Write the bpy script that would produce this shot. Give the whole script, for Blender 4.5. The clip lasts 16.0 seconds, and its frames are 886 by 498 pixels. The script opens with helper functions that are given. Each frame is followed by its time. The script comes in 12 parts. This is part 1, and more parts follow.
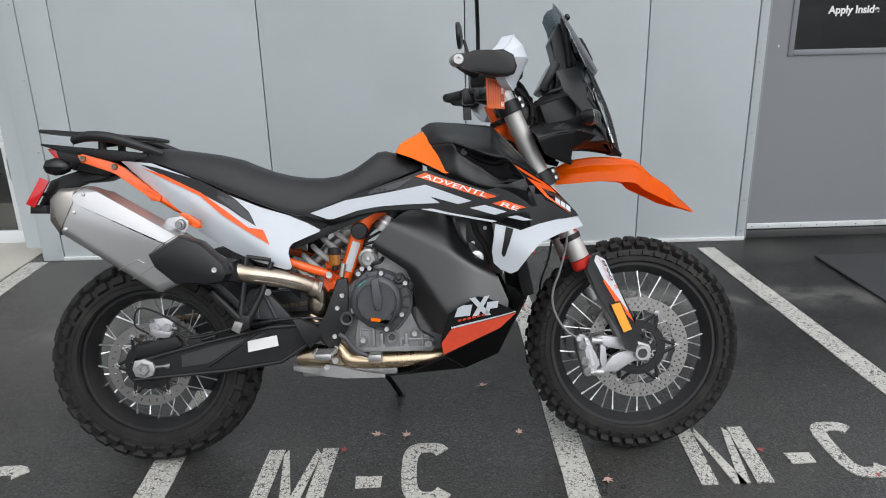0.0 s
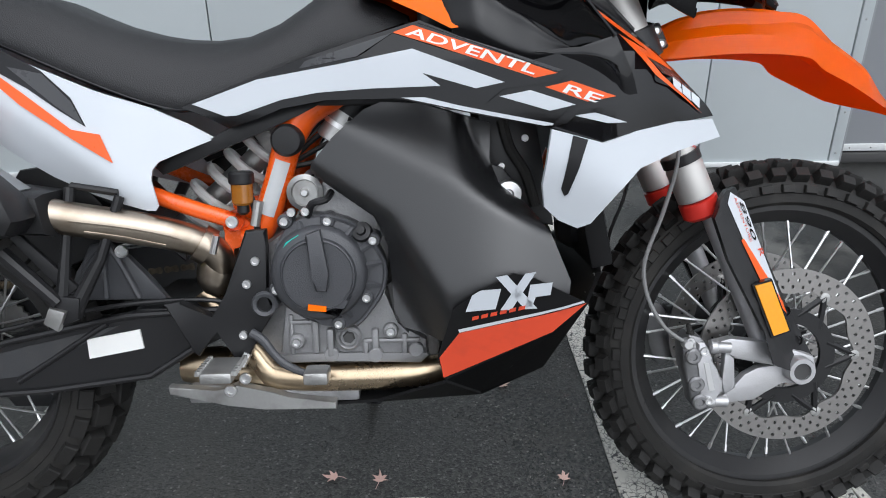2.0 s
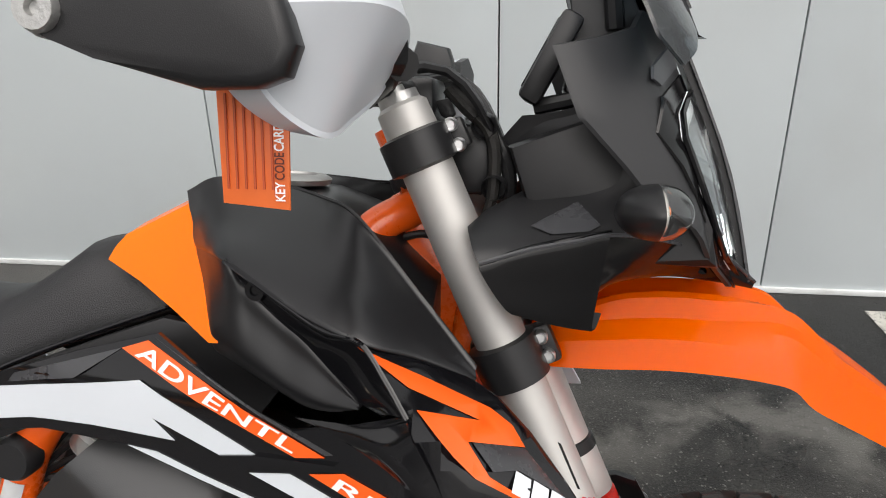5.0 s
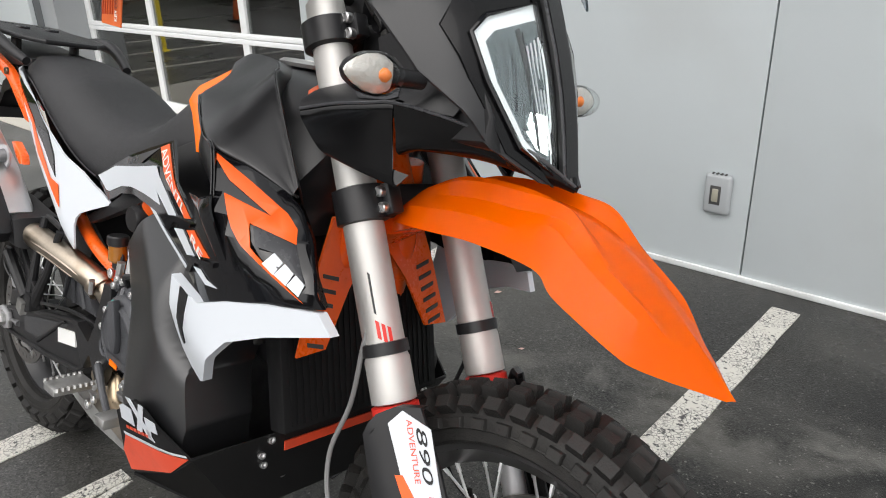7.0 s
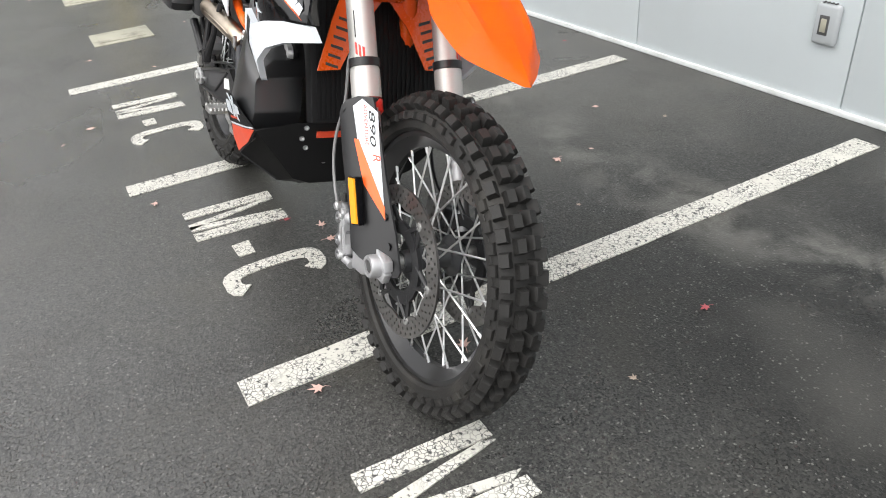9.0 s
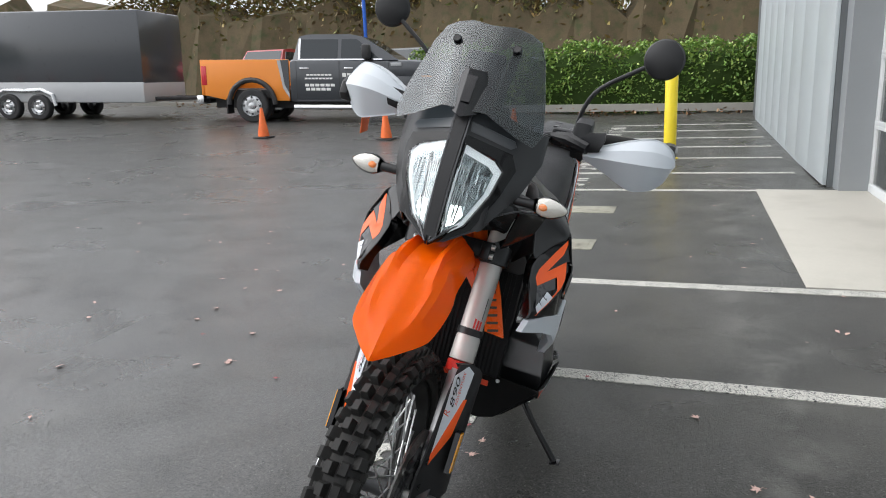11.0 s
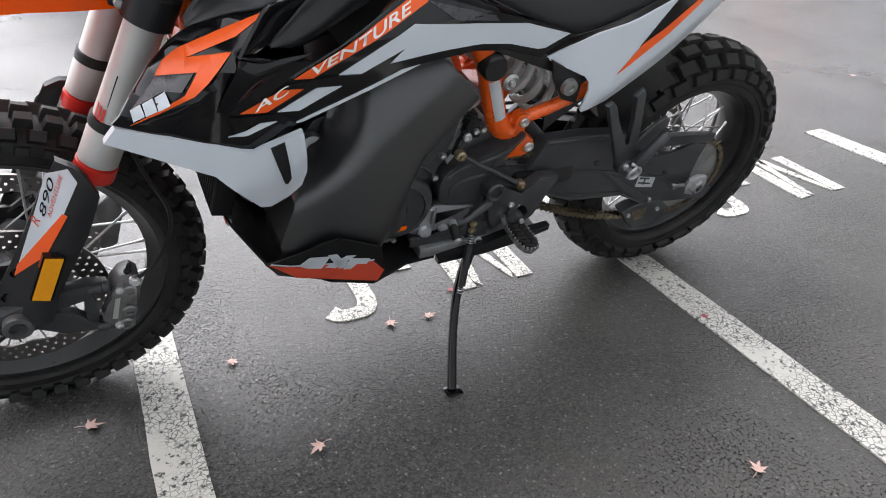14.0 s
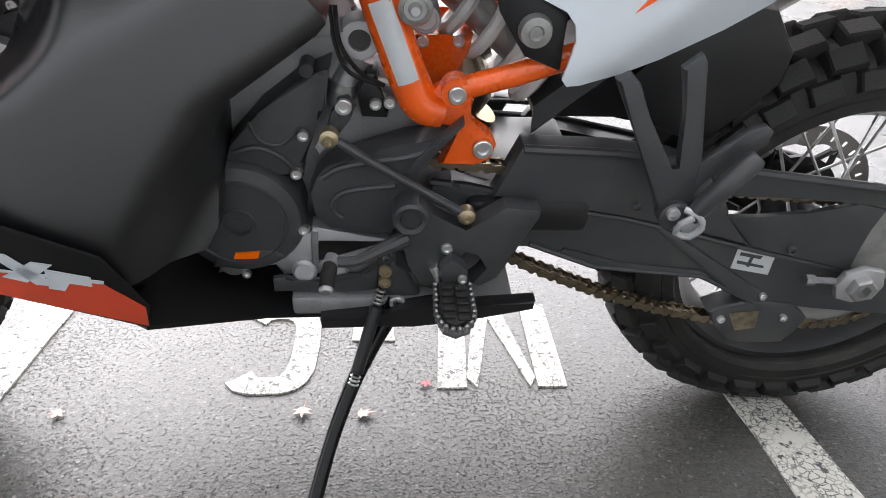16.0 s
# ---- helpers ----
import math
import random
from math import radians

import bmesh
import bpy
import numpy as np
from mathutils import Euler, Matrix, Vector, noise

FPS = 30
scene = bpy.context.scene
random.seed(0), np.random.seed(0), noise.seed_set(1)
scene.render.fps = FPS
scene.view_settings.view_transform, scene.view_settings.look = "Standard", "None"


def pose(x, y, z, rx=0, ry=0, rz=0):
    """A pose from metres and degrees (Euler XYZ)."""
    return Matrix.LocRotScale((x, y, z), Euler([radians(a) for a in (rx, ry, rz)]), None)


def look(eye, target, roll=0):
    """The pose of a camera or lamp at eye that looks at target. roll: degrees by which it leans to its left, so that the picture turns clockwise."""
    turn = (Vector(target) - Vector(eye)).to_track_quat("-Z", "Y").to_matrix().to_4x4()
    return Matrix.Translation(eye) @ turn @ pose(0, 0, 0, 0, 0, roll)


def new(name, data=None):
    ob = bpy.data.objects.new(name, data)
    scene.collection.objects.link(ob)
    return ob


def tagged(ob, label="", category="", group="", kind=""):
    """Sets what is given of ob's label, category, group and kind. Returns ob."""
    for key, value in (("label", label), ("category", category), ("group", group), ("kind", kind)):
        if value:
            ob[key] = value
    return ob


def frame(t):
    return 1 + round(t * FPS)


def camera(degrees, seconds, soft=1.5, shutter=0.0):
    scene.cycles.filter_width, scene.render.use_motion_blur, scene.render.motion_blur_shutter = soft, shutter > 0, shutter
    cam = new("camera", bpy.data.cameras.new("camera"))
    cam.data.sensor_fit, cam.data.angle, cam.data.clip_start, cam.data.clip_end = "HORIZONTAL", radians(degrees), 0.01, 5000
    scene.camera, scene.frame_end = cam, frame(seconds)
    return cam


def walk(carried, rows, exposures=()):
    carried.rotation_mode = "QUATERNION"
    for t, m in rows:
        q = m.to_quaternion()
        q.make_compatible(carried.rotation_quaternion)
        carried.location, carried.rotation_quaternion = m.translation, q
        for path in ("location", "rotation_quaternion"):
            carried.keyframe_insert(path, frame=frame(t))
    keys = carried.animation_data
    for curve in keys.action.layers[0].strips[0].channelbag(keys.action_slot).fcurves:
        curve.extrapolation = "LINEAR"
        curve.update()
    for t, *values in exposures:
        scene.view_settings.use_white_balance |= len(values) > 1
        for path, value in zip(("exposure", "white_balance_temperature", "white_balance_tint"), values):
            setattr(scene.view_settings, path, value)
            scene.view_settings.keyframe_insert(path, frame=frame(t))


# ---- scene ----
cam = camera(63.3, 16.0, 1.0)
PATH = [
    (0, (0.131, -1.973, 1.385), (0.167, -0.079, 0.746), -1.4),
    (0.5, (0.228, -1.888, 1.323), (0.22, 0.003, 0.672), -2.0),
    (1, (0.183, -1.584, 1.216), (0.158, 0.296, 0.536), -1.8),
    (1.5, (0.133, -1.253, 1.144), (0.147, 0.569, 0.319), -1.1),
    (2, (0.146, -1.008, 1.075), (0.179, 0.803, 0.227), -0.5),
    (2.5, (0.169, -0.823, 1.037), (0.179, 0.911, 0.04), -0.4),
    (3, (0.196, -0.738, 1.098), (0.185, 0.995, 0.1), 0.0),
    (3.5, (0.247, -0.679, 1.179), (0.243, 1.103, 0.272), 0.4),
    (4, (0.321, -0.571, 1.246), (0.381, 1.247, 0.416), 1.4),
    (4.5, (0.385, -0.515, 1.28), (0.455, 1.308, 0.46), 1.4),
    (4.7, (0.425, -0.501, 1.291), (0.4, 1.325, 0.475), 0.5),
    (6.8, (1.136, -0.427, 1.233), (-0.113, 0.983, 0.561), -1.7),
    (7, (1.193, -0.439, 1.195), (-0.054, 0.923, 0.426), -1.8),
    (7.5, (1.357, -0.528, 1.1), (0.149, 0.801, 0.22), -0.2),
    (8, (1.454, -0.579, 1.028), (0.276, 0.691, 0.03), 0.2),
    (8.5, (1.622, -0.551, 1.045), (0.379, 0.637, 0.022), -1.3),
    (9, (1.923, -0.42, 1.158), (0.416, 0.347, 0.09), -4.9),
    (9.5, (2.077, -0.218, 1.26), (0.357, 0.237, 0.346), -5.4),
    (9.6, (2.096, -0.158, 1.279), (0.332, 0.235, 0.421), -4.7),
    (10, (2.181, 0.091, 1.312), (0.293, 0.181, 0.659), -5.9),
    (10.2, (2.23, 0.242, 1.307), (0.318, 0.17, 0.722), -5.5),
    (12.3, (1.655, 1.393, 1.193), (0.163, 0.226, 0.551), -1.6),
    (12.5, (1.528, 1.433, 1.185), (0.101, 0.235, 0.46), -1.8),
    (13, (1.218, 1.546, 1.141), (0.135, 0.048, 0.378), -2.7),
    (13.5, (0.891, 1.562, 1.109), (0.056, -0.009, 0.195), -1.6),
    (14, (0.583, 1.479, 1.052), (-0.212, -0.057, 0.049), 2.2),
    (14.5, (0.313, 1.43, 1.033), (-0.19, -0.221, 0.022), 0.7),
    (15, (0.137, 1.319, 0.952), (-0.167, -0.417, 0.007), 1.6),
    (15.5, (-0.004, 1.187, 0.821), (-0.249, -0.586, -0.07), 1.9),
    (16, (-0.096, 1.12, 0.721), (-0.266, -0.702, -0.084), 2.2),
]
walk(cam, [(t, look(eye, target, roll)) for t, eye, target, roll in PATH], exposures=[(0, 0.46, 6350, 10), (2, 0.60, 6150, 10), (3.5, 0.78, 6500, 10), (4.7, 0.80, 6850, 12), (7, 0.85, 6700, 11), (8.5, 1.24, 6650, 10), (9.0, 1.32, 6650, 10), (9.5, 1.17, 6600, 10), (10, 0.88, 6550, 10), (12.3, 1.04, 6300, 12), (13.0, 1.20, 6350, 14), (14.0, 1.54, 6450, 14), (15, 1.95, 6500, 14), (16, 2.07, 6550, 14)])

# ---------------------------------------------------------------- sky and sun
world = bpy.data.worlds.new("overcast")
scene.world = world
world.use_nodes = True
wn, wl = world.node_tree.nodes, world.node_tree.links
sky = wn.new("ShaderNodeTexSky")
sky.sky_type = "NISHITA"
sky.sun_disc = False
sky.sun_elevation, sky.sun_rotation = radians(52), radians(155)
sky.air_density, sky.dust_density, sky.ozone_density = 1.0, 1.0, 1.0
grey = wn.new("ShaderNodeHueSaturation")
grey.inputs["Saturation"].default_value = 0.10
wl.new(sky.outputs[0], grey.inputs["Color"])
place = wn.new("ShaderNodeTexCoord")
height = wn.new("ShaderNodeSeparateXYZ")
wl.new(place.outputs["Generated"], height.inputs[0])
veil = wn.new("ShaderNodeMapRange")
veil.inputs[1].default_value, veil.inputs[2].default_value = 0.0, 1.0
veil.inputs[3].default_value, veil.inputs[4].default_value = 0.50, 1.55
wl.new(height.outputs["Z"], veil.inputs[0])
# the sun behind the clouds makes its side of the sky the brighter one
side = wn.new("ShaderNodeMapRange")
side.inputs[1].default_value, side.inputs[2].default_value = -1.0, 1.0
side.inputs[3].default_value, side.inputs[4].default_value = 1.25, 0.75
wl.new(height.outputs["Y"], side.inputs[0])
glow = wn.new("ShaderNodeMath")
glow.operation = "MULTIPLY"
wl.new(veil.outputs[0], glow.inputs[0])
wl.new(side.outputs[0], glow.inputs[1])
cloud = wn.new("ShaderNodeMix")
cloud.data_type, cloud.blend_type = "RGBA", "MULTIPLY"
cloud.inputs[0].default_value = 1.0
wl.new(grey.outputs[0], cloud.inputs[6])
wl.new(glow.outputs[0], cloud.inputs[7])
wl.new(cloud.outputs[2], wn["Background"].inputs[0])
wn["Background"].inputs[1].default_value = 0.15
sun = bpy.data.lights.new("sun", "SUN")
sun.energy, sun.angle, sun.color = 0.75, radians(80), (1.0, 0.98, 0.95)
sun_ob = new("sun", sun)
sun_ob.matrix_world = look((2.0, -8.0, 12.0), (0, 0, 0))


# ---------------------------------------------------------------- materials
def material(name, color, rough=0.5, metal=0.0, var=0.12, scale=8.0, bump=0.0, bump_scale=120.0,
             rough_var=0.08, coat=0.0, dirt=None, dirt_amount=0.0, dirt_scale=6.0, spec=0.5):
    """A surface with colour variation at two scales, uneven gloss, optional dirt patches and fine relief."""
    m = bpy.data.materials.new(name)
    m.use_nodes = True
    n, l = m.node_tree.nodes, m.node_tree.links
    b = n["Principled BSDF"]
    tc = n.new("ShaderNodeTexCoord")
    big = n.new("ShaderNodeTexNoise")
    big.inputs["Scale"].default_value, big.inputs["Detail"].default_value = scale, 5
    fine = n.new("ShaderNodeTexNoise")
    fine.inputs["Scale"].default_value, fine.inputs["Detail"].default_value = scale * 14, 3
    for t in (big, fine):
        l.new(tc.outputs["Object"], t.inputs["Vector"])
    mix = n.new("ShaderNodeMix")
    mix.data_type = "RGBA"
    mix.inputs[6].default_value = (*[c * (1 - var) for c in color], 1)
    mix.inputs[7].default_value = (*[min(1, c * (1 + var)) for c in color], 1)
    add = n.new("ShaderNodeMath")
    add.operation = "MULTIPLY_ADD"
    add.inputs[1].default_value = 0.4
    l.new(fine.outputs[0], add.inputs[0])
    half = n.new("ShaderNodeMath")
    half.operation = "MULTIPLY"
    half.inputs[1].default_value = 0.6
    l.new(big.outputs[0], half.inputs[0])
    l.new(half.outputs[0], add.inputs[2])
    l.new(add.outputs[0], mix.inputs[0])
    out = mix.outputs[2]
    if dirt:
        dn = n.new("ShaderNodeTexNoise")
        dn.inputs["Scale"].default_value, dn.inputs["Detail"].default_value = dirt_scale, 8
        l.new(tc.outputs["Object"], dn.inputs["Vector"])
        ramp = n.new("ShaderNodeMapRange")
        ramp.inputs[1].default_value, ramp.inputs[2].default_value = 0.5, 0.72
        ramp.inputs[4].default_value = dirt_amount
        l.new(dn.outputs[0], ramp.inputs[0])
        dm = n.new("ShaderNodeMix")
        dm.data_type = "RGBA"
        dm.inputs[7].default_value = (*dirt, 1)
        l.new(out, dm.inputs[6])
        l.new(ramp.outputs[0], dm.inputs[0])
        out = dm.outputs[2]
    l.new(out, b.inputs["Base Color"])
    rr = n.new("ShaderNodeMapRange")
    rr.inputs[3].default_value, rr.inputs[4].default_value = max(0.02, rough - rough_var), min(1, rough + rough_var)
    l.new(add.outputs[0], rr.inputs[0])
    l.new(rr.outputs[0], b.inputs["Roughness"])
    b.inputs["Metallic"].default_value = metal
    b.inputs["Specular IOR Level"].default_value = spec
    b.inputs["Coat Weight"].default_value = coat
    b.inputs["Coat Roughness"].default_value = 0.08
    if bump:
        bt = n.new("ShaderNodeTexNoise")
        bt.inputs["Scale"].default_value, bt.inputs["Detail"].default_value = bump_scale, 4
        l.new(tc.outputs["Object"], bt.inputs["Vector"])
        bn = n.new("ShaderNodeBump")
        bn.inputs["Strength"].default_value, bn.inputs["Distance"].default_value = bump, 0.002
        l.new(bt.outputs[0], bn.inputs["Height"])
        l.new(bn.outputs[0], b.inputs["Normal"])
    return m


def asphalt_material():
    """Damp asphalt: smooth-topped stones in dark binder, scattered pits, sparse pale chips, dusty drying patches,
    brightness graded by place.
    """
    m = bpy.data.materials.new("wet_asphalt")
    m.use_nodes = True
    n, l = m.node_tree.nodes, m.node_tree.links
    b = n["Principled BSDF"]
    tc = n.new("ShaderNodeTexCoord")

    def noise(scale, detail, distortion=0.0, rough=0.5):
        t = n.new("ShaderNodeTexNoise")
        t.inputs["Scale"].default_value, t.inputs["Detail"].default_value = scale, detail
        t.inputs["Distortion"].default_value, t.inputs["Roughness"].default_value = distortion, rough
        l.new(tc.outputs["Object"], t.inputs["Vector"])
        return t.outputs[0]

    def ramp(src, a, c, lo=0.0, hi=1.0):
        r = n.new("ShaderNodeMapRange")
        r.inputs[1].default_value, r.inputs[2].default_value, r.inputs[3].default_value, r.inputs[4].default_value = a, c, lo, hi
        l.new(src, r.inputs[0])
        return r.outputs[0]

    def calc(op, a, c, clamp=False):
        k = n.new("ShaderNodeMath")
        k.operation, k.use_clamp = op, clamp
        for i, v in enumerate((a, c)):
            if isinstance(v, (int, float)):
                k.inputs[i].default_value = v
            else:
                l.new(v, k.inputs[i])
        return k.outputs[0]

    def mix(fac, a, c):
        k = n.new("ShaderNodeMix")
        k.data_type = "RGBA"
        l.new(fac, k.inputs[0])
        for i, v in ((6, a), (7, c)):
            if isinstance(v, tuple):
                k.inputs[i].default_value = v
            else:
                l.new(v, k.inputs[i])
        return k.outputs[2]

    stones = n.new("ShaderNodeTexVoronoi")
    stones.inputs["Scale"].default_value = 210
    l.new(tc.outputs["Object"], stones.inputs["Vector"])
    chips = n.new("ShaderNodeTexVoronoi")
    chips.inputs["Scale"].default_value = 230
    l.new(tc.outputs["Object"], chips.inputs["Vector"])
    sep = n.new("ShaderNodeSeparateXYZ")
    l.new(tc.outputs["Object"], sep.inputs[0])
    tint = n.new("ShaderNodeSeparateColor")
    l.new(stones.outputs["Color"], tint.inputs[0])
    pick = n.new("ShaderNodeSeparateColor")
    l.new(chips.outputs["Color"], pick.inputs[0])
    big, mid, fine = noise(0.9, 6, 0.6), noise(1.7, 7), noise(320, 2)
    tone = mix(tint.outputs[0], (0.010, 0.0102, 0.010, 1), (0.078, 0.077, 0.071, 1))
    tone = mix(ramp(fine, 0.35, 0.65, 0.0, 0.45), tone, (0.018, 0.018, 0.019, 1))
    # brownish film in broad patches
    tone = mix(ramp(noise(2.6, 5, 0.4), 0.5, 0.72, 0.0, 0.5), tone, (0.050, 0.047, 0.038, 1))
    # extra brightness between the bike and the wall, put into the colour
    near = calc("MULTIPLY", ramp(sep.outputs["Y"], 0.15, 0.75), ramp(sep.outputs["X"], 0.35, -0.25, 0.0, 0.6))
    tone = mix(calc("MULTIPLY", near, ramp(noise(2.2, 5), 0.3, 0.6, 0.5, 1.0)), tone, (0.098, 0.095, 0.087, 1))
    # base colour pales outwards over the open lot
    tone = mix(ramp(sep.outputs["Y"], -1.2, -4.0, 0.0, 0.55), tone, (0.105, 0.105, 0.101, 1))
    # shade along the wall, put into the colour as a near-black mix
    wall_shade = calc("MULTIPLY", ramp(sep.outputs["Y"], 0.25, 0.8), ramp(sep.outputs["X"], 0.25, 1.0, 0.0, 0.8))
    tone = mix(wall_shade, tone, (0.012, 0.012, 0.0115, 1))
    # pits, thick in some places and rare in others
    dense = ramp(noise(3.1, 4), 0.36, 0.66, 0.36, 0.46)
    pit_noise = noise(150, 3, 0.2, 0.6)
    pit = calc("MULTIPLY", calc("SUBTRACT", dense, pit_noise), 14.0, True)
    tone = mix(pit, tone, (0.006, 0.006, 0.006, 1))
    tone = mix(ramp(pick.outputs[1], 0.965, 0.998, 0.0, 0.5), tone, (0.24, 0.235, 0.22, 1))
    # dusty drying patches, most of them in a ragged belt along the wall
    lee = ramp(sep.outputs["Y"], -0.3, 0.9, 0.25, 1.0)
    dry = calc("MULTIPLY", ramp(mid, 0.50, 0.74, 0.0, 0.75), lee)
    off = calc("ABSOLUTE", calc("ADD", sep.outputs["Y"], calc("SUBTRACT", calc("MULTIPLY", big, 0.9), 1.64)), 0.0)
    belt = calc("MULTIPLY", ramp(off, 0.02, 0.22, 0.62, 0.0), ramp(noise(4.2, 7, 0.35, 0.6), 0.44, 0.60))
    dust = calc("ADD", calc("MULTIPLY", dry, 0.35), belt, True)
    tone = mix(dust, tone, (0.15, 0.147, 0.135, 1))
    l.new(tone, b.inputs["Base Color"])
    l.new(ramp(big, 0.35, 0.75, 0.26, 0.40), b.inputs["Roughness"])
    # gloss lowered by place to tame reflections of wall and sky
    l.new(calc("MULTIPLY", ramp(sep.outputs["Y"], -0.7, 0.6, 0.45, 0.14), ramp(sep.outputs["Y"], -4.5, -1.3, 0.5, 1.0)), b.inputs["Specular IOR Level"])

    def bump(height, strength, distance, under=None):
        k = n.new("ShaderNodeBump")
        k.inputs["Strength"].default_value, k.inputs["Distance"].default_value = strength, distance
        l.new(height, k.inputs["Height"])
        if under:
            l.new(under, k.inputs["Normal"])
        return k.outputs[0]

    holes = calc("SUBTRACT", 1.0, pit)
    relief = bump(holes, 0.75, 0.004, bump(stones.outputs["Distance"], 0.35, 0.002, bump(fine, 0.35, 0.0012)))
    l.new(relief, b.inputs["Normal"])
    # film of water over the stones; coat weight cut by place like the specular
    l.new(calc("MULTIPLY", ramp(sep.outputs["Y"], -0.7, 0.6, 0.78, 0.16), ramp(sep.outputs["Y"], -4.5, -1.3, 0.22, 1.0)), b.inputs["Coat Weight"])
    b.inputs["Coat IOR"].default_value = 1.54
    b.inputs["Coat Roughness"].default_value = 0.13
    l.new(bump(holes, 0.75, 0.004, bump(noise(110, 4, 0.2, 0.62), 0.8, 0.0045)), b.inputs["Coat Normal"])
    return m


def paint_material():
    """Old road paint, crazed and chipped down to the asphalt."""
    m = bpy.data.materials.new("road_paint")
    m.use_nodes = True
    n, l = m.node_tree.nodes, m.node_tree.links
    b = n["Principled BSDF"]
    tc = n.new("ShaderNodeTexCoord")
    warp = n.new("ShaderNodeTexNoise")
    warp.inputs["Scale"].default_value, warp.inputs["Detail"].default_value = 35, 3
    l.new(tc.outputs["Object"], warp.inputs["Vector"])
    vm = n.new("ShaderNodeMix")
    vm.data_type = "RGBA"
    vm.inputs[0].default_value = 0.02
    l.new(tc.outputs["Object"], vm.inputs[6])
    l.new(warp.outputs[1], vm.inputs[7])
    crack = n.new("ShaderNodeTexVoronoi")
    crack.feature = "DISTANCE_TO_EDGE"
    crack.inputs["Scale"].default_value = 84
    l.new(vm.outputs[2], crack.inputs["Vector"])
    c1 = n.new("ShaderNodeMapRange")
    c1.inputs[1].default_value, c1.inputs[2].default_value = 0.02, 0.09
    l.new(crack.outputs["Distance"], c1.inputs[0])
    wear = n.new("ShaderNodeTexNoise")
    wear.inputs["Scale"].default_value, wear.inputs["Detail"].default_value = 9, 7
    l.new(tc.outputs["Object"], wear.inputs["Vector"])
    w1 = n.new("ShaderNodeMapRange")
    w1.inputs[1].default_value, w1.inputs[2].default_value = 0.37, 0.56
    w1.inputs[3].default_value, w1.inputs[4].default_value = 1.0, 0.08
    l.new(wear.outputs[0], w1.inputs[0])
    mx = n.new("ShaderNodeMath")
    mx.operation = "MAXIMUM"
    l.new(c1.outputs[0], mx.inputs[0])
    l.new(w1.outputs[0], mx.inputs[1])
    chip = n.new("ShaderNodeTexNoise")
    chip.inputs["Scale"].default_value, chip.inputs["Detail"].default_value = 80, 6
    l.new(tc.outputs["Object"], chip.inputs["Vector"])
    c2 = n.new("ShaderNodeMapRange")
    c2.inputs[1].default_value, c2.inputs[2].default_value = 0.350, 0.42
    l.new(chip.outputs[0], c2.inputs[0])
    mul = n.new("ShaderNodeMath")
    mul.operation = "MULTIPLY"
    l.new(mx.outputs[0], mul.inputs[0])
    l.new(c2.outputs[0], mul.inputs[1])
    white = n.new("ShaderNodeMix")
    white.data_type = "RGBA"
    white.inputs[6].default_value, white.inputs[7].default_value = (0.46, 0.448, 0.40, 1), (0.66, 0.648, 0.60, 1)
    l.new(wear.outputs[0], white.inputs[0])
    fin = n.new("ShaderNodeMix")
    fin.data_type = "RGBA"
    fin.inputs[6].default_value = (0.05, 0.05, 0.05, 1)
    l.new(white.outputs[2], fin.inputs[7])
    l.new(mul.outputs[0], fin.inputs[0])
    l.new(fin.outputs[2], b.inputs["Base Color"])
    b.inputs["Roughness"].default_value = 0.45
    bn = n.new("ShaderNodeBump")
    bn.inputs["Strength"].default_value, bn.inputs["Distance"].default_value = 0.6, 0.002
    l.new(mul.outputs[0], bn.inputs["Height"])
    l.new(bn.outputs[0], b.inputs["Normal"])
    return m


def glass_material(name, tint=(0.9, 0.95, 0.95), rough=0.02, alpha=0.25):
    """Thin pane: clear body under a mirror-like gloss."""
    m = bpy.data.materials.new(name)
    m.use_nodes = True
    n, l = m.node_tree.nodes, m.node_tree.links
    n.remove(n["Principled BSDF"])
    tr = n.new("ShaderNodeBsdfTransparent")
    tr.inputs[0].default_value = (*tint, 1)
    gl = n.new("ShaderNodeBsdfGlossy")
    gl.inputs["Roughness"].default_value = rough
    fr = n.new("ShaderNodeLayerWeight")
    fr.inputs[0].default_value = 0.5
    pw = n.new("ShaderNodeMath")
    pw.operation = "POWER"
    pw.inputs[1].default_value = 3.5
    l.new(fr.outputs["Facing"], pw.inputs[0])
    mr = n.new("ShaderNodeMapRange")
    mr.inputs[3].default_value, mr.inputs[4].default_value = 0.02 + alpha * 0.3, 0.9
    l.new(pw.outputs[0], mr.inputs[0])
    mx = n.new("ShaderNodeMixShader")
    l.new(mr.outputs[0], mx.inputs[0])
    l.new(tr.outputs[0], mx.inputs[1])
    l.new(gl.outputs[0], mx.inputs[2])
    l.new(mx.outputs[0], n["Material Output"].inputs[0])
    return m


def glow_material(name, color, strength):
    m = bpy.data.materials.new(name)
    m.use_nodes = True
    b = m.node_tree.nodes["Principled BSDF"]
    b.inputs["Base Color"].default_value = (*color, 1)
    b.inputs["Emission Color"].default_value = (*color, 1)
    b.inputs["Emission Strength"].default_value = strength
    return m


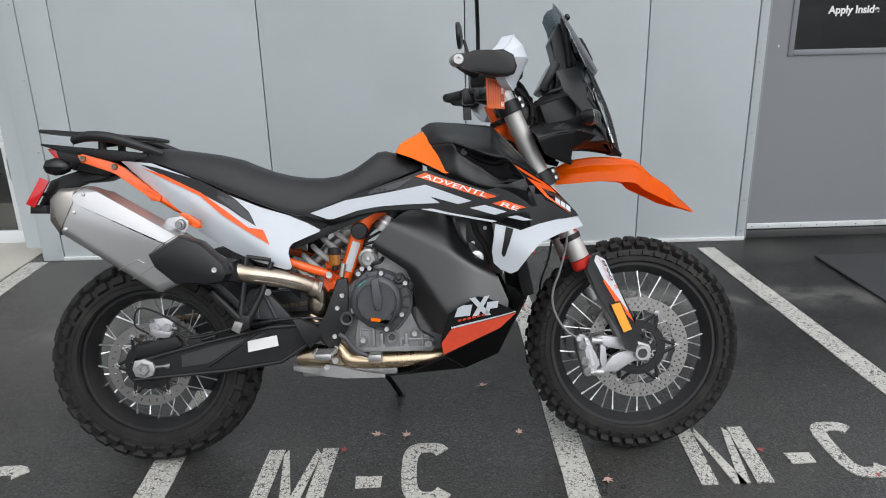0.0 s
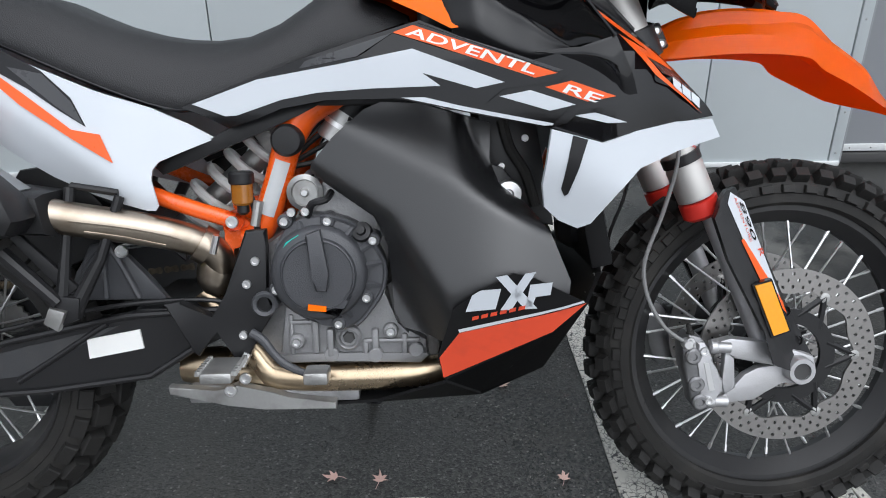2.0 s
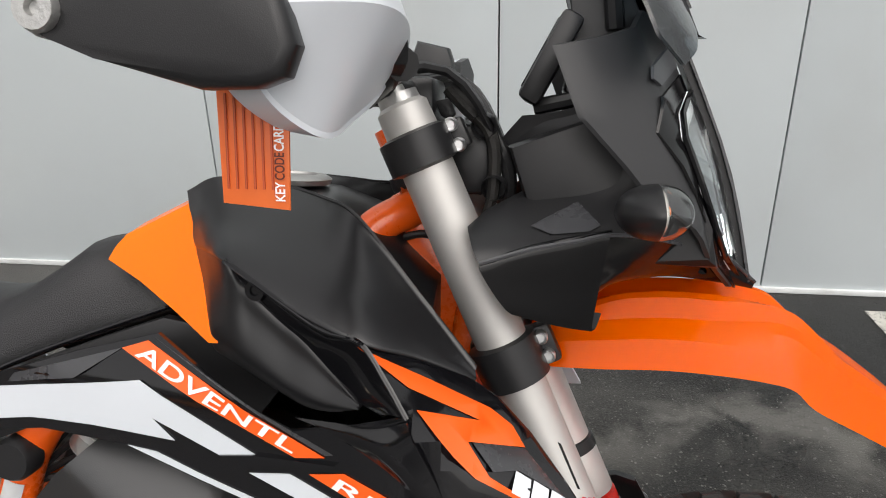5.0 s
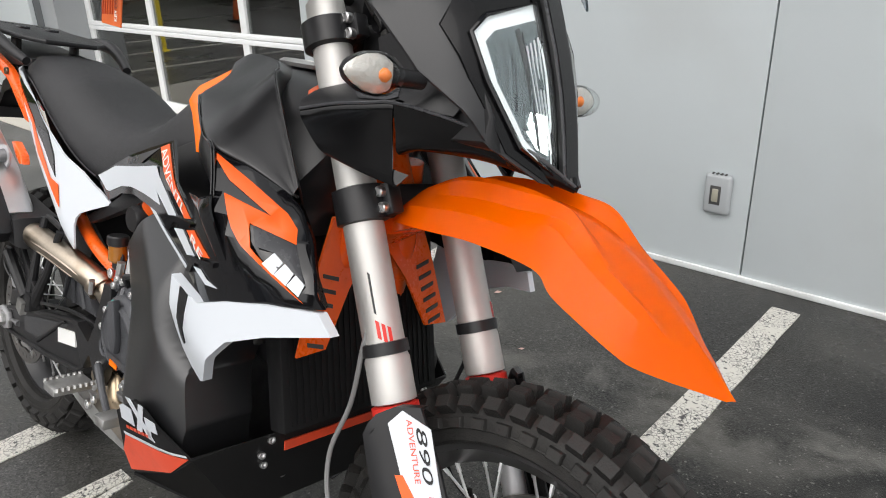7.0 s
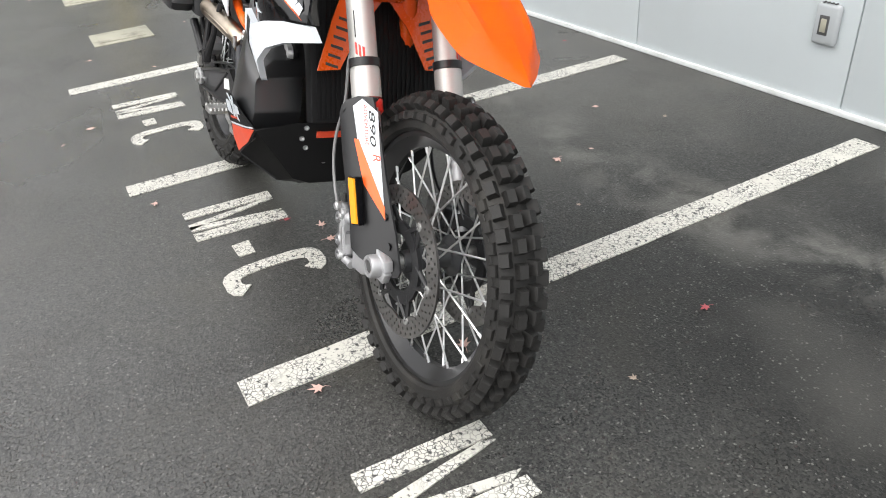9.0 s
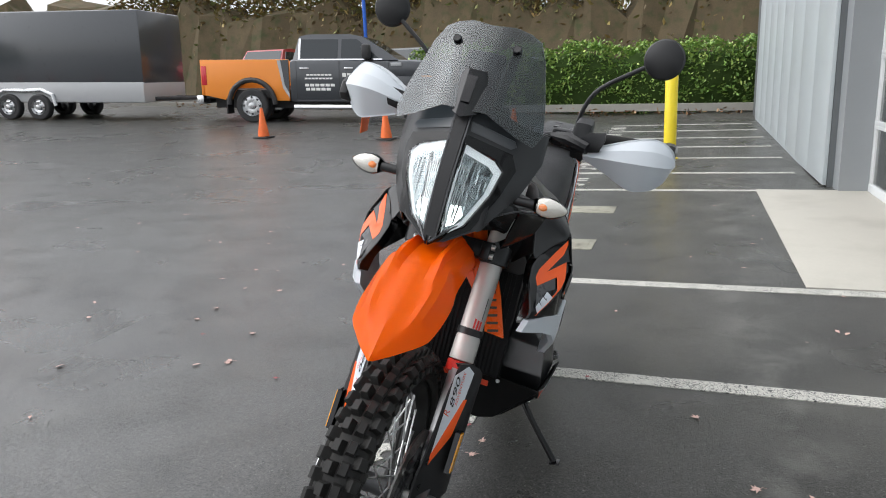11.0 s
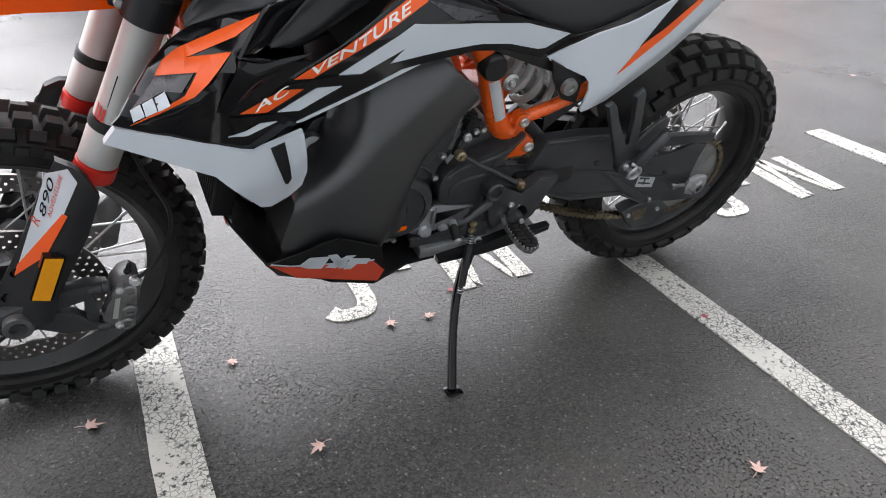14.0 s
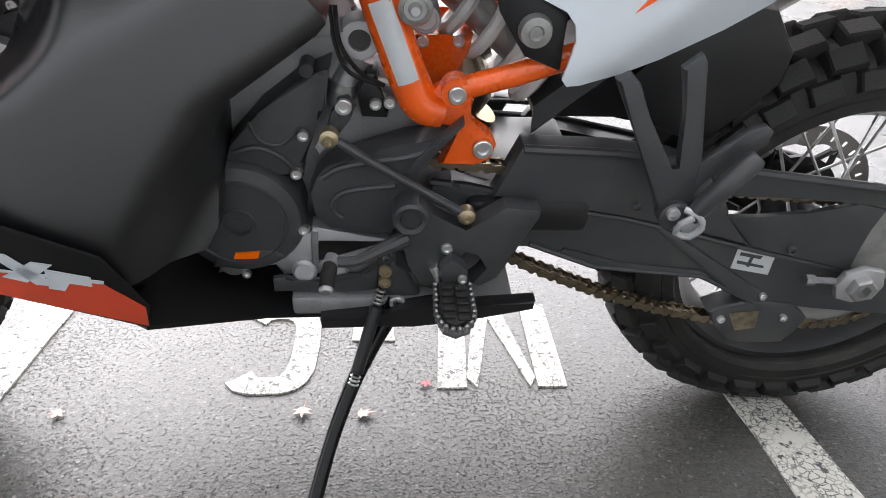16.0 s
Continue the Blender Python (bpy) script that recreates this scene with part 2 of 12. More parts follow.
M_ASPHALT, M_PAINT = asphalt_material(), paint_material()
M_PANEL = material("wall_panel", (0.50, 0.545, 0.56), 0.42, var=0.03, scale=0.8, bump=0.12, bump_scale=30, dirt=(0.42, 0.44, 0.44), dirt_amount=0.35, dirt_scale=1.5)
M_TRIM = material("wall_trim", (0.47, 0.51, 0.525), 0.4, var=0.04, scale=2)
M_BASE = material("base_flashing", (0.62, 0.64, 0.64), 0.4, var=0.06, scale=5, dirt=(0.3, 0.29, 0.27), dirt_amount=0.4)
M_GAP = material("joint_sealant", (0.12, 0.13, 0.135), 0.7)
M_DOOR = material("grey_door_paint", (0.215, 0.225, 0.24), 0.38, var=0.04, scale=1.5, bump=0.1, bump_scale=60)
M_FRAME = material("grey_frame_paint", (0.27, 0.285, 0.295), 0.4, var=0.05, scale=2)
M_WHITEFRAME = material("white_door_frame", (0.72, 0.74, 0.75), 0.4, var=0.04, scale=3, dirt=(0.5, 0.5, 0.48), dirt_amount=0.3)
M_DOORGLASS = glass_material("dark_door_glass", (0.22, 0.23, 0.23), 0.01, 0.12)
M_GLASS = glass_material("window_glass", (0.55, 0.57, 0.55), 0.01, 0.5)
M_STEEL = material("hinge_steel", (0.5, 0.5, 0.5), 0.35, 1.0)
M_CONCRETE = material("concrete", (0.44, 0.42, 0.37), 0.6, var=0.12, scale=3, bump=0.4, bump_scale=160, dirt=(0.30, 0.28, 0.24), dirt_amount=0.4, dirt_scale=2)
M_MAT = material("rubber_mat", (0.035, 0.037, 0.04), 0.7, bump=0.8, bump_scale=220)
M_BOX = material("outlet_grey", (0.33, 0.35, 0.36), 0.45, var=0.05)
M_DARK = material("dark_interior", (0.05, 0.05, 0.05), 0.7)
M_MESH = material("door_screen", (0.09, 0.09, 0.09), 0.6)
M_WHITE_LETTER = material("white_lettering", (0.82, 0.82, 0.80), 0.4, var=0.03)
M_LEAF_RED = material("red_leaf", (0.32, 0.06, 0.07), 0.5, var=0.3, scale=30)
M_LEAF_PINK = material("pale_leaf", (0.58, 0.38, 0.33), 0.5, var=0.25, scale=30)
M_LEAF_BROWN = material("brown_leaf", (0.32, 0.25, 0.20), 0.5, var=0.3, scale=30)
M_CONE = material("cone_orange", (0.85, 0.16, 0.03), 0.45, var=0.1, scale=4, dirt=(0.25, 0.08, 0.03), dirt_amount=0.4)
M_RUBBERBASE = material("cone_base_black", (0.03, 0.03, 0.03), 0.7)
M_YELLOW = material("bollard_yellow", (0.80, 0.62, 0.02), 0.4, var=0.06)
M_COVER = material("utility_cover", (0.30, 0.29, 0.23), 0.55, var=0.15, scale=6, bump=0.5, bump_scale=90, dirt=(0.10, 0.09, 0.07), dirt_amount=0.8, dirt_scale=9)


# ---------------------------------------------------------------- mesh helpers
def link_mesh(name, bm, mat, parent=None, label="", smooth=True, angle=35):
    me = bpy.data.meshes.new(name)
    bmesh.ops.recalc_face_normals(bm, faces=bm.faces)
    if smooth:
        lim = radians(angle)
        for f in bm.faces:
            f.smooth = True
        for e in bm.edges:
            if len(e.link_faces) == 2 and e.calc_face_angle(0) > lim:
                e.smooth = False
    bm.to_mesh(me)
    bm.free()
    for one in (mat if isinstance(mat, (list, tuple)) else [mat]):
        me.materials.append(one)
    ob = new(name, me)
    if parent:
        ob.parent = parent
    if label:
        ob["label"] = label
    return ob


def part(name, bm, mat, parent, label="", **kw):
    return link_mesh(name, bm, mat, parent, label, **kw)


def box(x0, x1, y0, y1, z0, z1, bevel=0.0, bm=None, m=None, segments=2):
    bm = bm or bmesh.new()
    vs = [bm.verts.new((x, y, z)) for z in (z0, z1) for y in (y0, y1) for x in (x0, x1)]
    fs = [bm.faces.new([vs[i] for i in q]) for q in ((0, 2, 3, 1), (4, 5, 7, 6), (0, 1, 5, 4), (2, 6, 7, 3), (0, 4, 6, 2), (1, 3, 7, 5))]
    if m:
        bmesh.ops.transform(bm, matrix=m, verts=vs)
    if bevel:
        es = list({e for f in fs for e in f.edges})
        bmesh.ops.bevel(bm, geom=es, offset=bevel, segments=segments, affect="EDGES", profile=0.5)
    return bm


def plane_frame(direction):
    d = Vector(direction).normalized()
    a = d.orthogonal().normalized()
    return a, d.cross(a)


def tube(points, radius, sides=12, bm=None, closed=False, caps=True, steps=0):
    """A round bar along points; radius may be one number or one per point. steps>0 rounds the bends."""
    bm = bm or bmesh.new()
    P = [Vector(p) for p in points]
    R = list(radius) if isinstance(radius, (list, tuple)) else [radius] * len(P)
    if steps:
        Q, S = [], []
        n = len(P)
        rng = range(n if closed else n - 1)
        for i in rng:
            p0 = P[(i - 1) % n] if (closed or i > 0) else P[i] * 2 - P[i + 1]
            p1, p2 = P[i], P[(i + 1) % n]
            p3 = P[(i + 2) % n] if (closed or i + 2 < n) else p2 * 2 - p1
            for k in range(steps):
                t = k / steps
                Q.append(0.5 * ((2 * p1) + (p2 - p0) * t + (2 * p0 - 5 * p1 + 4 * p2 - p3) * t * t + (3 * p1 - p0 - 3 * p2 + p3) * t ** 3))
                S.append(R[i] * (1 - t) + R[(i + 1) % n] * t)
        if not closed:
            Q.append(P[-1])
            S.append(R[-1])
        P, R = Q, S
    n = len(P)
    rings, a = [], None
    for i in range(n):
        if closed:
            d = P[(i + 1) % n] - P[i - 1]
        else:
            d = P[min(i + 1, n - 1)] - P[max(i - 1, 0)]
        d.normalize()
        if a is None:
            a = d.orthogonal().normalized()
        a = (a - d * a.dot(d)).normalized()
        b = d.cross(a)
        rings.append([bm.verts.new(P[i] + R[i] * (math.cos(2 * math.pi * k / sides) * a + math.sin(2 * math.pi * k / sides) * b)) for k in range(sides)])
    for i in range(n if closed else n - 1):
        r0, r1 = rings[i], rings[(i + 1) % n]
        for k in range(sides):
            bm.faces.new((r0[k], r0[(k + 1) % sides], r1[(k + 1) % sides], r1[k]))
    if caps and not closed:
        bm.faces.new(rings[0][::-1])
        bm.faces.new(rings[-1])
    return bm


def lathe(profile, origin, axis, sides=32, bm=None, closed=False):
    """Turns (radius, height) pairs about an axis through origin."""
    bm = bm or bmesh.new()
    o, d = Vector(origin), Vector(axis).normalized()
    a, b = plane_frame(d)
    rings = []
    for r, h in profile:
        if r < 1e-6:
            rings.append([bm.verts.new(o + d * h)])
        else:
            rings.append([bm.verts.new(o + d * h + r * (math.cos(2 * math.pi * k / sides) * a + math.sin(2 * math.pi * k / sides) * b)) for k in range(sides)])
    pairs = list(zip(rings, rings[1:]))
    if closed:
        pairs.append((rings[-1], rings[0]))
    for r0, r1 in pairs:
        for k in range(sides):
            j = (k + 1) % sides
            if len(r0) == 1 and len(r1) == 1:
                continue
            if len(r0) == 1:
                bm.faces.new((r0[0], r1[j], r1[k]))
            elif len(r1) == 1:
                bm.faces.new((r0[k], r0[j], r1[0]))
            else:
                bm.faces.new((r0[k], r0[j], r1[j], r1[k]))
    return bm


def prism(poly, lo, hi, axis="y", bevel=0.0, bm=None, segments=2):
    """A plate: a 2D outline pushed along an axis. For axis y the outline is (x, z), for z (x, y), for x (y, z)."""
    bm = bm or bmesh.new()
    put = {"y": lambda p, h: (p[0], h, p[1]), "z": lambda p, h: (p[0], p[1], h), "x": lambda p, h: (h, p[0], p[1])}[axis]
    v0 = [bm.verts.new(put(p, lo)) for p in poly]
    v1 = [bm.verts.new(put(p, hi)) for p in poly]
    n = len(poly)
    fs = [bm.faces.new(v0), bm.faces.new(v1[::-1])]
    fs += [bm.faces.new((v0[i], v1[i], v1[(i + 1) % n], v0[(i + 1) % n])) for i in range(n)]
    if bevel:
        es = list({e for f in fs[:2] for e in f.edges})
        bmesh.ops.bevel(bm, geom=es, offset=bevel, segments=segments, affect="EDGES", profile=0.5)
    return bm


def skin(sections, bm=None, caps=True, closed=True):
    """Joins rings of equal length into one surface."""
    bm = bm or bmesh.new()
    rings = [[bm.verts.new(p) for p in s] for s in sections]
    n = len(rings[0])
    for r0, r1 in zip(rings, rings[1:]):
        for k in range(n if closed else n - 1):
            j = (k + 1) % n
            bm.faces.new((r0[k], r0[j], r1[j], r1[k]))
    if caps and closed:
        bm.faces.new(rings[0][::-1])
        bm.faces.new(rings[-1])
    return bm


def cut_sheet(poly, yfun, step=0.03, thick=0.003, side=-1, bm=None, lift=0.0):
    """A curved panel: an (x, z) outline laid on the surface y = side * yfun(x, z), given thickness towards the middle."""
    bm2 = bmesh.new()
    f = bm2.faces.new([bm2.verts.new((p[0], 0, p[1])) for p in poly])
    if f.normal.length == 0:
        f.normal_update()
    bmesh.ops.triangulate(bm2, faces=bm2.faces[:])
    xs, zs = [p[0] for p in poly], [p[1] for p in poly]
    for lo, hi, no in ((min(xs), max(xs), (1, 0, 0)), (min(zs), max(zs), (0, 0, 1))):
        k = lo + step
        while k < hi - 1e-4:
            co = (k, 0, 0) if no[0] else (0, 0, k)
            bmesh.ops.bisect_plane(bm2, geom=bm2.verts[:] + bm2.edges[:] + bm2.faces[:], plane_co=co, plane_no=no, dist=1e-5)
            k += step
    # leave one clean cell in each square of the grid
    def crosses(e):
        a, b = e.verts[0].co, e.verts[1].co
        for v, lo in ((0, min(xs)), (2, min(zs))):
            if abs(a[v] - b[v]) < 2e-5 and abs((a[v] - lo) / step - round((a[v] - lo) / step)) < 0.002:
                return False
        return True
    bmesh.ops.dissolve_edges(bm2, edges=[e for e in bm2.edges if len(e.link_faces) == 2 and crosses(e)], use_verts=False, use_face_split=False)
    bmesh.ops.dissolve_verts(bm2, verts=[v for v in bm2.verts if len(v.link_edges) == 2 and not v.is_boundary])
    bmesh.ops.dissolve_degenerate(bm2, dist=1e-5, edges=bm2.edges[:])
    for v in bm2.verts:
        v.co.y = side * (yfun(v.co.x, v.co.z) + lift)
    if thick:
        ret = bmesh.ops.extrude_face_region(bm2, geom=bm2.faces[:])
        for g in ret["geom"]:
            if isinstance(g, bmesh.types.BMVert):
                g.co.y -= side * thick
    if bm is None:
        return bm2
    me = bpy.data.meshes.new("tmp")
    bm2.to_mesh(me)
    bm2.free()
    bm.from_mesh(me)
    bpy.data.meshes.remove(me)
    return bm


def spline(points, steps):
    """Points on a smooth line through the given ones."""
    P = [Vector(p) for p in points]
    out = []
    for i in range(len(P) - 1):
        p1, p2 = P[i], P[i + 1]
        p0 = P[i - 1] if i else p1 * 2 - p2
        p3 = P[i + 2] if i + 2 < len(P) else p2 * 2 - p1
        for k in range(steps):
            t = k / steps
            out.append(0.5 * ((2 * p1) + (p2 - p0) * t + (2 * p0 - 5 * p1 + 4 * p2 - p3) * t * t + (3 * p1 - p0 - 3 * p2 + p3) * t ** 3))
    return out + [P[-1]]


def patch(curves, nu=6, nv=4, thick=0.004, side=1, bm=None):
    """A shell drawn over guide lines of equal count, smooth both ways; side -1 mirrors it to the bike's right."""
    bm = bm or bmesh.new()
    lines = [spline(c, nu) for c in curves]
    grid = [spline(col, nv) for col in zip(*lines)]
    rows = [[bm.verts.new((p.x, side * p.y, p.z)) for p in col] for col in grid]
    n, m = len(rows), len(rows[0])
    for i in range(n - 1):
        for k in range(m - 1):
            bm.faces.new((rows[i][k], rows[i][k + 1], rows[i + 1][k + 1], rows[i + 1][k]))
    if thick:
        bm.normal_update()
        mid = rows[n // 2][m // 2]
        inward = -1 if mid.normal.y * side > 0 else 1
        back = [[bm.verts.new(v.co + v.normal * (thick * inward)) for v in r] for r in rows]
        for i in range(n - 1):
            for k in range(m - 1):
                bm.faces.new((back[i][k], back[i + 1][k], back[i + 1][k + 1], back[i][k + 1]))
        for i in range(n - 1):
            bm.faces.new((rows[i][0], rows[i + 1][0], back[i + 1][0], back[i][0]))
            bm.faces.new((rows[i][-1], back[i][-1], back[i + 1][-1], rows[i + 1][-1]))
        for k in range(m - 1):
            bm.faces.new((rows[0][k], back[0][k], back[0][k + 1], rows[0][k + 1]))
            bm.faces.new((rows[-1][k], rows[-1][k + 1], back[-1][k + 1], back[-1][k]))
    return bm


def smoothstep(a, b, x):
    t = min(1, max(0, (x - a) / (b - a)))
    return t * t * (3 - 2 * t)


def ground_z(x, y):
    """The lot is level at the bays and rises gently away from the building."""
    a, b = -y - 0.9, -x - 6.5
    return 0.04 * (min(a, 30) * smoothstep(0, 1.5, a) if a > 0 else 0) + 0.015 * (min(b, 12) * smoothstep(0, 1.5, b) if b > 0 else 0)


# ---------------------------------------------------------------- ground and paint
def axis_steps(lo, hi, inner_lo, inner_hi, fine):
    out = list(np.arange(inner_lo, inner_hi + fine / 2, fine))
    s, v = fine, inner_lo
    while v > lo:
        s *= 1.35
        v -= s
        out.insert(0, max(v, lo))
    s, v = fine, inner_hi
    while v < hi:
        s *= 1.35
        v += s
        out.append(min(v, hi))
    return [float(v) for v in out]


def build_ground():
    xs, ys = axis_steps(-900, 900, -20, 4, 0.5), axis_steps(-900, 900, -32, 3, 0.5)
    bm = bmesh.new()
    rows = [[bm.verts.new((x, y, ground_z(x, y))) for x in xs] for y in ys]
    for r0, r1 in zip(rows, rows[1:]):
        for i in range(len(xs) - 1):
            bm.faces.new((r0[i], r0[i + 1], r1[i + 1], r1[i]))
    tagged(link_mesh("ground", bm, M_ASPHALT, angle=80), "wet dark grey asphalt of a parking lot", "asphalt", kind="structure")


def road_strip(name, quads, label):
    """Painted marks: each a flat outline of (x, y), laid just above the asphalt."""
    bm = bmesh.new()
    for q in quads:
        v = [bm.verts.new((x, y, ground_z(x, y) + 0.004)) for x, y in q]
        w = [bm.verts.new((x, y, ground_z(x, y) - 0.004)) for x, y in q]
        bm.faces.new(v)
        for i in range(len(q)):
            bm.faces.new((v[i], w[i], w[(i + 1) % len(q)], v[(i + 1) % len(q)]))
    return tagged(link_mesh(name, bm, M_PAINT, smooth=False), label, "road marking", "bay markings", "structure")


def wobble_line(x0, y0, x1, y1, w, seed):
    rnd = random.Random(seed)
    n = 24
    a, b = [], []
    for i in range(n + 1):
        t = i / n
        x, y = x0 + (x1 - x0) * t, y0 + (y1 - y0) * t
        a.append((x - w / 2 + rnd.uniform(-0.002, 0.002), y))
        b.append((x + w / 2 + rnd.uniform(-0.002, 0.002), y))
    return [a + b[::-1]]


def letter_c(cx, cy, w, h, s):
    """A squared C with rounded ends, open towards +x."""
    out, inn = [], []
    for k in range(15):
        a = radians(42 + (318 - 42) * k / 14)
        ca, sa = math.cos(a), math.sin(a)
        e = 0.62
        ux, uy = math.copysign(abs(ca) ** e, ca), math.copysign(abs(sa) ** e, sa)
        out.append((cx + ux * w / 2, cy + uy * h / 2))
        inn.append((cx + ux * (w / 2 - s), cy + uy * (h / 2 - s)))
    return [[out[i], out[i + 1], inn[i + 1], inn[i]] for i in range(14)]


def bay_sign(dx, dy, n):
    """The stencilled word M-C, whose foot lies towards the lot."""
    def sh(q):
        return [(x + dx, y + dy) for x, y in q]
    y0, y1 = -0.212, 0.088
    m = [[(-0.437, y0), (-0.385, y0), (-0.368, y1), (-0.420, y1)],
         [(-0.355, y1), (-0.368, y1 - 0.03), (-0.338, y0), (-0.300, y0)],
         [(-0.300, y0), (-0.338, y0), (-0.318, y0 - 0.0), (-0.305, y0)],
         [(-0.262, y1), (-0.246, y1 - 0.03), (-0.288, y0), (-0.322, y0)],
         [(-0.243, y1), (-0.192, y1), (-0.215, y0), (-0.268, y0)]]
    road_strip("letter_m", [sh(q) for q in (m[0], m[1], m[3], m[4])], "worn white stencilled letter M painted on asphalt")
    road_strip("letter_dash", [sh([(-0.119, -0.125), (-0.042, -0.123), (-0.040, -0.072), (-0.121, -0.070)])], "worn white stencilled dash painted on asphalt")
    road_strip("letter_c", [sh(q) for q in letter_c(0.102, -0.054, 0.165, 0.305, 0.048)], "worn white stencilled letter C painted on asphalt")


def build_markings():
    lines = [(-2.15, -0.415, -2.19, 2.10, 0.105), (-0.742, -0.345, -0.722, 1.99, 0.095), (0.566, -0.289, 0.575, 1.99, 0.095), (1.855, -0.25, 1.755, 2.0, 0.10)]
    for i, (x0, y0, x1, y1, w) in enumerate(lines):
        road_strip("parking_line", wobble_line(x0, y0, x1, y1, w, i), "cracked white parking bay line on wet asphalt")
    for i, x in enumerate((-5.70, -7.02, -8.36, -9.68, -11.0, -12.3, -13.6)):
        road_strip("parking_line", wobble_line(x, -0.58 - 0.02 * i, x - 0.12, 2.0, 0.10, 20 + i), "distant white parking bay line on asphalt")
        if i < 6:
            bay_sign(x - 0.48, -0.40 - 0.02 * i, i)
    bay_sign(0, 0, 0)
    bay_sign(1.365, 0.043, 1)
    bay_sign(-1.345, -0.045, 2)


# ---------------------------------------------------------------- building
WY = 2.135


def wall_panels(xs, y, z1, parent):
    for a, b in zip(xs, xs[1:]):
        part("wall_panel", box(a + 0.003, b - 0.003, y, y + 0.04, 0.02, z1, 0.002), M_PANEL, parent)


def build_building():
    # upper wall is unseen, raised to 5.5 m to shade the ground before it
    wall = tagged(link_mesh("wall_north", box(-2.16, 2.03, WY + 0.043, WY + 0.22, 0, 5.5), M_GAP, smooth=False), "pale grey metal-clad wall with fine vertical joints", "wall", kind="structure")
    wall_panels([-2.05, -1.875, -0.768, 0.357, 1.375, 1.985], WY, 5.5, wall)
    part("corner_trim", box(-2.175, -2.052, WY - 0.003, WY + 0.24, 0.0, 5.5, 0.003), M_TRIM, wall)
    part("door_trim", box(1.988, 2.037, WY - 0.003, WY + 0.10, 0.0, 5.5, 0.003), M_TRIM, wall)
    part("base_flashing", box(-2.05, 2.035, WY - 0.012, WY + 0.03, 0.0, 0.022, 0.003), M_BASE, wall)
    for z in (0.06, 0.25, 0.65, 1.05, 1.45):
        bm = bmesh.new()
        for x in (-2.075, 2.012):
            lathe([(0, -0.006), (0.004, -0.005), (0.005, 0)], (x, WY - 0.003, z), (0, 1, 0), 10, bm)
        part("rivet", bm, M_STEEL, wall)
    # grey steel door with a window
    dy = WY + 0.055
    bm = bmesh.new()
    for x0, x1, z0, z1 in ((2.062, 2.215, 0.07, 2.10), (2.80, 2.975, 0.07, 2.10), (2.215, 2.80, 0.07, 1.10), (2.215, 2.80, 1.85, 2.10)):
        box(x0, x1, dy, dy + 0.045, z0, z1, 0, bm)
    door = tagged(link_mesh("door_1", bm, M_DOOR, smooth=False), "grey painted steel door with a glazed upper window", "door", kind="structure")
    bm = bmesh.new()
    for x0, x1, z0, z1 in ((2.190, 2.222, 1.075, 1.88), (2.793, 2.825, 1.075, 1.88), (2.222, 2.793, 1.075, 1.107), (2.222, 2.793, 1.843, 1.88)):
        box(x0, x1, dy - 0.008, dy + 0.002, z0, z1, 0.003, bm)
    part("window_frame", bm, M_DOOR, door)
    part("pane", box(2.222, 2.793, dy + 0.018, dy + 0.024, 1.107, 1.843), M_DOORGLASS, door).visible_shadow = False
    part("kick_strip", box(2.062, 2.975, dy - 0.010, dy + 0.03, 0.052, 0.085, 0.003), M_BASE, door)
    for x in (2.10, 2.20, 2.30, 2.40, 2.50, 2.62, 2.74, 2.86):
        part("screw", lathe([(0, -0.003), (0.0035, -0.002), (0.0035, 0)], (x, dy - 0.010, 0.068), (0, 1, 0), 8), M_GAP, door)
    for z in (0.30, 1.06, 1.85):
        part("hinge", lathe([(0, -0.05), (0.007, -0.05), (0.007, 0.05), (0, 0.05)], (2.055, dy - 0.006, z), (0, 0, 1), 10), M_STEEL, door)
    part("bolt_head", lathe([(0, -0.004), (0.005, -0.003), (0.006, 0)], (2.135, dy, 1.13), (0, 1, 0), 10), M_WHITEFRAME, door)
    # screen band and lettering inside the glass
    part("perforated_screen", box(2.224, 2.39, dy + 0.030, dy + 0.034, 1.11, 1.34), M_MESH, door)
    dots = bmesh.new()
    for i in range(26):
        for j in range(12):
            x, z = 2.23 + i * 0.006 + (j % 2) * 0.003, 1.265 + j * 0.006
            lathe([(0, 0), (0.0021, 0)], (x, dy + 0.029, z), (0, -1, 0), 6, dots)
    part("screen_dots", dots, M_WHITE_LETTER, door)
    cu = bpy.data.curves.new("notice", "FONT")
    cu.body, cu.size, cu.extrude, cu.offset = "Apply Inside", 0.058, 0.0006, 0.0016
    tmp = new("notice", cu)
    dg = bpy.context.evaluated_depsgraph_get()
    me = bpy.data.meshes.new_from_object(tmp.evaluated_get(dg))
    bpy.data.objects.remove(tmp)
    me.materials.append(M_WHITE_LETTER)
    ob = new("notice_lettering", me)
    ob.parent = door
    ob.matrix_basis = pose(2.400, dy + 0.012, 1.297, 90, 0, 0)
    fr = tagged(link_mesh("door_frame", box(2.037, 2.058, WY + 0.02, WY + 0.16, 0.0, 2.16, 0.002), M_FRAME, smooth=False), "grey steel door frame", "door frame", kind="structure")
    part("jamb", box(2.979, 3.03, WY + 0.02, WY + 0.16, 0.0, 2.16, 0.002), M_FRAME, fr)
    part("head", box(2.037, 3.03, WY + 0.02, WY + 0.16, 2.105, 2.16, 0.002), M_FRAME, fr)
    part("threshold", box(2.05, 2.98, WY + 0.03, WY + 0.2, 0.0, 0.045, 0.003), M_DARK, fr)
    tagged(link_mesh("wall_east", box(3.03, 12, WY, WY + 0.2, 0, 5.5), M_PANEL, smooth=False), "pale grey metal-clad wall beyond the door", "wall", kind="structure")
